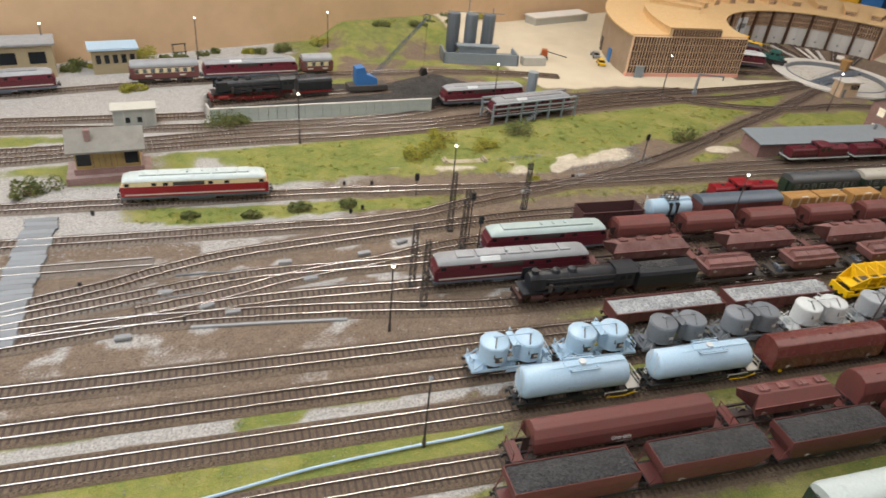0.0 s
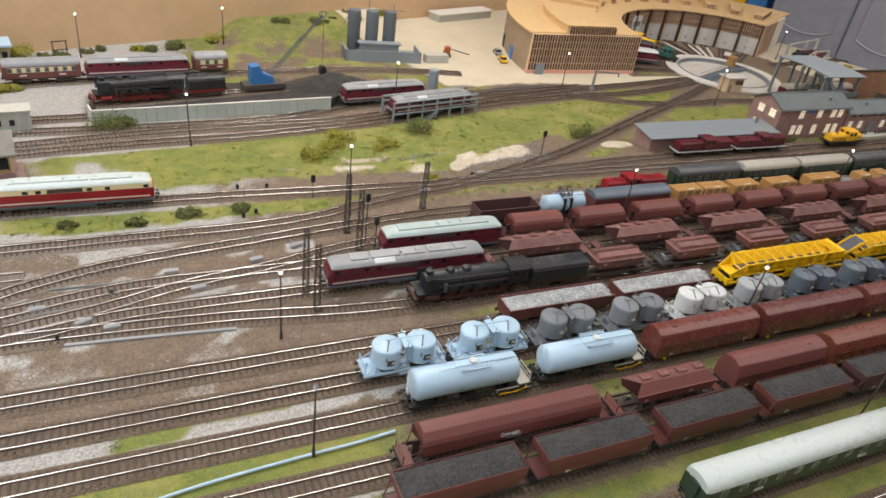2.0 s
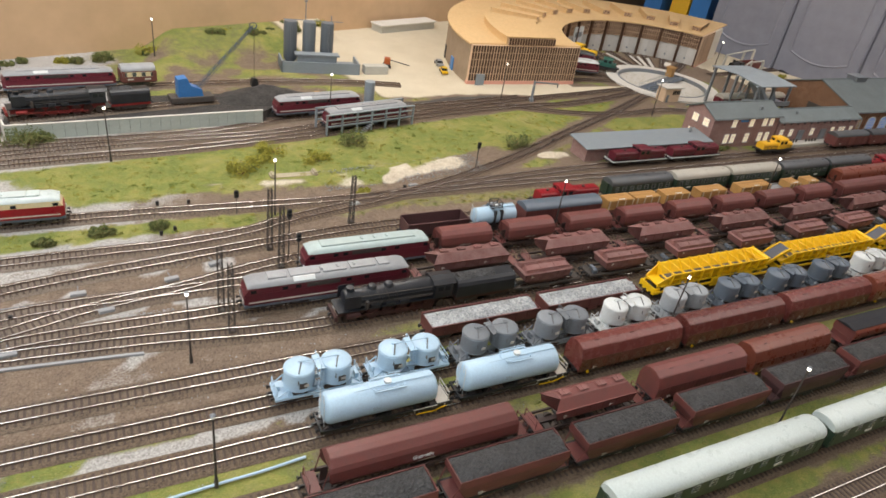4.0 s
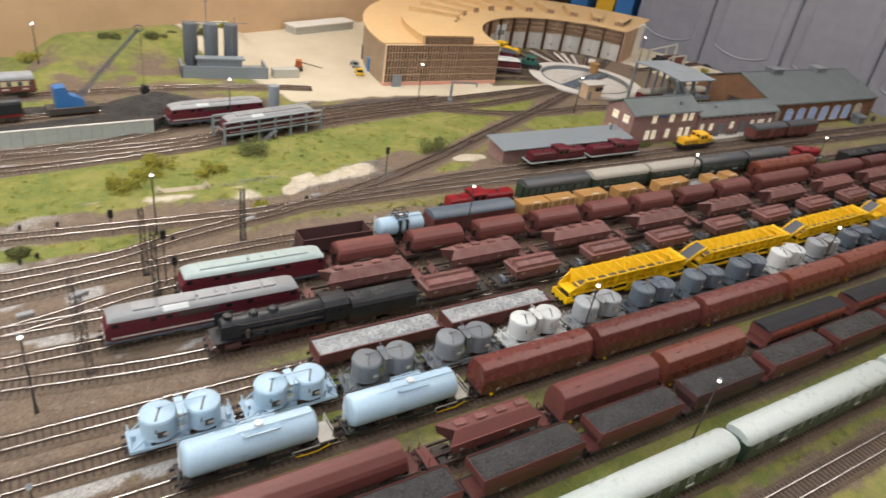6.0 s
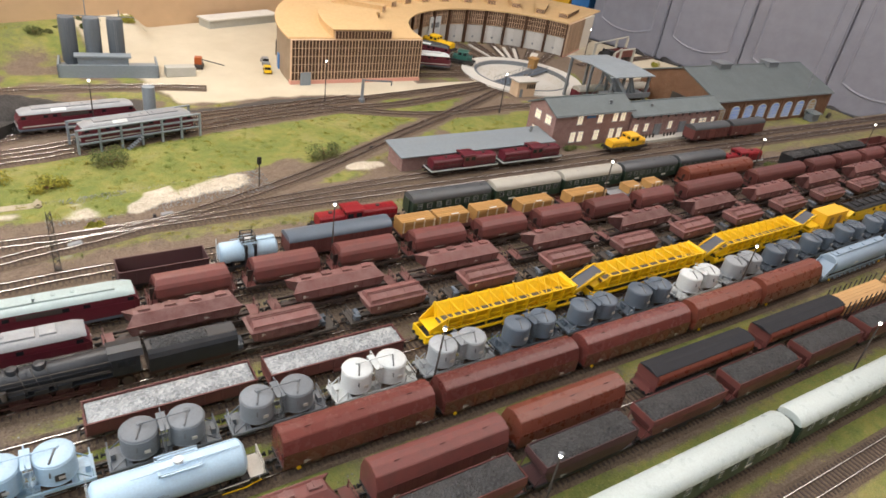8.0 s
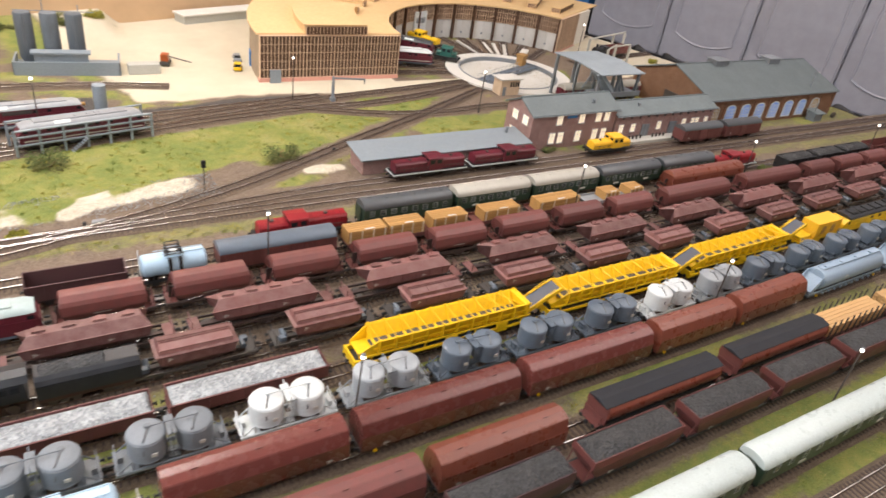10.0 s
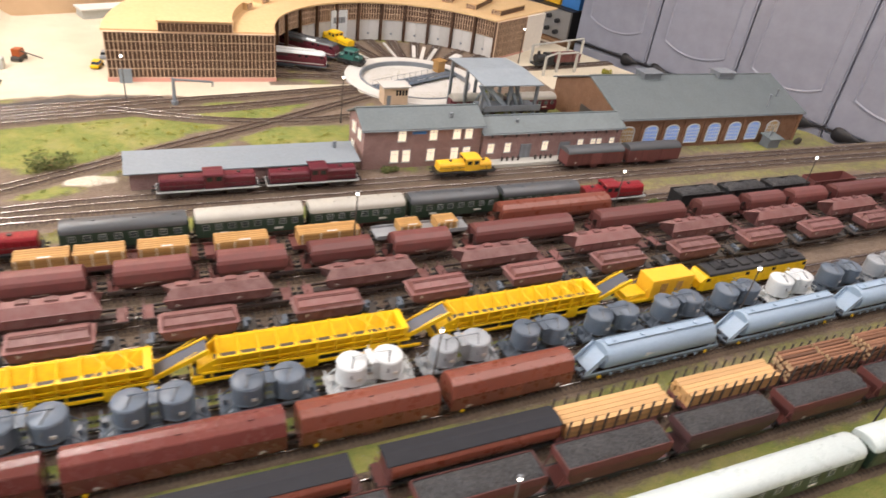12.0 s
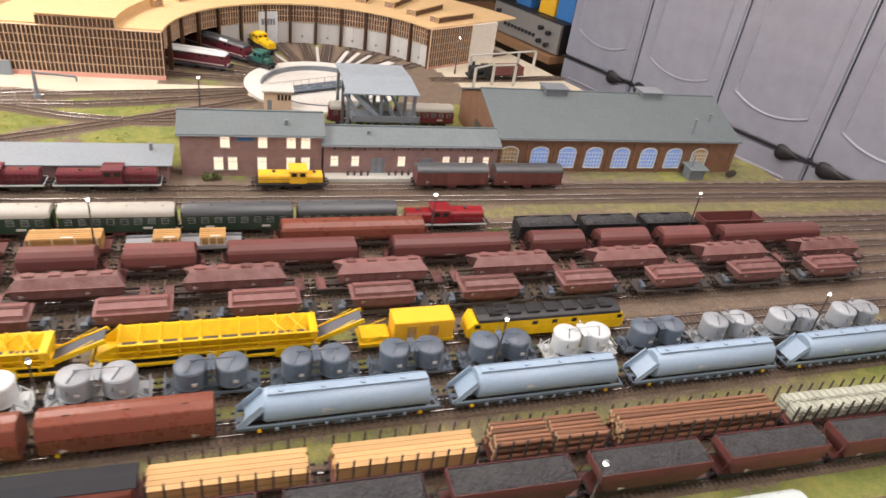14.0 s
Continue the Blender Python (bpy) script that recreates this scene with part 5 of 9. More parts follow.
def big_diesel(L, body, roof, label, stripe=None, upper=None, pale_hatch=True):
    """A six-axle diesel with raked cab fronts at both ends."""
    ob = thing("diesel_locomotive", label, "locomotive", "mainline diesels")
    a = L / 2 - 0.005
    bm = bmesh.new()
    box(bm, -a, a, -0.0155, 0.0155, 0.0085, 0.0125)
    box(bm, -a * 0.25, a * 0.25, -0.012, 0.012, 0.003, 0.0085)
    part("underframe", soften(bm, 0.0004, 1), M_DARKCEMENT, ob)
    for x in (-a * 0.6, a * 0.6):
        bogie(ob, x, 0.0205, True)
    ends(ob, L)
    bm = bmesh.new()
    loft(bm, [[(x * a, -w, z), (x * a, w, z)] + [] for x, w, z in ()] or [[(-a, y, z) for y, z in ((-0.0135, 0.0125), (0.0135, 0.0125), (0.0135, 0.028), (-0.0135, 0.028))], [(-a + 0.006, y, z) for y, z in ((-0.0162, 0.0122), (0.0162, 0.0122), (0.0162, 0.0295), (-0.0162, 0.0295))], [(a - 0.006, y, z) for y, z in ((-0.0162, 0.0122), (0.0162, 0.0122), (0.0162, 0.0295), (-0.0162, 0.0295))], [(a, y, z) for y, z in ((-0.0135, 0.0125), (0.0135, 0.0125), (0.0135, 0.028), (-0.0135, 0.028))]])
    part("body", soften(bm, 0.0008, 2), body, ob)
    bm = bmesh.new()
    loft(bm, [[(x, y, z) for y, z in ((-w, 0.0292), (w, 0.0292), (w * 0.96, top), (-w * 0.96, top))] for x, w, top in ((-a + 0.0015, 0.0148, 0.0296), (-a + 0.008, 0.0158, 0.0375), (a - 0.008, 0.0158, 0.0375), (a - 0.0015, 0.0148, 0.0296))])
    part("upper_body", soften(bm, 0.0008, 2), upper or body, ob)
    bm = bmesh.new()
    prof = [(-0.0158, 0.0372), (-0.0145, 0.0405), (-0.0105, 0.0432), (0, 0.0442), (0.0105, 0.0432), (0.0145, 0.0405), (0.0158, 0.0372)]
    loft(bm, [[(x, y * s, 0.037 + (z - 0.037) * k) for y, z in prof] for x, s, k in ((-a + 0.004, 0.93, 0.35), (-a + 0.014, 1, 1), (a - 0.014, 1, 1), (a - 0.004, 0.93, 0.35))])
    part("roof", fix(bm), roof, ob, "", True)
    bm = bmesh.new()
    for k, (x, w) in enumerate(((-0.62, 0.012), (-0.3, 0.02), (0.05, 0.016), (0.4, 0.018), (0.66, 0.008))):
        box(bm, a * x - w, a * x + w, -0.0085, 0.0085, 0.042, 0.0455)
    for k in range(3):
        tube(bm, (a * (-0.1 + k * 0.2), -0.003, 0.044), (a * (-0.1 + k * 0.2), 0.003, 0.044), 0.003, 10)
    part("roof_hatch", soften(bm, 0.0005, 1), roof, ob)
    if pale_hatch:
        bm = bmesh.new()
        prism(bm, [(-0.0152, 0.0401), (-0.0106, 0.0437), (0, 0.0447), (0.0106, 0.0437), (0.0152, 0.0401), (0, 0.041)], -a * 0.45, -a * 0.2)
        part("roof_panel", fix(bm), M_WHITE, ob, "clean pale roof panel")
    window_strip(ob, [-a * 0.9, -a * 0.55, -a * 0.4, a * 0.2, a * 0.42, a * 0.9], -0.0163, 0.0305, 0.0352, 0.0034, "dw")

    def pane(bm):
        box(bm, -0.0003, 0.0003, -0.0058, 0.0058, 0, 0.0062)
    for s in (-1, 1):
        for y in (-0.0072, 0.0072):
            cpart("cab_pane", "cab_window", pane, M_GLASS, ob, pose(s * (a - 0.0038), y, 0.0305, 0, -s * 40, 0), "dark cab windscreen")
        for y in (-0.0105, 0.0105):
            def lamp(bm):
                tube(bm, (0, 0, 0), (0.0012, 0, 0), 0.0015, 10)
            cpart("headlight", "headlight", lamp, M_WHITE, ob, pose(s * a, y, 0.018, 0, 0, 0 if s > 0 else 180))
    if stripe:
        bm = bmesh.new()
        for s in (-1, 1):
            box(bm, -a + 0.006, a - 0.006, s * 0.0164 - 0.0002, s * 0.0164 + 0.0002, 0.0158, 0.0178)
            box(bm, s * a - 0.0003, s * a + 0.0003, -0.0132, 0.0132, 0.0158, 0.0178)
        part("stripe", fix(bm), stripe, ob, "pale waist stripe")

    def grille(bm):
        box(bm, 0, 0.0444, -0.0165, -0.0162, 0.0302, 0.0358)
        for k in range(14):
            box(bm, 0.0004 + k * 0.0032, 0.0004 + k * 0.0032 + 0.0014, -0.0168, -0.0164, 0.0306, 0.0354)
    for rz in (0, 180):
        cpart("side_grille", "grille", grille, M_DARK, ob, pose(0, 0, 0, 0, 0, rz) @ Matrix.Translation((-a * 0.3, 0, 0)))
    return ob


def hood_diesel(L, body, label, cab_x=0.0, h1=0.0315, h2=0.033, stripe=True, trim=None):
    """A shunter: two bonnets, a taller cab, running boards and railings."""
    ob = thing("shunting_locomotive", label, "locomotive", "bonnet diesels")
    a = L / 2 - 0.005
    bm = bmesh.new()
    box(bm, -a, a, -0.0155, 0.0155, 0.0095, 0.0135)
    box(bm, -a * 0.2, a * 0.2, -0.012, 0.012, 0.004, 0.0095)
    part("running_board", soften(bm, 0.0003, 1), M_BLACK, ob)
    for x in (-a * 0.56, a * 0.56):
        bogie(ob, x, 0.02)
    ends(ob, L)
    c0, c1 = cab_x - 0.014, cab_x + 0.014
    for x0, x1, h in ((-a + 0.005, c0, h1), (c1, a - 0.005, h2)):
        bm = bmesh.new()
        prism(bm, [(-0.0115, 0.0136), (-0.0115, h - 0.003), (-0.009, h), (0.009, h), (0.0115, h - 0.003), (0.0115, 0.0136)], x0, x1)
        part("bonnet", soften(bm, 0.0006, 2), body, ob)
        n = max(3, int((x1 - x0) / 0.008))

        def bdoor(bm):
            box(bm, -0.0026, 0.0026, -0.012, -0.0114, 0.0175, h - 0.005)

        def hatch_(bm):
            box(bm, -0.0024, 0.0024, -0.006, 0.006, h, h + 0.0005)

        def exhaust(bm):
            tube(bm, (0, 0, h), (0, 0, h + 0.0025), 0.003, 12)
        for k in range(n):
            xx = x0 + 0.004 + k * (x1 - x0 - 0.008) / (n - 1)
            for rz in (0, 180):
                cpart(("bdoor", h, body.name), "bonnet_door", bdoor, body, ob, pose(xx, 0, 0) if rz == 0 else pose(xx, 0, 0, 0, 0, 180))
            cpart(("bhatch", h, body.name), "bonnet_hatch", hatch_, body, ob, pose(xx, 0, 0))
        cpart(("exhaust", h, body.name), "exhaust", exhaust, M_DARK, ob, pose(x0 * 0.5 + x1 * 0.5, 0, 0))
    bm = bmesh.new()
    box(bm, c0, c1, -0.0148, 0.0148, 0.0136, 0.0362)
    part("cab", soften(bm, 0.0006, 2), body, ob)
    bm = bmesh.new()
    prism(bm, [(-0.0158, 0.0358), (-0.0145, 0.0382), (0, 0.0402), (0.0145, 0.0382), (0.0158, 0.0358)], c0 - 0.0015, c1 + 0.0015)
    part("cab_roof", soften(bm, 0.0004, 1, 20), M_WINE if body in (M_WINE,) else body, ob)
    window_strip(ob, [cab_x - 0.007, cab_x + 0.007], -0.0149, 0.0265, 0.0335, 0.0045, "hw")

    def pane(bm):
        box(bm, -0.0003, 0.0003, -0.0045, 0.0045, 0, 0.0045)
    for s in (-1, 1):
        for y in (-0.0075, 0.0075):
            cpart("hood_pane", "cab_window", pane, M_GLASS, ob, pose(cab_x + s * 0.0141, y, 0.0305), "dark cab window")
    if stripe:
        bm = bmesh.new()
        for s in (-1, 1):
            box(bm, -a, a, s * 0.0157 - 0.0003, s * 0.0157 + 0.0004, 0.0112, 0.0139)
            box(bm, s * a - 0.0003, s * a + 0.0004, -0.0154, 0.0154, 0.0112, 0.0139)
        part("stripe", fix(bm), trim or M_WHITE, ob, "white edge stripe")
    bm = bmesh.new()
    for s in (-1, 1):
        for k in range(9):
            x = -a + 0.003 + (2 * a - 0.006) * k / 8
            if c0 - 0.002 < x < c1 + 0.002:
                continue
            tube(bm, (x, s * 0.0152, 0.0136), (x, s * 0.0152, 0.0225), 0.00035, 4)
        tube(bm, (-a + 0.003, s * 0.0152, 0.0225), (c0, s * 0.0152, 0.0225), 0.00035, 4)
        tube(bm, (c1, s * 0.0152, 0.0225), (a - 0.003, s * 0.0152, 0.0225), 0.00035, 4)
    part("handrail", fix(bm), M_DARK, ob)
    return ob


def drive_wheel(parent, x, y, r, paint_):
    def build(bm):
        tube(bm, (0, -0.0012, 0), (0, 0.0012, 0), r, 18)
        for k in range(5):
            ang = k * math.pi / 5
            box(bm, -r * 0.85, r * 0.85, -0.0018, 0.0018, -0.0006, 0.0006, Matrix.Rotation(ang, 4, "Y"))
    return cpart(("drive", r), "driving_wheel", build, paint_, parent, pose(x, y, r))


def steam_loco(label, wheel_paint, body=None, L=0.272, group="steam locomotives"):
    """Tender engine: boiler with domes, smoke deflectors, cab, rods, and a bathtub tender."""
    body = body or M_STEAM
    ob = thing("steam_locomotive", label, "locomotive", group)
    f = -L / 2
    bm = bmesh.new()
    n = 22
    loft(bm, [[(x, r * math.cos(k * math.tau / n), 0.0315 + r * math.sin(k * math.tau / n)) for k in range(n)] for x, r in ((f + 0.016, 0.007), (f + 0.017, 0.0105), (f + 0.019, 0.0112), (f + 0.105, 0.0118), (f + 0.11, 0.013), (f + 0.14, 0.013))])
    part("boiler", fix(bm), body, ob, "", True)

    def band(bm):
        loft(bm, [[(x, r * math.cos(k * math.tau / n), 0.0315 + r * math.sin(k * math.tau / n)) for k in range(n)] for x, r in ((-0.0005, 0.0119), (-0.0005, 0.0124), (0.0005, 0.0124), (0.0005, 0.0119))], cap=False)
    for k in range(5):
        cpart("boiler_band", "boiler_band", band, body, ob, pose(f + 0.03 + k * 0.018, 0, 0))
    bm = bmesh.new()
    tube(bm, (f + 0.025, 0, 0.041), (f + 0.025, 0, 0.0475), 0.0042, 14, 0.005)
    part("chimney", fix(bm), body, ob, "", True)
    for x, r in ((0.055, 0.006), (0.078, 0.0065)):
        bm = bmesh.new()
        loft(bm, [[(f + x + rr * math.cos(k * math.tau / 14), rr * math.sin(k * math.tau / 14), z) for k in range(14)] for rr, z in ((r, 0.04), (r, 0.0445), (r * 0.8, 0.0465), (r * 0.3, 0.0475))])
        part("dome", fix(bm), body, ob, "", True)
    bm = bmesh.new()
    box(bm, f + 0.006, f + 0.168, -0.0155, 0.0155, 0.0195, 0.0207)
    for s in (-1, 1):
        for k in range(3):
            box(bm, f + 0.05 + k * 0.02, f + 0.062 + k * 0.02, s * 0.014 - 0.0025, s * 0.014 + 0.0025, 0.0207, 0.0255)
        tube(bm, (f + 0.03, s * 0.0128, 0.034), (f + 0.14, s * 0.0135, 0.034), 0.0005, 5)
    part("running_board", fix(bm), body, ob)
    bm = bmesh.new()
    for s in (-1, 1):
        for y, z in ((0.0118, 0.0385), (0.0131, 0.0285), (0.0126, 0.0255)):
            tube(bm, (f + 0.022, s * y, z), (f + 0.138, s * (y + 0.0012), z), 0.0006, 5)
        for x in (0.058, 0.07, 0.082):
            tube(bm, (f + x, s * 0.004, 0.0445), (f + x + 0.004, s * 0.0125, 0.034), 0.0005, 5)
            tube(bm, (f + x + 0.004, s * 0.0125, 0.034), (f + x + 0.006, s * 0.0135, 0.021), 0.0005, 5)
        tube(bm, (f + 0.045, s * 0.0135, 0.0207), (f + 0.045, s * 0.0135, 0.031), 0.0026, 10)
    part("pipework", fix(bm), M_DARK, ob, "dark boiler pipes and pump")
    for s in (-1, 1):
        bm = bmesh.new()
        box(bm, f + 0.014, f + 0.036, s * 0.0145 - 0.0004, s * 0.0145 + 0.0004, 0.024, 0.042)
        part("smoke_deflector", fix(bm), body, ob)
    bm = bmesh.new()
    for s in (-1, 1):
        box(bm, f + 0.14, f + 0.166, s * 0.0152 - 0.0007, s * 0.0152 + 0.0007, 0.0205, 0.041)
    box(bm, f + 0.139, f + 0.1405, -0.0152, 0.0152, 0.0205, 0.042)
    prism(bm, [(-0.0162, 0.0405), (-0.01, 0.0455), (0, 0.047), (0.01, 0.0455), (0.0162, 0.0405), (0, 0.0445)], f + 0.137, f + 0.17)
    part("cab", soften(bm, 0.0002, 1), body, ob)
    window_strip(ob, [f + 0.148, f + 0.158], -0.016, 0.031, 0.0375, 0.0036, "sw")
    bm = bmesh.new()
    box(bm, f + 0.01, f + 0.165, -0.006, 0.006, 0.008, 0.0195)
    box(bm, f + 0.002, f + 0.006, -0.0155, 0.0155, 0.0085, 0.0145)
    for s in (-1, 1):
        tube(bm, (f + 0.018, s * 0.013, 0.0125), (f + 0.036, s * 0.013, 0.0125), 0.0042, 12)
        box(bm, f + 0.036, f + 0.125, s * 0.0125 - 0.0006, s * 0.0125 + 0.0006, 0.0085, 0.0102)
        box(bm, f + 0.055, f + 0.135, s * 0.0132 - 0.0005, s * 0.0132 + 0.0005, 0.0058, 0.0074)
    part("frame", fix(bm), wheel_paint, ob)
    for k in range(5):
        for s in (-1, 1):
            drive_wheel(ob, f + 0.055 + k * 0.02, s * 0.0095, 0.0086, wheel_paint)
    for x in (f + 0.03, f + 0.153):
        wheelset(ob, x)
    t0, t1 = f + 0.174, L / 2 - 0.005
    bm = bmesh.new()
    prism(bm, [(-0.0155, 0.0145), (-0.0158, 0.032), (-0.0135, 0.0365), (-0.009, 0.0395), (0.009, 0.0395), (0.0135, 0.0365), (0.0158, 0.032), (0.0155, 0.0145)], t0, t1)
    part("tender_tank", soften(bm, 0.0006, 2), body, ob)
    bm = bmesh.new()
    lumpy(bm, t0 + 0.004, t1 - 0.03, -0.009, 0.009, 0.0394, 0.004, 24, 8, 5, 0.5)
    part("coal_load", fix(bm), M_COAL, ob, "", True)
    bm = bmesh.new()
    box(bm, t0, t1, -0.014, 0.014, 0.0095, 0.0145)
    part("tender_frame", soften(bm, 0.0003, 1), wheel_paint, ob)
    for x in (t0 + 0.022, t1 - 0.022):
        bogie(ob, x, 0.021)
    ends(ob, L)
    return ob


def conveyor_wagon(first=False):
    """Yellow bulk hopper: ribbed trough over a lattice frame, and a belt boom that reaches over the next wagon."""
    L = 0.262
    ob = thing("conveyor_wagon", "bright yellow bulk conveyor wagon with ribbed trough and belt boom", "wagon", "yellow ballast cleaning train")
    a = 0.108
    x0, x1 = -L / 2 + 0.012, L / 2 - 0.022
    for s in (-1, 1):
        bm = bmesh.new()
        prism(bm, [(s * 0.0098, 0.0252), (s * 0.0162, 0.0425), (s * 0.0151, 0.0425), (s * 0.0072 - 0.0022, 0.029), (s * 0.0072 - 0.0022, 0.0252)], x0 + 0.016, x1)
        side = part("trough_side", fix(bm), M_YELLOW, ob)
        bm = bmesh.new()
        loft(bm, [[(x0 - 0.004, s * 0.0135, 0.0215), (x0 - 0.004, s * 0.0122, 0.0215), (x0 - 0.004, s * 0.0122, 0.028), (x0 - 0.004, s * 0.0135, 0.028)], [(x0 + 0.017, s * 0.0142, 0.0225), (x0 + 0.017, s * 0.0129, 0.0225), (x0 + 0.017, s * 0.0157, 0.0424), (x0 + 0.017, s * 0.0169, 0.0424)]])
        part("nose_plate", fix(bm), M_YELLOW, side)
        bm = bmesh.new()
        box(bm, x0 + 0.016, x1 + 0.001, s * 0.0172 - 0.0009, s * 0.0172 + 0.0009, 0.0417, 0.0433)
        part("top_rail", soften(bm, 0.0003, 1), M_YELLOW, side)
        bm = bmesh.new()
        box(bm, x0 + 0.012, x1, s * 0.0163 - 0.0009, s * 0.0163 + 0.0009, 0.0322, 0.0330)
        part("side_ledge", fix(bm), M_YELLOW, side)
    bm = bmesh.new()
    box(bm, x0 - 0.003, x1, -0.0132, 0.0132, 0.0232, 0.0252)
    box(bm, x0 - 0.004, x0 + 0.016, -0.0128, 0.0128, 0.0252, 0.0262)
    part("trough_floor", soften(bm, 0.0003, 1), M_YELLOW, ob)
    bm = bmesh.new()
    box(bm, x1 - 0.008, x1 + 0.0005, -0.0168, 0.0168, 0.0325, 0.0434)
    part("end_plate", soften(bm, 0.0005, 1), M_YELLOW, ob)

    def rib(bm):
        prism(bm, [(-0.0176, 0.0252), (-0.0188, 0.0425), (-0.017, 0.0438), (-0.0095, 0.0252)], -0.00075, 0.00075)
    for k in range(11):
        for rz in (0, 180):
            cpart("mfs_rib", "trough_rib", rib, M_YELLOW, ob, pose(x0 + 0.019 + k * (x1 - x0 - 0.022) / 10, 0, 0, 0, 0, rz))
    bm = bmesh.new()
    for s in (-1, 1):
        box(bm, -L / 2 + 0.004, L / 2 - 0.004, s * 0.0168 - 0.001, s * 0.0168 + 0.001, 0.0125, 0.0162)
        box(bm, x0, x1 + 0.004, s * 0.0165 - 0.0008, s * 0.0165 + 0.0008, 0.0228, 0.0254)
        for k in range(4):
            x = x0 + 0.01 + k * (x1 - x0 - 0.02) / 3
            box(bm, x - 0.001, x + 0.001, s * 0.0165 - 0.0007, s * 0.0165 + 0.0007, 0.0155, 0.023)
        box(bm, -0.012, 0.004, s * 0.0166 - 0.0012, s * 0.0166 + 0.0012, 0.0085, 0.023)
        box(bm, 0.062, 0.078, s * 0.0166 - 0.0012, s * 0.0166 + 0.0012, 0.0095, 0.023)
        box(bm, -L / 2 + 0.002, -L / 2 + 0.014, s * 0.0145 - 0.0015, s * 0.0145 + 0.0015, 0.0095, 0.02)
    box(bm, -L / 2 + 0.002, -L / 2 + 0.004, -0.0155, 0.0155, 0.0095, 0.021)
    part("frame", soften(bm, 0.0002, 1), M_YELLOW, ob)
    # Added dark pan: its colour makes the frame slots look shaded.
    bm = bmesh.new()
    box(bm, -L / 2 + 0.006, L / 2 - 0.006, -0.0155, 0.0155, 0.0128, 0.0138)
    box(bm, -0.09, 0.085, -0.009, 0.009, 0.0138, 0.023)
    part("belt_drive", soften(bm, 0.0003, 1), M_DARK, ob, "dark pan under the trough, standing in for shaded gaps")

    def crossbar(bm):
        tube(bm, (0, -0.0172, 0.0434), (0, 0.0172, 0.0434), 0.00065, 6)
        for y in (-0.0172, 0.0172):
            box(bm, -0.0011, 0.0011, y - 0.0011, y + 0.0011, 0.0426, 0.0447)
    for k in range(11):
        cpart("mfs_bar", "crossbar", crossbar, M_YELLOW, ob, pose(x0 + 0.019 + k * (x1 - x0 - 0.022) / 10, 0, 0))

    def diagonal(bm):
        tube(bm, (0, -0.0165, 0.0428), (0.021, 0.0165, 0.0428), 0.0007, 5)

    def diagonal_back(bm):
        tube(bm, (0, 0.0165, 0.0428), (0.021, -0.0165, 0.0428), 0.0007, 5)
    for k in range(2):
        cpart("mfs_diag", "diagonal_brace", diagonal, M_YELLOW, ob, pose(x1 - 0.054 + k * 0.0225, 0, 0))
        cpart("mfs_diag_b", "diagonal_brace", diagonal_back, M_YELLOW, ob, pose(x1 - 0.054 + k * 0.0225, 0, 0))
    # Belt floor darker than the boom belt, with the trough's shade in its colour.
    bm = bmesh.new()
    box(bm, x0 + 0.014, x1 - 0.009, -0.0095, 0.0053, 0.0285, 0.0294)
    part("floor_belt", bm, M_DARK, ob, "dark conveyor belt floor")

    def cross(bm):
        prism(bm, [(0.005, 0.029), (0.0166, 0.0436), (0.0145, 0.0436), (0.0032, 0.0306)], -0.0007, 0.0007)
        box(bm, -0.0016, 0.0016, -0.0094, 0.0054, 0.0288, 0.0304)
        tube(bm, (0, -0.0168, 0.0431), (0, -0.0085, 0.0302), 0.0006, 5)
    for k in range(11):
        cpart("mfs_cross", "cross_brace", cross, M_YELLOW, ob, pose(x0 + 0.019 + k * (x1 - x0 - 0.022) / 10, 0, 0))
    m = Matrix.Translation((L / 2 - 0.03, 0, 0.0175)) @ Matrix.Rotation(radians(-25), 4, "Y")
    bm = bmesh.new()
    box(bm, 0, 0.068, -0.0098, 0.0098, 0.0015, 0.0028, m)
    boom = part("belt", fix(bm), M_BELT, ob, "dark grey rubber belt")
    bm = bmesh.new()
    for s in (-1, 1):
        box(bm, -0.004, 0.07, s * 0.0108 - 0.001, s * 0.0108 + 0.001, -0.001, 0.0042, m)
        tube(bm, m @ Vector((0.02, s * 0.011, 0.004)), m @ Vector((0.06, s * 0.011, 0.008)), 0.0005, 5)
    for k in range(6):
        box(bm, 0.004 + k * 0.011, 0.0055 + k * 0.011, -0.0105, 0.0105, -0.001, 0.0012, m)
    part("boom", fix(bm), M_YELLOW, ob)
    # Added black box behind the side slots, standing in for their shade.
    bm = bmesh.new()
    box(bm, -L / 2 + 0.03, L / 2 - 0.032, -0.0118, 0.0118, 0.0139, 0.0231)
    part("machinery_bay", fix(bm), M_BLACK, ob)
    for x in (-a + 0.008, a - 0.002):
        bogie(ob, x, 0.022)
    ends(ob, L)
    return ob


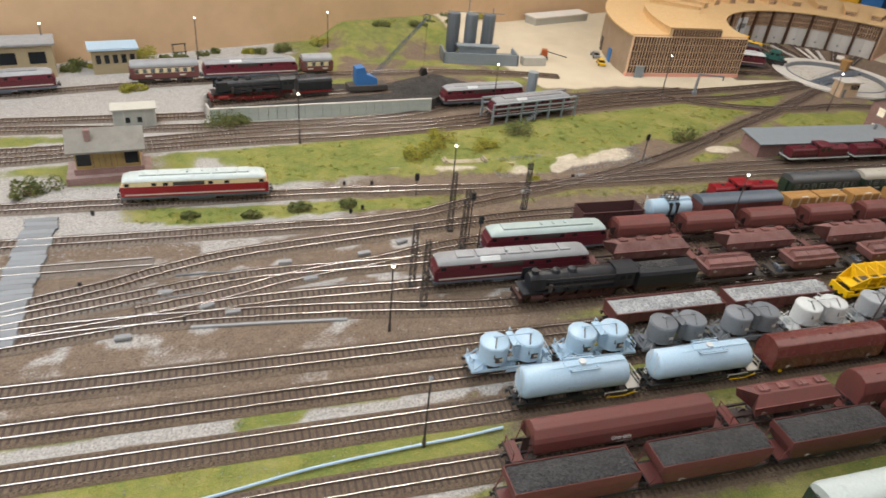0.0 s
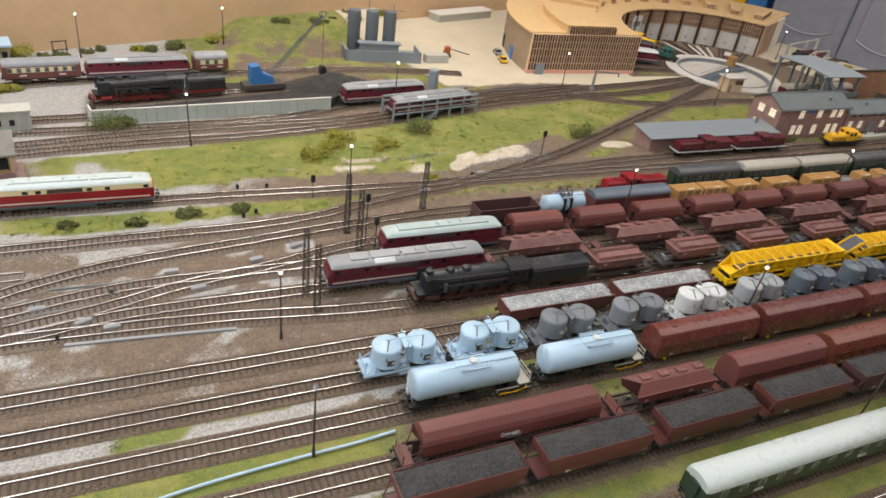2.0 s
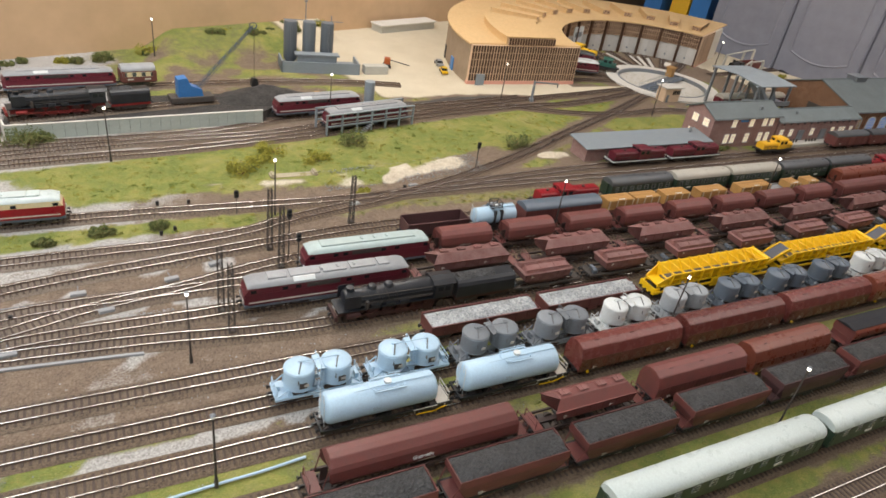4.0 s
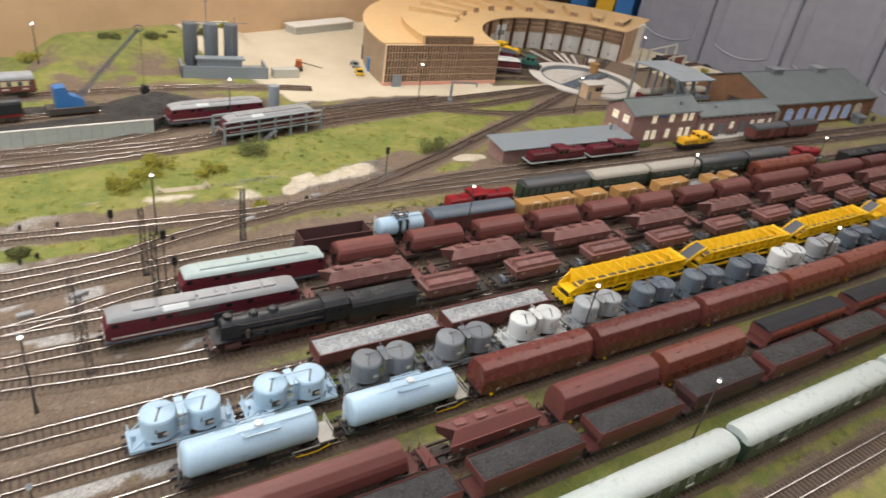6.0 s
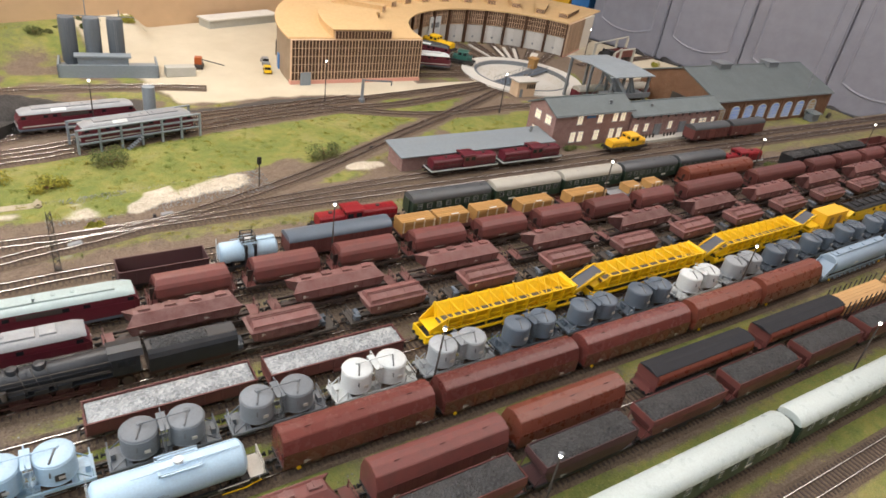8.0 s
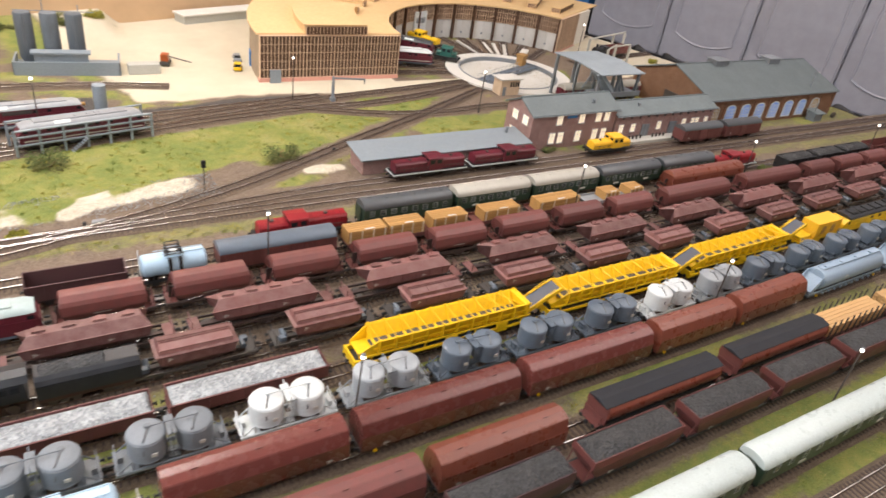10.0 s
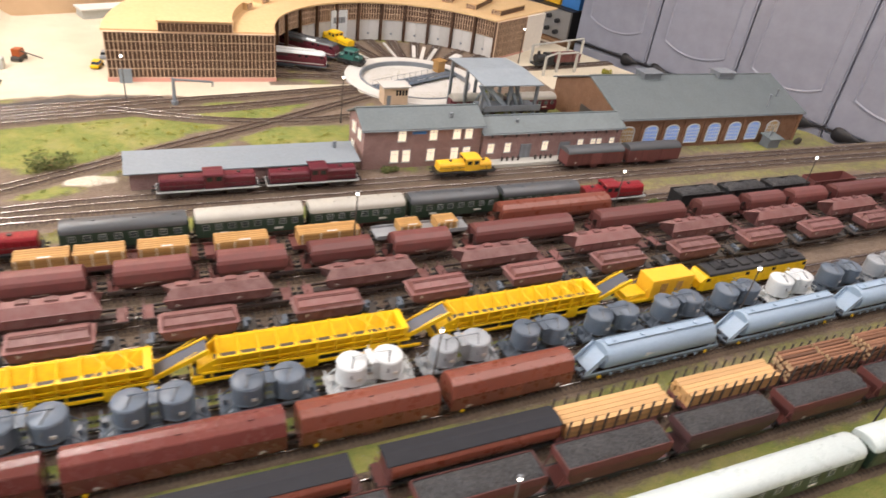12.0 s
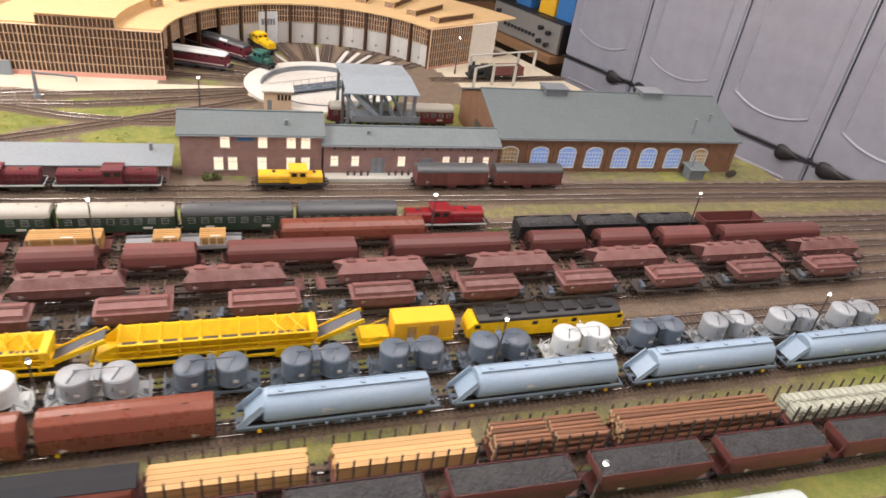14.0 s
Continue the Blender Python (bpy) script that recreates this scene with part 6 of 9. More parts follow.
def office_wagon():
    L = 0.125
    ob = thing("container_wagon", "yellow flat wagon carrying an orange-yellow ribbed container", "wagon", "yellow ballast cleaning train")
    underframe(ob, L, M_YELLOW, "bogie", key="y")
    bm = bmesh.new()
    box(bm, -L / 2 + 0.004, L / 2 - 0.003, -0.0155, 0.0155, 0.0125, 0.0152)
    prism(bm, [(-0.012, 0), (0.012, 0), (0.012, 0.006), (-0.012, 0.006)], -L / 2 + 0.006, -0.022, m=Matrix.Translation((0, 0, 0.0165)))
    tube(bm, (-L / 2 + 0.008, -0.013, 0.016), (-0.022, -0.013, 0.03), 0.0007, 5)
    tube(bm, (-L / 2 + 0.008, 0.013, 0.016), (-0.022, 0.013, 0.03), 0.0007, 5)
    part("deck", soften(bm, 0.0003, 1), M_YELLOW, ob)
    bm = bmesh.new()
    box(bm, -0.018, L / 2 - 0.005, -0.0152, 0.0152, 0.0154, 0.043)
    c = part("container", soften(bm, 0.0005, 2), M_ORANGE, ob)
    def rib(bm):
        box(bm, 0, 0.0026, -0.0157, -0.0151, 0.017, 0.0415)
    for k in range(14):
        for rz in (0, 180):
            cpart("container_rib", "rib", rib, M_ORANGE, c, pose(-0.0165 + k * 0.0054 + (0.0026 if rz else 0), 0, 0, 0, 0, rz))

    def vent(bm):
        for k in range(6):
            box(bm, -0.0055, 0.0055, -0.0163, -0.0153, 0.022 + k * 0.0026, 0.0236 + k * 0.0026)
    for x in (0.004, 0.032):
        cpart("louvre", "louvre", vent, M_TAN, c, pose(x, 0, 0), "brownish ventilation louvre")
    return ob


def yellow_loco():
    L = 0.232
    ob = thing("electric_locomotive", "yellow six-axle locomotive with a black equipment roof", "locomotive", "yellow ballast cleaning train")
    a = L / 2 - 0.005
    bm = bmesh.new()
    loft(bm, [[(x, y, z) for y, z in ((-w, 0.0095), (w, 0.0095), (w, 0.0245), (-w, 0.0245))] for x, w in ((-a, 0.013), (-a + 0.006, 0.0162), (a - 0.006, 0.0162), (a, 0.013))])
    part("body", soften(bm, 0.0007, 2), M_YELLOW, ob)
    bm = bmesh.new()
    loft(bm, [[(x, y, z) for y, z in ((-w, 0.0244), (w, 0.0244), (w * 0.97, t), (-w * 0.97, t))] for x, w, t in ((-a + 0.001, 0.0138, 0.0247), (-a + 0.007, 0.016, 0.0335), (a - 0.007, 0.016, 0.0335), (a - 0.001, 0.0138, 0.0247))])
    part("upper_body", soften(bm, 0.0006, 2), M_YELLOW, ob)
    bm = bmesh.new()
    prism(bm, [(-0.0158, 0.0332), (-0.0145, 0.037), (-0.006, 0.0395), (0.006, 0.0395), (0.0145, 0.037), (0.0158, 0.0332)], -a + 0.012, a - 0.01)
    for k in range(7):
        box(bm, -a * 0.75 + k * 0.026, -a * 0.75 + k * 0.026 + 0.017, -0.009, 0.009, 0.0385, 0.042)
    part("roof", soften(bm, 0.0005, 1), M_BLACK, ob, "black roof with equipment boxes")
    bm = bmesh.new()
    for x in (-a * 0.6, a * 0.6):
        for s in (-1, 1):
            tube(bm, (x - 0.016, s * 0.007, 0.043), (x + 0.012, s * 0.006, 0.0455), 0.0006, 5)
            tube(bm, (x + 0.012, s * 0.006, 0.0455), (x - 0.01, s * 0.005, 0.0475), 0.0006, 5)
        tube(bm, (x - 0.01, -0.011, 0.0478), (x - 0.01, 0.011, 0.0478), 0.0007, 5)
    part("pantograph", fix(bm), M_BLACK, ob)
    window_strip(ob, [-a * 0.9, -a * 0.2, a * 0.05, a * 0.3, a * 0.9], -0.0162, 0.0262, 0.0315, 0.0036, "yw")

    def pane(bm):
        box(bm, -0.0003, 0.0003, -0.0058, 0.0058, 0, 0.0065)
    for s in (-1, 1):
        for y in (-0.0068, 0.0068):
            cpart("y_pane", "cab_window", pane, M_GLASS, ob, pose(s * (a - 0.0032), y, 0.0258, 0, -s * 34, 0), "dark cab windscreen")
    for x in (-a * 0.6, a * 0.6):
        bogie(ob, x, 0.0205, True)
    ends(ob, L)
    return ob


# ---- trains on the yard tracks ----
for k in range(5):
    c = coach(0.303, M_CREAMROOF, M_GREEN, "green express coach with a plain ivory roof", "ivory roofed coaches", 11, 0)
    lay(c, 0.637 + 0.3105 * k, T1)
for k in range(15):
    c = coal_wagon(0.1465, M_PURPLE if k in (4, 9) else M_BROWN, k)
    lay(c, 0.273 + 0.148 * k, T2)
g = round_hopper(0.25, M_BROWN, "long red-brown grain hopper wagon with white lettering", "hopper train", 0.022, 0.047)
lay(g, 0.352, T3)


def words(text, size, material, parent, m, label):
    cu = bpy.data.curves.new("word", "FONT")
    cu.body, cu.size, cu.align_x, cu.extrude, cu.offset = text, size, "CENTER", 0.0003, 0.00018
    tmp = bpy.data.objects.new("word", cu)
    scene.collection.objects.link(tmp)
    dg = bpy.context.evaluated_depsgraph_get()
    me = bpy.data.meshes.new_from_object(tmp.evaluated_get(dg))
    bpy.data.objects.remove(tmp)
    me.materials.clear()
    me.materials.append(material)
    ob = new("lettering", me)
    ob.parent, ob.matrix_basis = parent, m
    ob["label"] = label
    return ob


words("Getreide", 0.0062, M_WHITE, g, pose(-0.008, -0.01725, 0.0272, 78, 0, 0), "white word on the wagon side")
lay(hatch_hopper(0.165, M_BROWN, 1), 0.558, T3)
lay(sliding_box(0.158, M_BROWN), 0.722, T3)
lay(sliding_box(0.16, M_ORANGEBROWN), 0.886, T3)
for x in (1.108, 1.327):
    lay(swing_roof(0.205), x, T3)
for x in (1.497, 1.661):
    lay(stake_wagon(0.155, "boards"), x, T3)
lay(stake_wagon(0.14, "logs"), 1.812, T3)
lay(stake_wagon(0.215, "logs"), 1.992, T3)
for x in (2.2, 2.4):
    lay(stake_wagon(0.19, "sacks"), x, T3)
for x in (0.339, 0.500):
    lay(tank_wagon(0.158, M_LIGHTBLUE, "pale blue bogie tank wagon with top walkway"), x, T4)
for x0, x1, m_ in ((0.583, 0.757, M_BROWN_GLOSS), (0.76, 0.958, M_BROWN_GLOSS), (0.962, 1.161, M_BROWN_GLOSS), (1.164, 1.319, M_ORANGEBROWN), (1.323, 1.487, M_ORANGEBROWN)):
    lay(sliding_box(x1 - x0, m_), (x0 + x1) / 2, T4)
for k in range(4):
    lay(silo_wagon(0.222), 1.608 + 0.2275 * k, T4)
LB, CE, DC, WH, AL = M_LIGHTBLUE, M_CEMENT, M_DARKCEMENT, M_WHITE, M_ALU
SILO_NAMES = {LB: "pale blue twin-silo cement wagon", CE: "grey dusty twin-silo cement wagon", DC: "dark slate twin-silo cement wagon", WH: "white twin-silo cement wagon", AL: "light grey dusty twin-silo cement wagon"}
SILO_ORDER = [LB, LB, CE, CE, WH, AL, DC, DC, DC, WH, AL, DC, DC, DC, DC, WH, DC, AL, AL, AL]
first = {}
for k, m_ in enumerate(SILO_ORDER):
    x = 0.281 + 0.1088 * k
    if m_ not in first:
        first[m_] = lay(twin_silo(m_, SILO_NAMES[m_]), x, T5)
    else:
        lay(copy_thing(first[m_], Matrix()), x, T5)

# the yellow train under way
Y0 = 0.80
mfs = conveyor_wagon()
lay(mfs, Y0 + 0.135, T6)
for k in (1, 2):
    lay(copy_thing(mfs, Matrix()), Y0 + 0.135 + 0.2735 * k, T6)
lay(office_wagon(), Y0 + 0.90, T6)
lay(yellow_loco(), Y0 + 1.088, T6)
for k in range(2):
    lay(ballast_wagon(0.172, k), Y0 - 0.105 - 0.176 * k, T6)

lay(steam_loco("black weathered steam locomotive with tender and red wheels", paint("dark_red_wheel", (0.055, 0.016, 0.015), 0.5, 0.4)), 0.468, T7)
sh = short_hopper(M_RUST, M_RUST, 1)
lay(sh, 0.655, T7)
for k in range(1, 13):
    lay(copy_thing(sh, Matrix()), 0.655 + 0.1468 * k, T7)
lay(big_diesel(0.236, M_WINE, M_GREYROOF, "wine red six-axle diesel locomotive with dusty grey roof", M_STRIPE), 0.347, T8)
hh = hatch_hopper(0.183, M_RUST, 1)
lay(hh, 0.557, T8)
for k in range(1, 11):
    lay(copy_thing(hh, Matrix()), 0.557 + 0.1888 * k, T8)
lay(big_diesel(0.2, M_WINE, M_PALEROOF, "wine red diesel locomotive with pale green-grey roof", None, None, False), 0.423, T9)
rh = round_hopper(0.116, M_BROWN)
lay(rh, 0.58, T9)
for k in range(1, 8):
    lay(copy_thing(rh, Matrix()), 0.58 + 0.1182 * k, T9)
for x, L in ((1.577, 0.2), (1.804, 0.205), (2.372, 0.225)):
    lay(round_hopper(L, M_BROWN, "long dark red-brown rounded hopper wagon"), x, T9)
for x in (1.973, 2.088, 2.201):
    lay(copy_thing(rh, Matrix()), x, T9)


def gondola(L, paint_, full, seed):
    ob = thing("open_wagon", "dark brown open wagon heaped with coal" if full else "dark brown open wagon, empty", "wagon", "open wagons")
    underframe(ob, L, M_BLACK, "axles")
    bm = bmesh.new()
    open_body(bm, L - 0.01, 0.0165, 0.0122, 0.034, 0.001, ribs=6)
    part("body", soften(bm, 0.0003, 1), paint_, ob)
    if full:
        bm = bmesh.new()
        lumpy(bm, -L / 2 + 0.0068, L / 2 - 0.0068, -0.0152, 0.0152, 0.031, 0.009, 36, 10, seed, 2)
        part("coal_load", fix(bm), M_COAL, ob, "black coal in two heaps", True)
    return ob


lay(gondola(0.118, M_PURPLE, False, 1), 0.558, T10)
lay(tank_wagon(0.092, M_LIGHTBLUE, "small pale blue two-axle tank wagon with black cage", True), 0.667, T10)
lay(covered_wagon(0.168, M_BROWN, M_DARKCEMENT, "brown covered wagon with a rounded slate roof"), 0.8, T10)
lay(crate_wagon(0.135, [(-0.033, 0.06, 0.02), (0.031, 0.058, 0.02)]), 0.962, T10)
lay(crate_wagon(0.09, [(0, 0.062, 0.02)]), 1.068, T10)
lay(crate_wagon(0.105, [(0, 0.07, 0.018)]), 1.166, T10)
lay(crate_wagon(0.115, [(0, 0.088, 0.018)]), 1.286, T10)
lay(crate_wagon(0.16, [(-0.022, 0.034, 0.014), (0.038, 0.034, 0.014)], M_GREYROOF), 1.432, T10)
lay(round_hopper(0.24, M_ORANGEBROWN, "long orange-brown rounded hopper wagon", "hopper train", 0.014), 1.668, T10)
for k in range(3):
    lay(gondola(0.111, M_BLACK, True, k), 1.979 + 0.1135 * k, T10)
lay(gondola(0.13, M_BROWN, False, 9), 2.333, T10)
lay(hood_diesel(0.152, M_RED, "bright red bonnet diesel locomotive", -0.01, stripe=False), 0.855, T11)
for x0, x1, roof, lab in ((0.943, 1.104, M_DARKROOF, "dark green coach with dark blue-grey roof"), (1.108, 1.263, M_LIGHTROOF, "green coach with a light grey roof"), (1.266, 1.421, M_LIGHTROOF, "green coach with a light grey roof"), (1.424, 1.584, M_DARKROOF, "dark green coach with dark blue-grey roof"), (1.587, 1.743, M_DARKROOF, "dark green coach with dark blue-grey roof")):
    lay(coach(x1 - x0, roof, M_GREEN, lab, "green passenger train", 8), (x0 + x1) / 2, T11)
lay(hood_diesel(0.148, M_RED, "bright red bonnet diesel locomotive with white edge stripe", -0.008), 1.82, T11)
v = hood_diesel(0.163, M_WINE, "wine red bonnet diesel locomotive with white stripe", 0.008)
lay(v, 1.143, T13)
lay(copy_thing(v, Matrix()), 1.309, T13)
lay(hood_diesel(0.125, M_ORANGE, "yellow shunting locomotive on the main siding", 0.012, 0.029, 0.028, False), 1.588, T13)
for x in (1.869, 2.015):
    lay(covered_wagon(0.14, M_BROWN, M_DARKROOF, "brown covered goods wagon with dark roof"), x, T13)
lay(big_diesel(0.222, M_CRIMSON, M_CREAMROOF, "red and cream six-axle diesel locomotive", M_STRIPE, M_CREAM, False), -0.066, lambda x: 0.962)

# ---- room ----
FLOOR_Z = -0.95
M_WALL = paint("tan_wall_paint", (0.58, 0.4, 0.24), 0.75, 0.06, (0.54, 0.37, 0.22), vary=0.01, scale=1.5, relief=0.03)
M_ROOM = paint("plain_room_wall", (0.78, 0.75, 0.7), 0.8, 0.1, (0.7, 0.67, 0.62), vary=0.01, scale=3)
M_FLOOR = paint("dark_room_floor", (0.2, 0.15, 0.11), 0.5, 0.3, (0.12, 0.09, 0.07), scale=6)
M_CUPBOARD = paint("grey_white_cupboard", (0.34, 0.355, 0.42), 0.3, 0.1, (0.31, 0.325, 0.39), vary=0.05, scale=2.0, relief=0.0)
M_STRAP = paint("black_plastic", (0.02, 0.02, 0.022), 0.5, 0.2)
M_WOOD = paint("shelf_wood", (0.35, 0.2, 0.1), 0.5, 0.3, (0.2, 0.11, 0.05), scale=12)
M_PLY = paint("bare_plywood", (0.68, 0.48, 0.25), 0.6, 0.2, (0.6, 0.38, 0.17), vary=0.03, scale=14)
M_CARD = paint("pale_card", (0.72, 0.68, 0.6), 0.7, 0.15, (0.55, 0.5, 0.42), vary=0.03, scale=20)
M_ROOFGREY = paint("grey_felt_roof", (0.15, 0.185, 0.195), 0.5, 0.45, (0.1, 0.12, 0.125), scale=22)
M_LATTICE = paint("brown_window_film", (0.08, 0.038, 0.02), 0.35, 0.3, (0.13, 0.065, 0.03), scale=60)
M_MUNTIN = paint("tan_glazing_bar", (0.62, 0.45, 0.31), 0.6, 0.2, (0.35, 0.22, 0.13))
M_PINK = paint("pink_plinth", (0.66, 0.34, 0.27), 0.7, 0.2, (0.5, 0.28, 0.2))
M_DOORWHITE = paint("pale_grey_door", (0.55, 0.55, 0.53), 0.6, 0.4, (0.36, 0.35, 0.33), scale=40)
M_CONCRETE = paint("white_concrete", (0.68, 0.67, 0.63), 0.7, 0.3, (0.5, 0.47, 0.42), scale=30)
M_GREYCARD = paint("blue_grey_plastic", (0.27, 0.32, 0.36), 0.5, 0.3, (0.2, 0.22, 0.24), scale=30)
M_BLUE = paint("bright_blue_paint", (0.045, 0.2, 0.52), 0.4, 0.15, (0.05, 0.1, 0.25))
M_TIN = paint("grey_tin", (0.22, 0.25, 0.28), 0.45, 0.3)
M_STONE = paint("pale_panel", (0.55, 0.55, 0.5), 0.7, 0.4, (0.38, 0.37, 0.32), scale=50)
M_CROSSING = paint("worn_blue_grey_board", (0.25, 0.28, 0.31), 0.5, 0.5, (0.2, 0.19, 0.18), vary=0.12, scale=50)
M_COALYARD = heap("coal_dust_ground", (0.014, 0.0135, 0.013), (0.075, 0.07, 0.066), 700)
M_GREENLOCO = paint("bottle_green", (0.02, 0.12, 0.1), 0.4, 0.2)
# Cream panes brightened by a faint added emission, with no lamp behind.
G_WARM = glowing("warm_lit_window", (0.9, 0.76, 0.56), 0.5)
G_BLUE = glowing("cold_lit_window", (0.16, 0.27, 0.55), 0.32)
G_BULB = glowing("lamp_bulb", (1.0, 0.93, 0.8), 7.0)


def brick_material(name, a, b_, mortar):
    m, nt, b = nodes_of(name)
    v = tex_coord(nt)
    sep = nt.nodes.new("ShaderNodeSeparateXYZ")
    comb = nt.nodes.new("ShaderNodeCombineXYZ")
    add = nt.nodes.new("ShaderNodeMath")
    nt.links.new(v, sep.inputs[0])
    nt.links.new(sep.outputs[0], add.inputs[0])
    nt.links.new(sep.outputs[1], add.inputs[1])
    nt.links.new(add.outputs[0], comb.inputs[0])
    nt.links.new(sep.outputs[2], comb.inputs[1])
    br = nt.nodes.new("ShaderNodeTexBrick")
    br.inputs["Scale"].default_value = 1.0
    br.inputs["Brick Width"].default_value, br.inputs["Row Height"].default_value, br.inputs["Mortar Size"].default_value = 0.0029, 0.0011, 0.00014
    for s, c in (("Color1", a), ("Color2", b_), ("Mortar", mortar)):
        br.inputs[s].default_value = (*c, 1)
    nt.links.new(comb.outputs[0], br.inputs["Vector"])
    n = noise_node(nt, v, 70, 5, 0.7)
    col = mix(nt, ramp(nt, n, [(0.4, (0, 0, 0)), (0.75, (0.6, 0.6, 0.6))]), br.outputs["Color"], tuple(c * 0.55 for c in a))
    nt.links.new(col, b.inputs["Base Color"])
    b.inputs["Roughness"].default_value = 0.8
    bump(nt, b, br.outputs["Fac"], 0.3, 0.0003)
    return m


M_BRICK = brick_material("violet_brown_brick", (0.33, 0.185, 0.17), (0.27, 0.15, 0.14), (0.38, 0.29, 0.27))
M_BRICK2 = brick_material("orange_brown_brick", (0.23, 0.11, 0.058), (0.17, 0.08, 0.042), (0.28, 0.18, 0.12))


def solid(bm, plan, z0, z1):
    lo = [bm.verts.new((x, y, z0)) for x, y in plan]
    hi = [bm.verts.new((x, y, z1)) for x, y in plan]
    n = len(plan)
    bm.faces.new(lo[::-1]), bm.faces.new(hi)
    for i in range(n):
        bm.faces.new((lo[i], lo[(i + 1) % n], hi[(i + 1) % n], hi[i]))


def wall_box(name, p, u, length, thick, z0, z1, material, label, cat="wall"):
    n = Vector((-u.y, u.x, 0))
    bm = bmesh.new()
    solid(bm, [(v.x, v.y) for v in (p, p + u * length, p + u * length + n * thick, p + n * thick)], z0, z1)
    return tagged(part(name, fix(bm), material), label, cat, kind="structure")


X_ = Vector((1, 0, 0))
wall_box("wall_north", WALL_P - WALL_U * 2.6, WALL_U, 4.28, 0.06, FLOOR_Z, 1.65, M_WALL, "plain tan painted wall behind the layout")
# Far wall coloured dark so the space behind the shelf looks unlit.
wall_box("wall_far", Vector((1.0, 3.25, 0)), X_, 2.9, 0.06, FLOOR_Z, 1.65, paint("dim_brown_wall", (0.12, 0.08, 0.05), 0.8, 0.3, scale=4), "brown wall behind the shelf, darkened for the unlit space")
# Unseen walls and ceiling close the room; pale so lamp light bounces.
wall_box("wall_south", Vector((-2.6, -1.5, 0)), X_, 6.6, 0.06, FLOOR_Z, 1.65, M_ROOM, "unseen pale wall closing the room")
wall_box("wall_west", Vector((-2.55, -1.5, 0)), Vector((0, 1, 0)), 3.4, 0.06, FLOOR_Z, 1.65, M_ROOM, "unseen pale wall closing the room")
wall_box("wall_east", Vector((4.0, -1.5, 0)), Vector((0, 1, 0)), 4.9, 0.06, FLOOR_Z, 1.65, M_ROOM, "unseen pale wall closing the room")
for nm, z0, z1, m_, lab in (("floor", FLOOR_Z - 0.05, FLOOR_Z, M_FLOOR, "dark brown room floor"), ("ceiling", 1.65, 1.7, M_ROOM, "unseen pale ceiling closing the room")):
    bm = bmesh.new()
    box(bm, -2.7, 4.1, -1.6, 3.4, z0, z1)
    tagged(part(nm, fix(bm), m_), lab, nm, kind="structure")

# baseboard edge
bm = bmesh.new()
solid(bm, [(-0.82, 0.085), (3.02, 0.085), (3.02, 1.03), (2.64, 1.03), (2.62, 1.09), (2.47, 1.36), (2.29, 1.95), (2.05, 2.5), (-0.82, 1.47)], -0.02, -0.006)
tagged(part("baseboard", fix(bm), M_PLY), "plywood baseboard that carries the layout", "table", kind="structure")
bm = bmesh.new()
box(bm, -0.83, 3.03, 0.06, 0.084, -0.09, 0.004)
tagged(part("trim_front", soften(bm, 0.002, 2), M_WOOD), "wooden front rail of the layout", "trim", kind="structure")
for x, y in ((-0.7, 0.2), (2.9, 0.2), (1.1, 0.2), (-0.7, 1.35), (2.2, 1.8), (1.1, 1.9), (2.9, 0.95)):
    bm = bmesh.new()
    box(bm, x - 0.03, x + 0.03, y - 0.03, y + 0.03, FLOOR_Z, -0.02)
    tagged(part("table_leg", fix(bm), M_WOOD), "square wooden leg under the baseboard", "table leg", kind="structure")

# cupboards
CUP_P, CUP_U = Vector((3.047, 1.353, 0)), Vector((-0.3535, 0.9354, 0))
CUP_N = Vector((0.9354, 0.3535, 0))
cup_m = Matrix(((CUP_U.x, CUP_N.x, 0, CUP_P.x), (CUP_U.y, CUP_N.y, 0, CUP_P.y), (0, 0, 1, 0), (0, 0, 0, 1)))


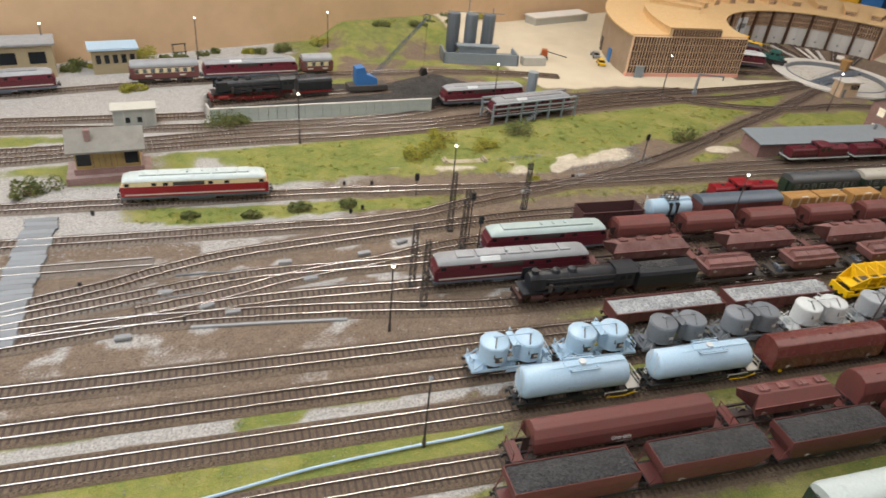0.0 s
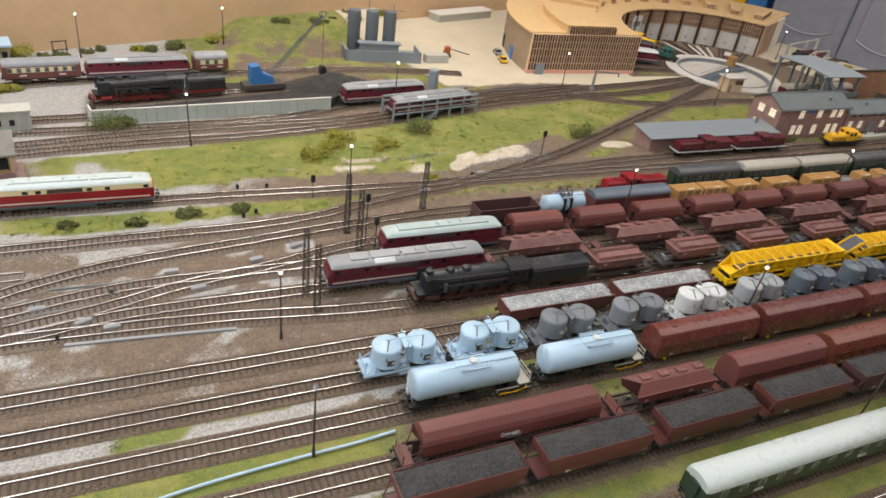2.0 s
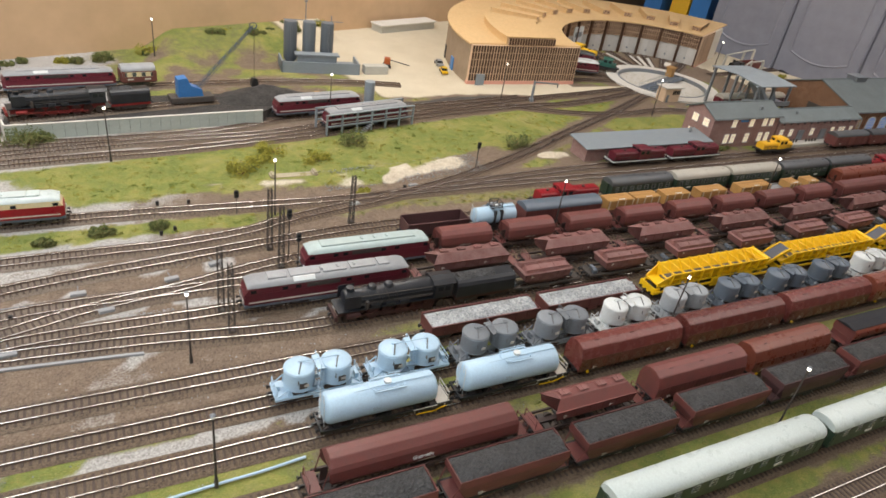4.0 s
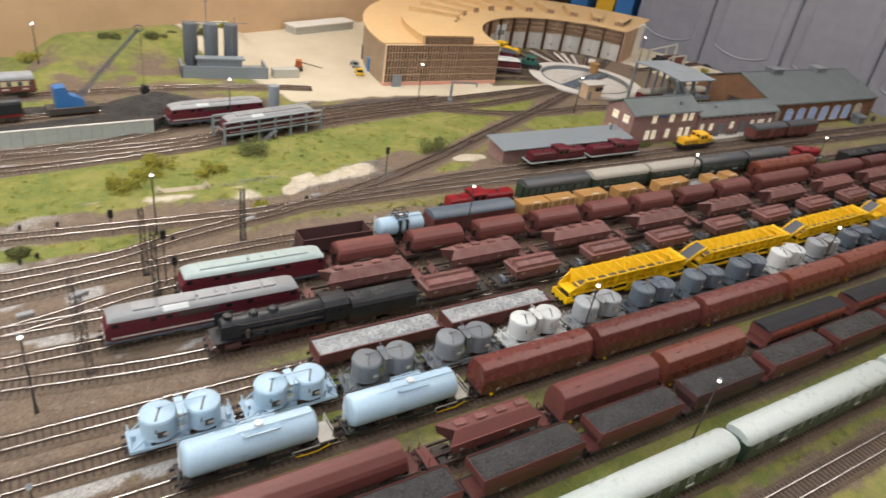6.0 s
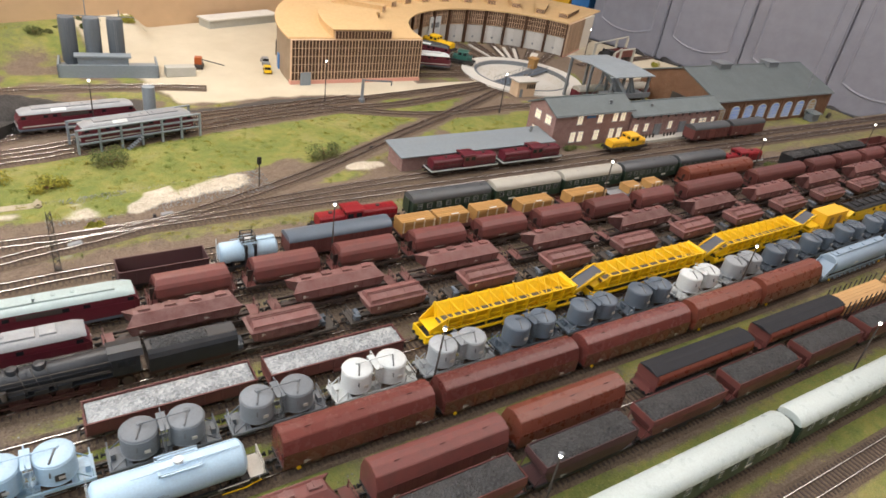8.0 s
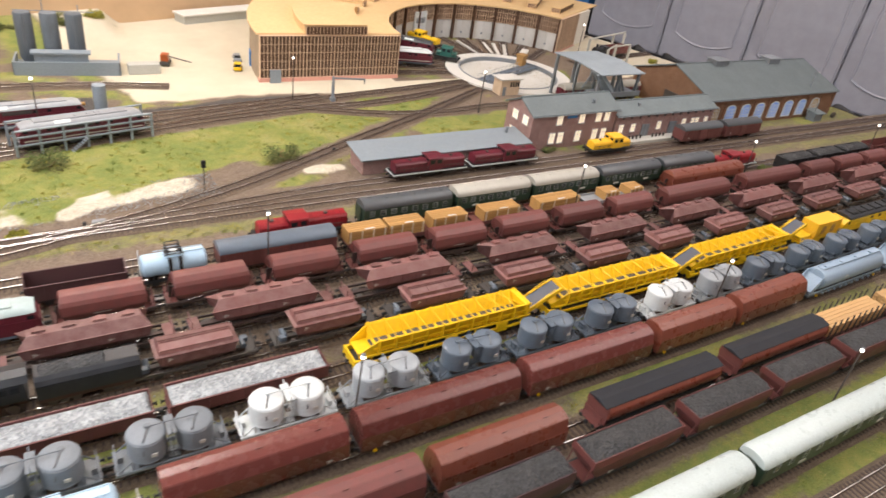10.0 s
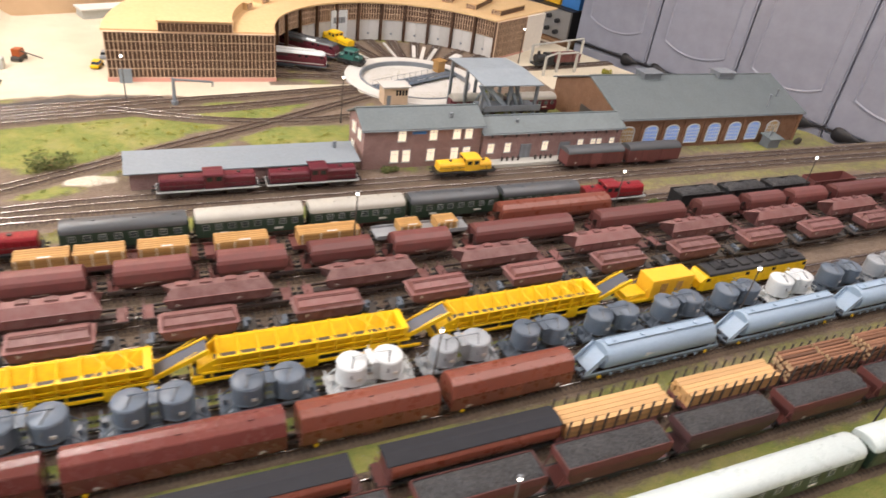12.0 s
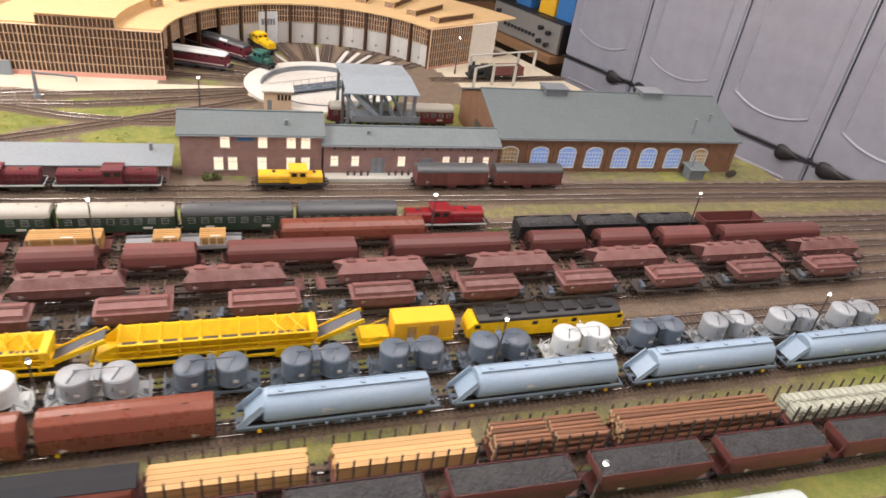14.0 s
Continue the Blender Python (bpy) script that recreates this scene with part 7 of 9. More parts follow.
def cupboard(k):
    """One cupboard of a row: carcass, an upper and a lower door with a moulding, and a black pear-shaped handle on one side."""
    W = 0.336
    ob = thing("cupboard", "tall light grey cupboard with arched panel doors", "cupboard", "row of cupboards")
    bm = bmesh.new()
    box(bm, 0.001, W - 0.001, 0.022, 0.5, FLOOR_Z, 1.2)
    part("carcass", fix(bm), M_CUPBOARD, ob)
    for nm, z0, z1 in (("upper_door", -0.111, 1.19), ("lower_door", FLOOR_Z + 0.08, -0.119)):
        bm = bmesh.new()
        box(bm, 0.003, W - 0.003, 0.0, 0.021, z0, z1)
        d = part(nm, soften(bm, 0.006, 3), M_CUPBOARD, ob)
        bm = bmesh.new()
        base = z0 + 0.075 if nm == "upper_door" else z1 - 0.3
        pts = [(0.05, z1 - 0.07)] + [(0.05 + (W - 0.1) * i / 16, base + 0.03 * (abs(2 * i / 16 - 1)) ** 2) for i in range(17)] + [(W - 0.05, z1 - 0.07)]
        for (xa, za), (xb, zb) in zip(pts, pts[1:] + pts[:1]):
            tube(bm, (xa, 0.0008, za), (xb, 0.0008, zb), 0.0045, 8)
        part("moulding", fix(bm), M_CUPBOARD, d, "", True)
        if nm == "upper_door":
            bm = bmesh.new()
            # fat end first: on even doors it points away from the joint, on odd ones towards it
            x0, step = (0.098, -0.07) if k % 2 == 0 else (W - 0.03, -0.085)
            loft(bm, [[(x0 + step * u, -0.012 + 0.010 * math.cos(k_ * math.tau / 12) * r, z0 - 0.004 + 0.023 * math.sin(k_ * math.tau / 12) * r) for k_ in range(12)] for u, r in ((0, 0.35), (0.06, 0.8), (0.18, 1.0), (0.34, 0.98), (0.62, 0.6), (0.85, 0.28), (1.0, 0.15))])
            part("handle", fix(bm), M_STRAP, d, "black pear-shaped handle", True)
    # Black strip put in for the shadow gap between upper and lower doors.
    bm = bmesh.new()
    box(bm, 0.0, W, -0.004, 0.004, -0.1185, -0.1115)
    part("gap_strip", fix(bm), M_STRAP, ob, "black strip standing in for the shadow gap between the doors")
    ob.matrix_basis = cup_m @ Matrix.Translation((0.011 + k * W, 0, 0))
    return ob


for k in range(-3, 3):
    cupboard(k)

# shelf with an amplifier beside the cupboards
b2 = bmesh.new()
box(b2, 1.06, 1.9, -0.03, 0.35, -0.165, -0.135, cup_m)
tagged(part("shelf", soften(b2, 0.002, 2), M_WOOD), "brown wooden shelf board beside the cupboards", "shelf", "", "structure")
amp = thing("amplifier", "silver-fronted black stereo amplifier on the shelf", "amplifier")
b2 = bmesh.new()
box(b2, 0, 0.40, 0.012, 0.28, -0.134, -0.016)
part("case", soften(b2, 0.002, 2), M_STRAP, amp)
b2 = bmesh.new()
box(b2, 0, 0.40, 0.0, 0.013, -0.13, -0.02)
front = part("front_panel", soften(b2, 0.001, 1), paint("brushed_silver", (0.5, 0.48, 0.44), 0.35, 0.1, metal=0.7, vary=0.01), amp)


def knob(bm):
    tube(bm, (0, 0, 0), (0, -0.018, 0), 0.009, 14)


for x, z in ((0.36, -0.05), (0.1, -0.05), (0.055, -0.06), (0.1, -0.1), (0.055, -0.105)):
    cpart("amp_knob", "knob", knob, M_STRAP, front, pose(x, 0, z), "black knob")


def key_(bm):
    box(bm, -0.006, 0.006, -0.006, 0, -0.006, 0.006)


for i in range(9):
    cpart("amp_key", "push_button", key_, M_STRAP, front, pose(0.14 + i * 0.022, 0, -0.09), "small black push button")
amp.matrix_basis = cup_m @ Matrix.Translation((1.06, 0.0, 0))
for i, (x, c, lab) in enumerate(((1.07, M_BLUE, "blue cardboard box on the amplifier"), (1.17, M_ORANGE, "yellow cardboard box on the amplifier"), (1.31, M_BLUE, "blue cardboard box on the amplifier"))):
    b2 = bmesh.new()
    box(b2, x, x + 0.09, 0.06, 0.25, -0.0155, 0.1 + 0.02 * (i % 2), cup_m)
    tagged(part("storage_box", soften(b2, 0.002, 1), c), lab, "box", "storage boxes")

# ---- engine shed in the round ----
C = Vector((1.69, 1.52, 0))
R0, R1 = 0.345, 0.69
A0, A1 = 30.0, 178.0
ROOF = 0.105


def polar(r, deg, z=0.0):
    a = radians(deg)
    return Vector((C.x + r * math.cos(a), C.y + r * math.sin(a), z))


def ring_solid(bm, r0, r1, a0, a1, z0, z1, n=32):
    rings = []
    for i in range(n + 1):
        a = a0 + (a1 - a0) * i / n
        rings.append([polar(r0, a, z0), polar(r1, a, z0), polar(r1, a, z1), polar(r0, a, z1)])
    loft(bm, rings)


house = thing("roundhouse", "unpainted card and plywood model roundhouse with brown lattice windows", "engine shed")
bm = bmesh.new()
ring_solid(bm, R0 - 0.004, R1 + 0.006, A0, A1, ROOF, ROOF + 0.004, 48)
part("roof", fix(bm), M_PLY, house, "bare plywood roof")
bm = bmesh.new()
ring_solid(bm, 0.435, 0.585, 152, A1, ROOF + 0.004, ROOF + 0.022, 16)
ring_solid(bm, 0.432, 0.588, 151.8, A1 + 0.3, ROOF + 0.022, ROOF + 0.0245, 16)
part("roof_monitor", fix(bm), M_PLY, house, "raised plywood roof section")
bm = bmesh.new()
ring_solid(bm, R1 - 0.006, R1, A0 + 12, A1, 0, ROOF, 40)
part("outer_wall", fix(bm), paint("brown_card_wall", (0.32, 0.25, 0.18), 0.7, 0.4, (0.22, 0.16, 0.11), scale=30), house)
bm = bmesh.new()
ring_solid(bm, R0 + 0.004, R0 + 0.009, A0, A1, 0.058, ROOF, 48)
part("lintel_glazing", fix(bm), M_LATTICE, house, "brown lattice window band")

N_ST = 13
dA = (A1 - A0) / N_ST


def radial_m(r, deg):
    """Local x outward, y along the arc."""
    return Matrix.Translation(polar(r, deg)) @ Matrix.Rotation(radians(deg), 4, "Z")


def post(bm):
    box(bm, -0.004, 0.006, -0.0025, 0.0025, 0, ROOF)


W_ST = 2 * R0 * math.sin(radians(dA / 2))


def v_bar(bm):
    box(bm, -0.0014, 0.001, -0.0008, 0.0008, 0.059, ROOF - 0.001)


def h_bar(bm):
    box(bm, -0.001, 0.0012, -W_ST / 2, W_ST / 2, -0.0006, 0.0006)


def gate(bm):
    w = W_ST / 2 - 0.0035
    box(bm, 0.0, 0.0025, 0.0001, w, 0.001, 0.057)
    soften(bm, 0.0004, 1)


def gate_ring(bm):
    tube(bm, (-0.0012, 0, 0), (0, 0, 0), 0.0035, 10)


for i in range(N_ST + 1):
    cpart("rh_post", "post", post, M_LATTICE if i not in (3,) else M_CARD, house, radial_m(R0, A0 + dA * i))
for i in range(N_ST):
    stall_m = radial_m(R0 + 0.0028, A0 + dA * (i + 0.5))
    for k in range(1, 9):
        cpart("rh_vbar", "glazing_bar", v_bar, M_MUNTIN, house, stall_m @ Matrix.Translation((0, -W_ST / 2 + W_ST * k / 9, 0)))
    for z in (0.0595, 0.075, 0.09, ROOF - 0.002):
        cpart("rh_hbar", "glazing_rail", h_bar, M_MUNTIN, house, stall_m @ Matrix.Translation((0, 0, z)))
    if i < 9:
        gm_ = radial_m(R0 + 0.004, A0 + dA * (i + 0.5))
        g0 = cpart("rh_gate", "gate_leaf", gate, M_DOORWHITE, house, gm_, "pale grey gate leaf")
        cpart("rh_gate_l", "gate_leaf", gate, M_DOORWHITE, house, gm_ @ Matrix.Translation((0.0025, 0, 0)) @ Matrix.Rotation(math.pi, 4, "Z"), "pale grey gate leaf")
        cpart("rh_ring", "lock_plate", gate_ring, M_TIN, g0, Matrix.Translation((0, 0.002, 0.02)))


# the two radial end walls
def end_wall(deg, r0, r1, base, label):
    """A lattice-glazed end wall with bars on both faces and a plinth."""
    w = r1 - r0
    m = radial_m(r0, deg)
    e = part_at("end_wall", lambda b: box(b, 0, w, -0.003, 0.003, base, ROOF), M_LATTICE, house, m, label)
    n = round(w / 0.0085)
    for k in range(n + 1):
        def bar(bm):
            box(bm, -0.0009, 0.0009, -0.0048, 0.0048, base, ROOF)
        cpart(("ew_bar", base), "glazing_bar", bar, M_MUNTIN, e, Matrix.Translation((w * k / n, 0, 0)))
    for k in range(6):
        z = base + (ROOF - base) * k / 5

        def rail_(bm):
            box(bm, 0, w, -0.0042, 0.0042, -0.0006, 0.0006)
        cpart(("ew_rail", w), "glazing_rail", rail_, M_MUNTIN, e, Matrix.Translation((0, 0, z)))
    part_at("plinth", lambda b: box(b, -0.003, w + 0.003, -0.006, 0.006, 0, base), M_PINK, house, m, "pink plinth strip")
    return e


def part_at(name, build, material, parent, m, label=""):
    bm = bmesh.new()
    build(bm)
    ob = part(name, fix(bm), material, parent, label)
    ob.matrix_basis = m
    return ob


end_wall(A1 + 0.4, R0, R1, 0.009, "tall brown lattice-glazed end wall")
end_wall(A0 - 0.4, R0, 0.50, 0.004, "brown lattice-glazed end wall")
part_at("blank_wall", lambda b: box(b, 0.155, 0.26, -0.004, 0.004, 0, ROOF), M_CARD, house, radial_m(R0, A0 - 0.4), "plain white card wall")
m_end = radial_m(R0, A1 + 0.9)
part_at("monitor_glazing", lambda b: box(b, 0.09, 0.24, -0.001, 0.002, ROOF + 0.004, ROOF + 0.0215), M_LATTICE, house, m_end)
for k in range(19):
    def mbar(bm):
        box(bm, -0.0006, 0.0006, -0.0004, 0.0034, ROOF + 0.004, ROOF + 0.0215)
    cpart("mon_bar", "glazing_bar", mbar, M_MUNTIN, house, m_end @ Matrix.Translation((0.09 + 0.15 * k / 18, 0, 0)))
part_at("side_door", lambda b: box(b, 0.30, 0.325, 0.004, 0.009, 0, 0.03), M_GREYCARD, house, m_end, "grey end door")
# The first door's blue paint stands in for blue light at that doorway.
for a in (168, 158):
    part_at("blue_door", lambda b: box(b, 0, 0.003, -0.012, 0.012, 0, 0.036), M_BLUE if a == 168 else M_DARK, house, radial_m(R1, a))


def wedge(bm, x0, x1, w0, w1, z0, z1):
    """A box that widens outwards along the stall."""
    loft(bm, [[(x, -w, z0), (x, w, z0), (x, w, z1), (x, -w, z1)] for x, w in ((x0, w0), (x1, w1))])


def skylight(bm):
    wedge(bm, 0.0, 0.15, 0.0145, 0.019, 0, 0.0155)


def skylight_glass(bm):
    box(bm, -0.0012, 0.0, -0.0135, 0.0135, 0.002, 0.0138)


def skylight_side(bm):
    for k in range(16):
        x = 0.003 + k * 0.0092
        w = 0.0145 + 0.0045 * x / 0.15
        box(bm, x, x + 0.0074, -w - 0.0012, -w + 0.001, 0.002, 0.0138)


def skylight_top(bm):
    wedge(bm, -0.003, 0.153, 0.0162, 0.0208, 0.0155, 0.0172)


def sky_bar_end(bm):
    box(bm, -0.002, -0.0012, -0.0007, 0.0007, 0.002, 0.0138)


for i in range(N_ST - 2):
    a = A0 + dA * (i + 0.5)
    s = cpart("sky", "skylight", skylight, M_PLY, house, radial_m(0.425 if i > 1 else 0.395, a) @ Matrix.Translation((0, 0, ROOF + 0.004)))
    cpart("sky_g", "skylight_glazing", skylight_glass, M_LATTICE, s)
    cpart("sky_s", "skylight_glazing", skylight_side, M_LATTICE, s)
    cpart("sky_t", "skylight_cover", skylight_top, M_PLY, s)
    for k in range(9):
        cpart("sky_be", "glazing_bar", sky_bar_end, M_MUNTIN, s, Matrix.Translation((0, -0.0132 + 0.0264 * k / 8, 0)))
bm = bmesh.new()
ring_solid(bm, R0 + 0.01, R1 - 0.01, A0, A1, 0.0008, 0.0022, 40)
part("floor_slab", fix(bm), M_BED, house, "dark shed floor")
part_at("white_door", lambda b: box(b, -0.0135, -0.0105, -0.026, 0.026, 0.0, 0.086), M_WHITE, house, radial_m(R0 + 0.012, A0 + dA * 6.9), "white double door panel")
for k in range(5):
    part_at("door_pane", lambda b: box(b, -0.0142, -0.0136, -0.019 + k * 0.0078, -0.0125 + k * 0.0078, 0.052, 0.068), M_TIN, house, radial_m(R0 + 0.012, A0 + dA * 6.9))

# stall tracks and locomotives standing in them
for i in range(N_ST):
    a = A0 + dA * (i + 0.5)
    p, q = polar(0.178, a), polar(0.5, a)
    track([(p.x, p.y), (polar(0.35, a).x, polar(0.35, a).y), (q.x, q.y)], label="short model track into the roundhouse")


def lay_at(ob, x, y, deg, z=RAIL):
    ob.matrix_basis = pose(x, y, z, 0, 0, deg)
    return ob


def in_stall(ob, i, r):
    a = A0 + dA * (i + 0.5)
    p = polar(r, a)
    return lay_at(ob, p.x, p.y, a)


in_stall(big_diesel(0.22, M_WINE, M_WHITE, "wine red diesel with white roof standing in the roundhouse", M_STRIPE, None, False), 11, 0.325)
in_stall(big_diesel(0.215, M_WINE, M_DARKROOF, "wine red diesel with dark roof in the roundhouse", M_STRIPE), 9, 0.32)
in_stall(hood_diesel(0.075, M_GREENLOCO, "small dark green shunting locomotive", 0.0, 0.026, 0.026, False), 9, 0.178)
in_stall(hood_diesel(0.125, M_YELLOW, "yellow shunting locomotive by the roundhouse", 0.012, 0.029, 0.028, False), 7, 0.295)

# turntable
tt = thing("turntable", "model turntable in a round pale concrete pit", "turntable")
bm = bmesh.new()
ring_solid(bm, 0.139, 0.176, 0, 359.99, -0.0005, 0.0044, 64)
part("apron", fix(bm), M_CONCRETE, tt, "white concrete apron ring")
bm = bmesh.new()
ring_solid(bm, 0.1345, 0.1395, 0, 359.99, -0.0058, 0.0056, 64)
part("pit_wall", fix(bm), M_TIN, tt, "grey pit kerb")
bm = bmesh.new()
ring_solid(bm, 0.002, 0.135, 0, 359.99, -0.0058, -0.0052, 48)
part("pit_floor", fix(bm), M_CONCRETE, tt)
brm = Matrix.Translation((C.x, C.y, 0)) @ Matrix.Rotation(radians(24), 4, "Z")
part_at("bridge", lambda b: [box(b, -0.132, 0.132, s * 0.009 - 0.0015, s * 0.009 + 0.0015, -0.004, 0.0012) for s in (-1, 1)] + [box(b, -0.132, 0.132, -0.02, 0.02, 0.001, 0.0028)], M_DARKCEMENT, tt, brm, "dark girder bridge")
for s in (-1, 1):
    part_at("bridge_rail", lambda b: box(b, -0.132, 0.132, s * 0.0083 - 0.0005, s * 0.0083 + 0.0005, 0.0028, 0.0048), M_STEEL, tt, brm)

    def hand(b):
        for k in range(13):
            tube(b, (-0.125 + 0.25 * k / 12, s * 0.0195, 0.0028), (-0.125 + 0.25 * k / 12, s * 0.0195, 0.014), 0.0005, 4)
        tube(b, (-0.125, s * 0.0195, 0.014), (0.125, s * 0.0195, 0.014), 0.0005, 4)
    part_at("handrail", hand, M_TIN, tt, brm)
part_at("cabin", lambda b: [box(b, 0.095, 0.12, 0.012, 0.032, 0.0028, 0.03), box(b, 0.092, 0.123, 0.009, 0.035, 0.03, 0.033)], M_TAN, tt, brm, "small wooden control cabin")
for a, r0, r1, w in ((86.5, 0.178, 0.31, 0.0035), (70.5, 0.185, 0.3, 0.005), (64.5, 0.178, 0.3, 0.005), (58, 0.178, 0.3, 0.005), (113, 0.178, 0.34, 0.003), (44, 0.24, 0.29, 0.011)):
    bm = bmesh.new()
    box(bm, r0, r1, -w, w, 0.001, 0.0052)
    ob = part("inspection_slab", soften(bm, 0.0004, 1), M_CONCRETE)
    tagged(ob, "white concrete track slab before the gates", "slab", "track slabs", "structure")
    ob.matrix_basis = Matrix.Translation((C.x, C.y, 0)) @ Matrix.Rotation(radians(a), 4, "Z")


# ---- buildings ----
def house_block(name, label, x0, x1, y0, y1, eave, ridge, wall_m, roof_m, over=0.005, category="building"):
    """A gabled block along x with a thick two-slope roof."""
    ob = thing(name, label, category)
    ym = (y0 + y1) / 2
    bm = bmesh.new()
    prism(bm, [(y0, -0.002), (y0, eave), (ym, ridge - 0.002), (y1, eave), (y1, -0.002)], x0, x1)
    part("wall", fix(bm), wall_m, ob)
    k = (ridge - eave) / (ym - y0)
    for s, ya in ((1, y0), (-1, y1)):
        bm = bmesh.new()
        ye = ya - s * over
        ze = eave - k * over
        prism(bm, [(ye, ze), (ym, ridge), (ym, ridge + 0.003), (ye, ze + 0.003)], x0 - over, x1 + over)
        part("roof", fix(bm), roof_m, ob)
        bm = bmesh.new()
        tube(bm, (x0 - over, ye - s * 0.001, ze + 0.0005), (x1 + over, ye - s * 0.001, ze + 0.0005), 0.0012, 6)
        part("gutter", fix(bm), M_TIN, ob)
    bm = bmesh.new()
    box(bm, x0 - over, x1 + over, ym - 0.002, ym + 0.002, ridge + 0.001, ridge + 0.0042)
    part("ridge_cap", fix(bm), roof_m, ob)
    return ob


def window_at(parent, x, y, z0, z1, w, glow, rz=0, bars=True, mat=None):
    m = Matrix.Translation((x, y, 0)) @ Matrix.Rotation(radians(rz), 4, "Z")
    wdw = part_at("window", lambda b: box(b, -w / 2, w / 2, -0.0006, 0.0006, z0, z1), glow, parent, m, "cream window pane with an added faint glow")

    def fr(b):
        for xa in (-w / 2, 0.0, w / 2):
            box(b, xa - 0.0004, xa + 0.0004, -0.0014, 0, z0, z1)
        for za in (z0, (z0 + z1 * 2) / 3, z1):
            box(b, -w / 2 - 0.0006, w / 2 + 0.0006, -0.0014, 0, za - 0.0006, za + 0.0006)
    part_at("window_frame", fr, M_WHITE, wdw, Matrix())
    part_at("sill", lambda b: box(b, -w / 2 - 0.0015, w / 2 + 0.0015, -0.002, 0.0005, z0 - 0.0016, z0 - 0.0006), M_STONE, wdw, Matrix())
    return wdw


def vent_pipe(parent, x, y, z):
    def b_(b):
        box(b, -0.0022, 0.0022, -0.0018, 0.0018, -0.004, 0.009)
        box(b, -0.0045, 0.0045, -0.0025, 0.0025, 0.0035, 0.0045)
        box(b, -0.003, 0.003, -0.0024, 0.0024, 0.009, 0.0102)
    part_at("roof_vent", b_, M_TIN, parent, Matrix.Translation((x, y, z)))


st = house_block("office_building", "two-storey violet-brown brick railway building with cream windows", 1.412, 1.645, 1.05, 1.14, 0.0775, 0.099, M_BRICK, M_ROOFGREY)
for x, z0 in ((1.4835, 0.055), (1.5445, 0.055), (1.592, 0.055), (1.6165, 0.055), (1.4715, 0.014), (1.4945, 0.014), (1.543, 0.014), (1.5915, 0.014), (1.6165, 0.014)):
    window_at(st, x, 1.0494, z0 - 0.0015, z0 + 0.0215, 0.0148, G_WARM)
for y, z0, w in ((1.072, 0.052, 0.018), (1.108, 0.052, 0.018), (1.112, 0.014, 0.014)):
    window_at(st, 1.4114, y, z0, z0 + 0.018, w, G_WARM, -90)
vent_pipe(st, 1.585, 1.068, 0.087)
part_at("sign_board", lambda b: box(b, 1.503, 1.53, 1.0485, 1.0495, 0.066, 0.071), M_BLUE, st, Matrix(), "blue name board without readable lettering")
lo = house_block("goods_building", "low violet-brown brick goods building with grey roof", 1.648, 1.972, 1.047, 1.125, 0.0625, 0.079, M_BRICK, M_ROOFGREY)
for x in (1.6665, 1.7035, 1.788, 1.872, 1.903, 1.918, 1.95):
    window_at(lo, x, 1.0464, 0.022, 0.0405, 0.013 if x < 1.88 else 0.011, G_WARM)
for x in (1.745, 1.835):
    gd = part_at("door", lambda b: box(b, x - 0.012, x + 0.012, 1.0455, 1.0465, 0.008, 0.037), M_TIN, lo, Matrix(), "grey boarded goods door")
    for i in range(4):
        part_at("board", lambda b: box(b, x - 0.0118 + i * 0.006, x - 0.0064 + i * 0.006, 1.0449, 1.0456, 0.0085, 0.0365), M_TIN, gd, Matrix())
vent_pipe(lo, 1.728, 1.068, 0.07)
for i in range(12):
    part_at("eave_bracket", lambda b: box(b, 1.665 + i * 0.0265, 1.668 + i * 0.0265, 1.0445, 1.047, 0.053, 0.058), M_DARK, lo, Matrix())
bm = bmesh.new()
box(bm, 1.65, 1.965, 1.022, 1.046, 0, 0.008)
tagged(part("loading_platform", soften(bm, 0.0006, 1), M_STONE), "grey concrete loading platform along the goods building", "platform", kind="structure")
for i in range(8):
    bm = bmesh.new()
    x = 1.69 + (i % 4) * 0.012 + (i // 4) * 0.075
    tube(bm, (x, 1.036, 0.008), (x, 1.036, 0.0165), 0.0022, 8)
    tagged(part("barrel", fix(bm), M_DARK), "dark barrel on the loading platform", "barrel", "platform barrels")

wk = house_block("workshop_hall", "long orange-brown brick workshop with arched lit windows", 1.98, 2.515, 1.068, 1.335, 0.0715, 0.118, M_BRICK2, M_ROOFGREY, 0.006, "workshop")


def arch(x, w, z0, zs):
    return [(x - w / 2, z0), (x + w / 2, z0), (x + w / 2, zs)] + [(x + w / 2 * math.cos(a), zs + w * 0.28 * math.sin(a)) for a in [math.pi * k / 8 for k in range(1, 8)]] + [(x - w / 2, zs)]


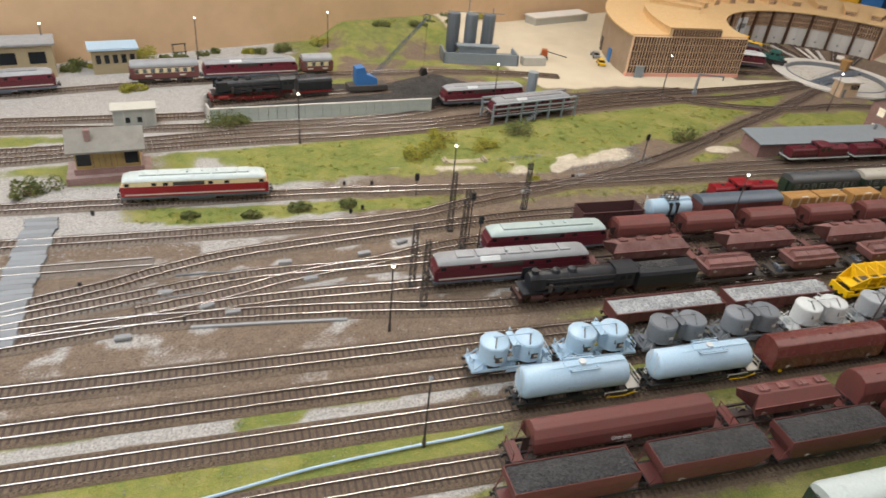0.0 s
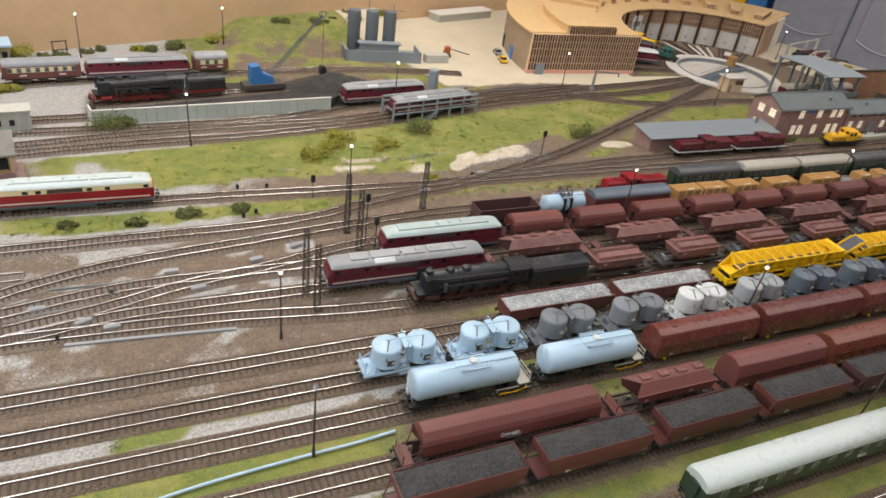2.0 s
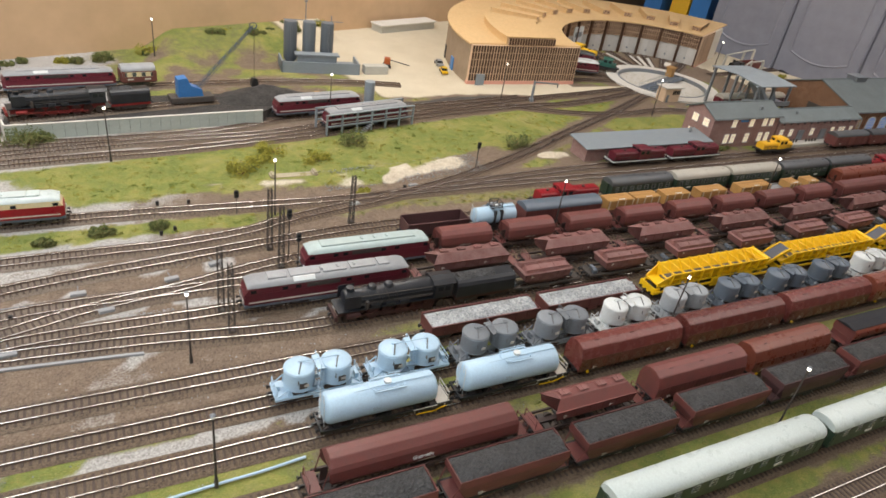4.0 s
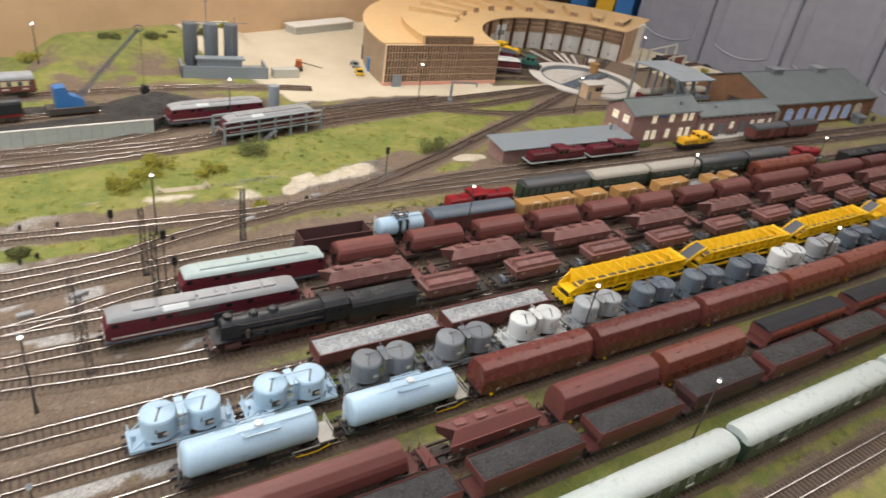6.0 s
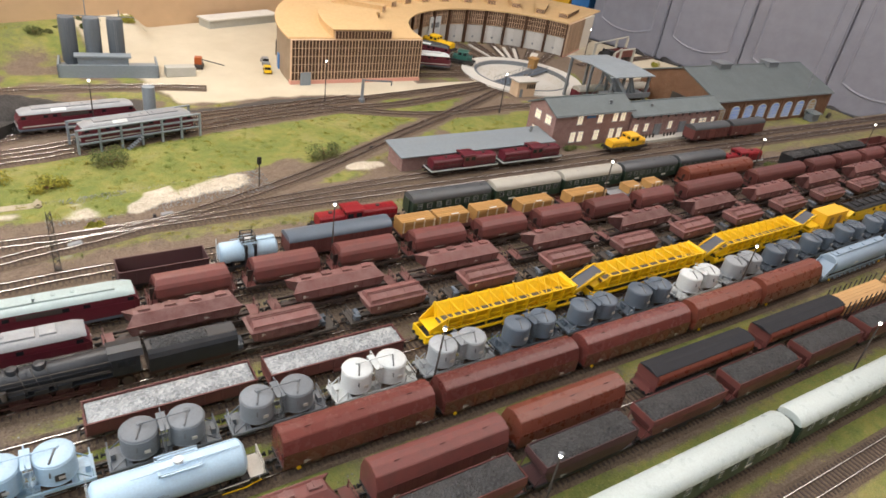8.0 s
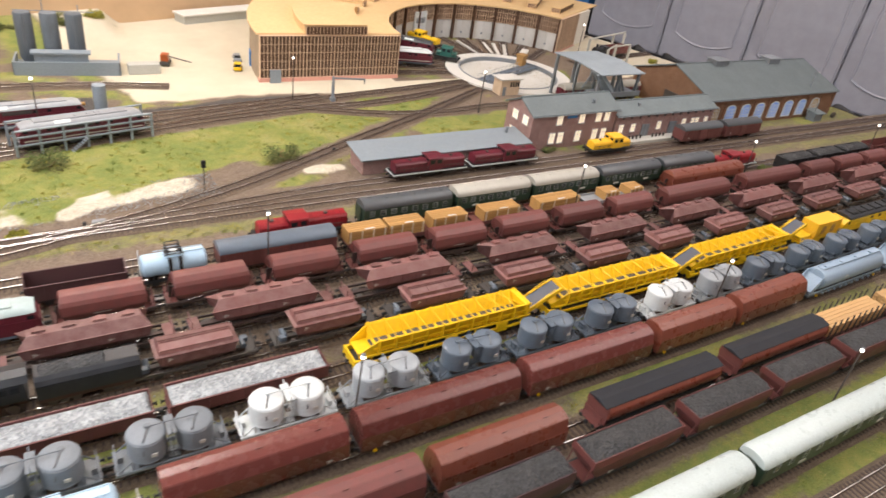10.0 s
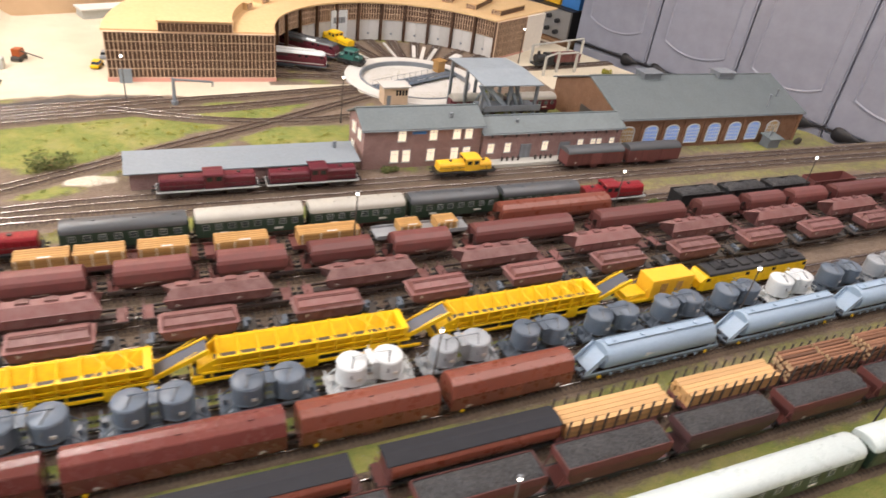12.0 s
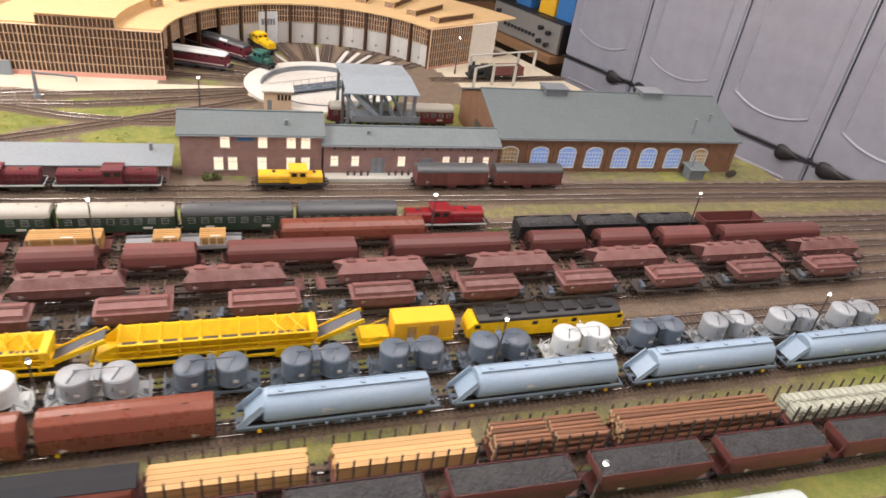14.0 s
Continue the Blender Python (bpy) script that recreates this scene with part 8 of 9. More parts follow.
def arch_window(x, w, glow, label):
    pts = arch(x, w, 0.010, 0.043)

    def pane(b):
        f = [b.verts.new((px, 1.0672, pz)) for px, pz in pts]
        g_ = [b.verts.new((px, 1.0690, pz)) for px, pz in pts]
        b.faces.new(f), b.faces.new(g_[::-1])
        for i in range(len(pts)):
            b.faces.new((f[i], f[(i + 1) % len(pts)], g_[(i + 1) % len(pts)], g_[i]))
    win = part_at("window", pane, glow, wk, Matrix(), label)

    def bars(b):
        for (xa, za), (xb, zb) in zip(pts, pts[1:] + pts[:1]):
            tube(b, (xa, 1.067, za), (xb, 1.067, zb), 0.0016, 5)
        for k in range(1, 5):
            xx = x - w / 2 + w * k / 5
            box(b, xx - 0.0005, xx + 0.0005, 1.0662, 1.0674, 0.010, 0.047)
        for k in range(1, 5):
            box(b, x - w / 2, x + w / 2, 1.0662, 1.0674, 0.010 + k * 0.008 - 0.0005, 0.010 + k * 0.008 + 0.0005)
    part_at("window_frame", bars, M_WHITE, win, Matrix())
    return win


for k, x in enumerate((2.068, 2.127, 2.186, 2.2475, 2.3105, 2.3705)):
    arch_window(x, 0.036, G_BLUE, "arched window lit bluish white")
for x in (2.004, 2.432):
    arch_window(x, 0.036, paint("yellow_gate", (0.55, 0.36, 0.12), 0.6, 0.3), "arched yellow boarded gate")
for k in range(10):
    x = 1.984 + k * 0.0588
    part_at("pilaster", lambda b: box(b, x - 0.004, x + 0.004, 1.0655, 1.069, 0, 0.067), M_BRICK2, wk, Matrix())
part_at("cornice", lambda b: box(b, 1.98, 2.515, 1.0645, 1.069, 0.062, 0.067), M_BRICK2, wk, Matrix())
for x in (2.135, 2.36):
    part_at("ridge_vent", lambda b: [box(b, x - 0.024, x + 0.024, 1.185, 1.218, 0.112, 0.128), box(b, x - 0.027, x + 0.027, 1.181, 1.222, 0.128, 0.1305)], M_TIN, wk, Matrix(), "grey louvred ridge ventilator")
for x, y in ((2.41, 1.085), (2.47, 1.12)):
    part_at("chimney_pipe", lambda b: [tube(b, (x, y, 0.06), (x, y, 0.108), 0.0022, 8), tube(b, (x, y, 0.108), (x, y, 0.111), 0.0036, 8)], M_TIN, wk, Matrix())
part_at("gable_gate", lambda b: box(b, 1.9775, 1.9805, 1.17, 1.215, 0, 0.05), M_DARK, wk, Matrix(), "dark gate opening in the gable")
for z in range(1):
    ob = thing("lean_to", "small grey timber lean-to beside the workshop", "shed")
    part_at("wall", lambda b: box(b, 2.395, 2.43, 1.03, 1.055, 0, 0.021), M_TIN, ob, Matrix())
    part_at("roof", lambda b: prism(b, [(1.024, 0.022), (1.06, 0.026), (1.06, 0.028), (1.024, 0.024)], 2.39, 2.435), M_ROOFGREY, ob, Matrix())
    part_at("pipe", lambda b: tube(b, (2.402, 1.04, 0.02), (2.402, 1.04, 0.05), 0.0015, 8), M_TIN, ob, Matrix())
for x, y, r in ((2.50, 1.04, 0.007), (2.512, 1.045, 0.007)):
    bm = bmesh.new()
    rim = [[(x + rr * math.cos(k * math.tau / 20), yy, 0.008 + rr * math.sin(k * math.tau / 20)) for k in range(20)] for rr, yy in ((r, y - 0.003), (r, y - 0.0022), (r * 0.5, y - 0.0022), (r * 0.5, y + 0.0022), (r, y + 0.0022), (r, y + 0.003))]
    loft(bm, rim)
    tagged(part("cable_drum", fix(bm), M_DARK), "dark spoked cable drum beside the workshop", "cable drum", "cable drums")

# long low shed behind the wine red shunters
sh_ = thing("storage_shed", "long low shed with a flat blue-grey roof", "shed")
part_at("wall", lambda b: box(b, 1.03, 1.392, 1.03, 1.085, -0.002, 0.03), M_BRICK, sh_, Matrix())
part_at("roof", lambda b: prism(b, [(1.022, 0.030), (1.09, 0.0385), (1.09, 0.0405), (1.022, 0.032)], 1.022, 1.4), M_GREYCARD, sh_, Matrix())
vent_pipe(sh_, 1.365, 1.07, 0.04)

# coaling stage with a flat roof on posts
cs = thing("coaling_stage", "grey roofed coaling stage on steel posts", "coaling stage")
part_at("roof", lambda b: prism(b, [(1.178, 0.106), (1.27, 0.112), (1.362, 0.106), (1.362, 0.1085), (1.27, 0.1145), (1.178, 0.1085)], 1.702, 1.845), M_GREYCARD, cs, Matrix(), "flat blue-grey sheet roof")
for x in (1.708, 1.772, 1.838):
    for y in (1.19, 1.27, 1.35):
        part_at("post", lambda b: box(b, x - 0.003, x + 0.003, y - 0.003, y + 0.003, 0, 0.108), M_TIN, cs, Matrix())
part_at("deck", lambda b: [box(b, 1.715, 1.85, 1.185, 1.235, 0.048, 0.054), box(b, 1.715, 1.85, 1.183, 1.186, 0.05, 0.062)], M_TIN, cs, Matrix())
for p, q, r in (((1.70, 1.19, 0.105), (1.735, 1.19, 0.052), 0.004), ((1.80, 1.2, 0.054), (1.775, 1.2, 0.104), 0.004), ((1.82, 1.21, 0.054), (1.79, 1.21, 0.104), 0.003), ((1.708, 1.27, 0.0), (1.772, 1.27, 0.1), 0.002)):
    part_at("brace", lambda b: tube(b, p, q, r, 6), M_GREYCARD, cs, Matrix())
part_at("chute", lambda b: prism(b, [(1.19, 0), (1.23, 0), (1.23, 0.008), (1.19, 0.008)], 0, 0.075, m=Matrix.Translation((1.715, 0, 0.1)) @ Matrix.Rotation(radians(42), 4, "Y")), M_GREYCARD, cs, Matrix())
for x, L_ in ((1.745, 0.13), (1.885, 0.13)):
    o = coach(L_, M_LIGHTROOF, M_WINE, "red railcar beside the coaling stage", "red railcars", 7)
    lay_at(o, x, 1.285, 0)

hut = thing("switch_hut", "small cream hut with a flat white roof by the turntable", "hut")
part_at("wall", lambda b: box(b, 1.555, 1.612, 1.362, 1.396, 0, 0.04), paint("cream_render", (0.68, 0.52, 0.36), 0.7, 0.2), hut, Matrix())
part_at("roof", lambda b: box(b, 1.55, 1.617, 1.357, 1.401, 0.04, 0.043), M_CONCRETE, hut, Matrix())
for i in range(4):
    part_at("window", lambda b: box(b, 1.583 + i * 0.0075, 1.5875 + i * 0.0075, 1.3612, 1.3622, 0.022, 0.034), M_GLASS, hut, Matrix())
part_at("door", lambda b: box(b, 1.562, 1.571, 1.3612, 1.3622, 0, 0.022), M_TIN, hut, Matrix())

# signal box and hut at the throat
sb = thing("signal_box", "brick and timber signal box with a grey roof", "signal box")
sm = Matrix.Translation((-0.2, 1.065, 0)) @ Matrix.Rotation(radians(6), 4, "Z")
part_at("base", lambda b: [box(b, -0.05, 0.05, -0.025, 0.025, 0, 0.022), box(b, -0.062, 0.06, -0.035, 0.03, 0, 0.012)], M_BRICK, sb, sm, "dark brick base")
part_at("cabin", lambda b: box(b, -0.046, 0.046, -0.024, 0.024, 0.022, 0.055), paint("ochre_boards", (0.45, 0.32, 0.12), 0.7, 0.4), sb, sm, "ochre boarded cabin")
part_at("roof", lambda b: [prism(b, [(-0.036, 0.052), (0, 0.077), (0.036, 0.052), (0.036, 0.055), (0, 0.08), (-0.036, 0.055)], -0.056, 0.056)], paint("weathered_grey_roof", (0.27, 0.26, 0.23), 0.7, 0.4), sb, sm)
for i in (-0.034, 0.034):
    part_at("window", lambda b: box(b, i - 0.01, i + 0.01, -0.0252, -0.024, 0.028, 0.05), M_GLASS, sb, sm)
for i in range(6):
    part_at("board", lambda b: box(b, -0.021 + i * 0.0083, -0.0205 + i * 0.0083, -0.0252, -0.024, 0.024, 0.054), M_DARK, sb, sm)
part_at("chimney", lambda b: box(b, -0.028, -0.02, -0.02, -0.012, 0.06, 0.084), M_BRICK, sb, sm)
gh = thing("relay_hut", "pale grey flat-roofed hut with dark windows", "hut")
gm = Matrix.Translation((-0.182, 1.262, 0)) @ Matrix.Rotation(radians(8), 4, "Z")
part_at("wall", lambda b: box(b, -0.036, 0.036, -0.016, 0.016, 0, 0.036), paint("pale_green_grey", (0.45, 0.48, 0.45), 0.7, 0.3), gh, gm)
part_at("roof", lambda b: box(b, -0.039, 0.039, -0.019, 0.019, 0.036, 0.0385), M_STONE, gh, gm)
for i in (-0.012, 0.008):
    part_at("window", lambda b: box(b, i - 0.004, i + 0.004, -0.0168, -0.016, 0.012, 0.022), M_GLASS, gh, gm)
for i in range(5):
    part_at("panel_rib", lambda b: box(b, -0.036 + i * 0.0175, -0.0345 + i * 0.0175, -0.0172, -0.016, 0, 0.036), M_STONE, gh, gm)

# depot on the far side
for x, y, w, d, h, roofm, lab in ((-0.25, 1.575, 0.088, 0.05, 0.052, M_LIGHTBLUE, "low shed with a pale blue roof"), (-0.50, 1.53, 0.28, 0.06, 0.068, M_GREYROOF, "long low depot building with a grey roof")):
    o = thing("depot_shed", lab, "shed", "depot sheds")
    mm = Matrix.Translation((x, y, 0)) @ Matrix.Rotation(radians(12), 4, "Z")
    part_at("wall", lambda b: box(b, -w / 2, w / 2, -d / 2, d / 2, 0, h), paint("dull_ochre_boards", (0.4, 0.33, 0.2), 0.7, 0.3, (0.3, 0.25, 0.17)), o, mm)
    part_at("roof", lambda b: box(b, -w / 2 - 0.006, w / 2 + 0.006, -d / 2 - 0.006, d / 2 + 0.006, h, h + 0.004), roofm, o, mm)
    for i in range(5):
        part_at("window", lambda b: box(b, -w * 0.42 + i * w * 0.19, -w * 0.42 + i * w * 0.19 + w * 0.11, -d / 2 - 0.001, -d / 2, h * 0.45, h * 0.8), M_GLASS, o, mm)

# cement works silos
ws = thing("silo_plant", "three grey silos on a walled blue-grey base", "silo plant")
wm = Matrix.Translation((0.622, 1.645, 0)) @ Matrix.Rotation(radians(-7), 4, "Z")
part_at("base_wall", lambda b: [box(b, -0.1, 0.1, -0.022, -0.018, 0, 0.028), box(b, -0.1, -0.096, -0.022, 0.05, 0, 0.028), box(b, 0.096, 0.1, -0.022, 0.05, 0, 0.028), box(b, -0.1, 0.1, -0.02, 0.05, 0, 0.012)], M_GREYCARD, ws, wm)
part_at("trough", lambda b: [box(b, -0.06, 0.04, -0.012, 0.006, 0.012, 0.042), box(b, -0.066, 0.046, -0.016, 0.010, 0.042, 0.046)], M_GREYCARD, ws, wm, "pale covered conveyor trough")
part_at("gantry", lambda b: [tube(b, (-0.09, 0.036, 0.118), (0.06, 0.036, 0.118), 0.001, 5), tube(b, (-0.035, 0.036, 0.112), (-0.035, 0.036, 0.165), 0.0012, 6), tube(b, (-0.038, 0.036, 0.165), (-0.032, 0.036, 0.165), 0.003, 6), tube(b, (0.03, 0.036, 0.112), (0.03, 0.036, 0.132), 0.0012, 6)], M_TIN, ws, wm)


def tall_silo(bm):
    n = 18
    loft(bm, [[(r * math.cos(k * math.tau / n), r * math.sin(k * math.tau / n), z) for k in range(n)] for r, z in ((0.009, 0.012), (0.0165, 0.024), (0.0168, 0.112), (0.0155, 0.1165), (0.004, 0.1185))])


for x in (-0.073, -0.026, 0.02):
    s = cpart("tall_silo", "silo", tall_silo, paint("silo_grey", (0.14, 0.165, 0.19), 0.5, 0.35, (0.1, 0.11, 0.12), scale=40), ws, wm @ Matrix.Translation((x, 0.03, 0)), "", True)

    def rungs(b):
        for k in range(20):
            tube(b, (-0.002, -0.0178, 0.02 + k * 0.0046), (0.002, -0.0178, 0.02 + k * 0.0046), 0.0004, 4)
        for sx in (-0.002, 0.002):
            tube(b, (sx, -0.0178, 0.018), (sx, -0.0178, 0.114), 0.0004, 4)
    cpart("silo_rungs", "ladder", rungs, M_TIN, s)
bm = bmesh.new()
box(bm, 0.735, 0.8, 1.615, 1.64, 0, 0.022)
tagged(part("concrete_bunker", soften(bm, 0.001, 1), M_STONE), "pale grey concrete bunker by the silos", "bunker")
o = thing("flat_hall", "long low white flat-roofed hall at the wall", "building")
hm = Matrix.Translation((1.04, 2.09, 0)) @ Matrix.Rotation(radians(ASKEW), 4, "Z")
part_at("wall", lambda b: box(b, -0.12, 0.12, -0.03, 0.02, 0, 0.022), M_STONE, o, hm)
part_at("roof", lambda b: box(b, -0.125, 0.125, -0.036, 0.022, 0.022, 0.026), M_CONCRETE, o, hm)


def small_car(x, y, rz, m_, label):
    o = thing("car", label, "car", "yard vehicles")
    mm = Matrix.Translation((x, y, 0)) @ Matrix.Rotation(radians(rz), 4, "Z")
    part_at("body", lambda b: (prism(b, [(-0.0085, 0.003), (-0.009, 0.009), (0.009, 0.009), (0.0085, 0.003)], -0.022, 0.022), soften(b, 0.0012, 2)), m_, o, mm)
    part_at("cabin", lambda b: loft(b, [[(-0.014 + dx, -0.0078 + dy, z), (0.011 - dx, -0.0078 + dy, z), (0.011 - dx, 0.0078 - dy, z), (-0.014 + dx, 0.0078 - dy, z)] for dx, dy, z in ((0, 0, 0.0088), (0.004, 0.001, 0.0148))]), M_GLASS, o, mm)
    part_at("roof", lambda b: box(b, -0.0105, 0.0075, -0.007, 0.007, 0.0146, 0.0155), m_, o, mm)
    for sx in (-0.0135, 0.0135):
        for sy in (-0.0088, 0.0088):
            part_at("wheel", lambda b: tube(b, (sx, sy - 0.001, 0.0032), (sx, sy + 0.001, 0.0032), 0.0032, 12), M_BLACK, o, mm)


small_car(0.975, 1.632, 75, M_YELLOW, "yellow model car on the concrete yard")
small_car(0.992, 1.70, 80, M_GREYROOF, "grey model car beside the roundhouse")
o = thing("mobile_crane", "small orange-red mobile crane on the yard", "crane truck", "yard vehicles")
mm = Matrix.Translation((0.822, 1.68, 0)) @ Matrix.Rotation(radians(70), 4, "Z")
part_at("chassis", lambda b: box(b, -0.018, 0.018, -0.009, 0.009, 0.004, 0.011), M_DARK, o, mm)
part_at("cab", lambda b: [box(b, -0.012, 0.008, -0.008, 0.008, 0.011, 0.026), box(b, 0.008, 0.016, -0.006, 0.002, 0.011, 0.02)], paint("orange_red", (0.45, 0.1, 0.02), 0.4, 0.2), o, mm)
part_at("boom", lambda b: tube(b, (0, 0, 0.022), (-0.02, -0.06, 0.016), 0.0015, 6), M_DARK, o, mm)
for sx in (-0.012, 0.012):
    for sy in (-0.009, 0.009):
        part_at("wheel", lambda b: tube(b, (sx, sy - 0.0015, 0.004), (sx, sy + 0.0015, 0.004), 0.004, 12), M_BLACK, o, mm)

# coal yard: retaining wall, heap, blue crane, grab
rw = thing("retaining_wall", "pale panelled retaining wall of the coal yard", "wall", kind="structure")
wp, wq = Vector((-0.05, 1.266, 0)), Vector((0.4, 1.31, 0))
nP = 25


def panel_(bm):
    box(bm, 0.0005, 0.0176, -0.0015, 0.0015, 0, 0.027)
    box(bm, 0, 0.0012, -0.0022, 0.0015, 0, 0.0272)


ang = math.atan2(wq.y - wp.y, wq.x - wp.x)
for i in range(nP):
    p = wp + (wq - wp) * (i / nP)
    cpart("rw_panel", "panel", panel_, M_PANEL, rw, Matrix.Translation(p) @ Matrix.Rotation(ang, 4, "Z"))
part_at("coping", lambda b: box(b, 0, (wq - wp).length, -0.0022, 0.0022, 0.0272, 0.0288), M_CONCRETE, rw, Matrix.Translation(wp) @ Matrix.Rotation(ang, 4, "Z"))
part_at("end_panel", lambda b: box(b, -0.0015, 0.0015, 0.003, 0.03, 0, 0.0286), M_CONCRETE, rw, Matrix.Translation(wp) @ Matrix.Rotation(radians(12), 4, "Z"))
bm = bmesh.new()
yard_top = [(-0.046, 1.2695), (0.398, 1.313), (0.45, 1.362), (0.53, 1.395), (0.5, 1.435), (0.2, 1.42), (-0.05, 1.35)]
yard_foot = [(-0.047, 1.2692), (0.399, 1.3127), (0.47, 1.358), (0.62, 1.415), (0.56, 1.47), (0.2, 1.455), (-0.062, 1.352)]
loft(bm, [[(x, y, -0.001) for x, y in yard_foot], [(x, y, YARD_Z) for x, y in yard_top]])
tagged(part("ground_coal_yard", fix(bm), M_COALYARD), "raised coal yard of black coal dust behind the wall", "ground", kind="structure")
bm = bmesh.new()
g = {}
for i in range(41):
    for j in range(21):
        x, y = 0.29 + 0.26 * i / 40, 1.34 + 0.1 * j / 20
        d = math.hypot((x - 0.42) / 0.12, (y - 1.39) / 0.045)
        g[i, j] = bm.verts.new((x, y, YARD_Z - 0.003 + 0.036 * max(0, 1 - d) ** 0.75 + 0.0025 * wob(x, y, 60, 2.0) - 0.03 * smooth01(1.0, 1.35, d)))
for i in range(40):
    for j in range(20):
        bm.faces.new((g[i, j], g[i + 1, j], g[i + 1, j + 1], g[i, j + 1]))
tagged(part("coal_heap", fix(bm), M_COALYARD, smooth=True), "broad heap of black coal in the yard", "coal heap")
cr = thing("rail_crane", "blue rail crane with a lattice boom and grab", "crane")
part_at("undercarriage", lambda b: (box(b, 0.232, 0.318, 1.415, 1.445, 0.006, 0.018), soften(b, 0.001, 1)), M_DARK, cr, Matrix())
part_at("cab", lambda b: [loft(b, [[(x, y, z) for x, z in ((0.248, 0.018), (0.248, 0.054), (0.266, 0.056), (0.272, 0.04), (0.294, 0.031), (0.296, 0.018))] for y in (1.418, 1.442)])], M_BLUE, cr, Matrix(), "bright blue crane house")


def boom_(b):
    p, q = Vector((0.285, 1.43, 0.024)), Vector((0.408, 1.44, 0.148))
    for sy in (-0.006, 0.006):
        for sz in (0, 0.009):
            tube(b, p + Vector((0, sy, sz)), q + Vector((0, sy * 0.4, sz * 0.5)), 0.0005, 5)
    for k in range(11):
        u, w_ = k / 11, (k + 1) / 11
        for sy in (-0.006, 0.006):
            s0, s1 = 1 - 0.6 * u, 1 - 0.6 * w_
            tube(b, p.lerp(q, u) + Vector((0, sy * s0, 0)), p.lerp(q, w_) + Vector((0, sy * s1, 0.009 * (1 - 0.5 * w_))), 0.0004, 4)
            tube(b, p.lerp(q, u) + Vector((0, sy * s0, 0.009 * (1 - 0.5 * u))), p.lerp(q, w_) + Vector((0, -sy * s1, 0.0045)), 0.0004, 4)
    for k in range(12):
        a0, a1 = k * math.tau / 12, (k + 1) * math.tau / 12
        tube(b, q + Vector((0.008 * math.cos(a0), 0, 0.004 + 0.006 * math.sin(a0))), q + Vector((0.008 * math.cos(a1), 0, 0.004 + 0.006 * math.sin(a1))), 0.0012, 4)


part_at("boom", boom_, paint("dull_blue_lattice", (0.09, 0.12, 0.17), 0.5, 0.3), cr, Matrix())
part_at("rope", lambda b: tube(b, (0.41, 1.44, 0.146), (0.41, 1.44, 0.04), 0.0004, 4), M_BLACK, cr, Matrix())
part_at("grab", lambda b: [loft(b, [[(0.41 + sx * w, 1.44 + sy * 0.006, z) for sx, sy in ((-1, -1), (1, -1), (1, 1), (-1, 1))] for w, z in ((0.006, 0.024), (0.008, 0.033), (0.0035, 0.043))])], M_BLACK, cr, Matrix(), "black grab bucket")
cr.matrix_basis = Matrix.Translation((0.27, 1.372, YARD_Z + 0.0005)) @ Matrix.Rotation(radians(8), 4, "Z") @ Matrix.Translation((-0.275, -1.43, 0))

# trains on the back tracks


def back(ob, x, y, deg):
    return lay_at(ob, x, y, deg)


back(steam_loco("black steam locomotive with bright red wheels at the coal yard", paint("bright_red_wheel", (0.26, 0.02, 0.02), 0.4, 0.3), None, 0.25), 0.0705, 1.3278, 10.8).matrix_basis.translation.z = RAIL + YARD_Z
back(big_diesel(0.215, M_WINE, M_GREYROOF, "wine red diesel locomotive on the back siding", M_STRIPE), 0.035, 1.513, 8)
back(coach(0.14, M_GREYROOF, M_BROWN, "brown old passenger coach with a cream window band", "old coaches", 8, 6, M_CREAM), -0.142, 1.49, 9)
back(coach(0.075, M_GREYROOF, M_BROWN, "short brown and cream railcar trailer", "old coaches", 4, 3, M_CREAM), 0.182, 1.537, 8)
back(big_diesel(0.22, M_WINE, M_GREYROOF, "red diesel locomotive before the depot", M_STRIPE), -0.443, 1.418, 13)
back(big_diesel(0.205, M_WINE, M_GREYROOF, "wine red diesel locomotive beside the loading rack", M_STRIPE), 0.525, 1.342, 7.5)
back(big_diesel(0.21, M_WINE, M_GREYROOF, "wine red diesel locomotive inside a grey servicing rack", M_STRIPE), 0.612, 1.272, 12)
rk = thing("servicing_rack", "grey steel servicing rack round a locomotive", "rack")
rm = Matrix.Translation((0.612, 1.272, 0)) @ Matrix.Rotation(radians(12), 4, "Z")
for i in range(7):
    for s in (-1, 1):
        part_at("post", lambda b: box(b, -0.108 + i * 0.036 - 0.0018, -0.108 + i * 0.036 + 0.0018, s * 0.023 - 0.0018, s * 0.023 + 0.0018, 0, 0.045), M_GREYCARD, rk, rm)
for s in (-1, 1):
    for z in (0.019, 0.033, 0.044):
        part_at("rail", lambda b: box(b, -0.11, 0.11, s * 0.023 - 0.0025, s * 0.023 + 0.0025, z - 0.001, z + 0.001), M_GREYCARD, rk, rm)
part_at("stair", lambda b: [box(b, -0.03 + k * 0.004, -0.026 + k * 0.004, -0.036, -0.024, 0.003 * k, 0.003 * k + 0.001) for k in range(7)], M_TIN, rk, rm)
bm = bmesh.new()
tube(bm, (0.652, 1.365, 0), (0.652, 1.365, 0.068), 0.0115, 18)
tagged(part("sand_tower", fix(bm), M_GREYCARD, smooth=True), "blue-grey cylindrical sand tower", "tower")
o = thing("tank_engine", "small black steam tank engine on the far siding", "locomotive")
om = Matrix.Translation((2.16, 1.625, RAIL)) @ Matrix.Rotation(radians(8), 4, "Z")
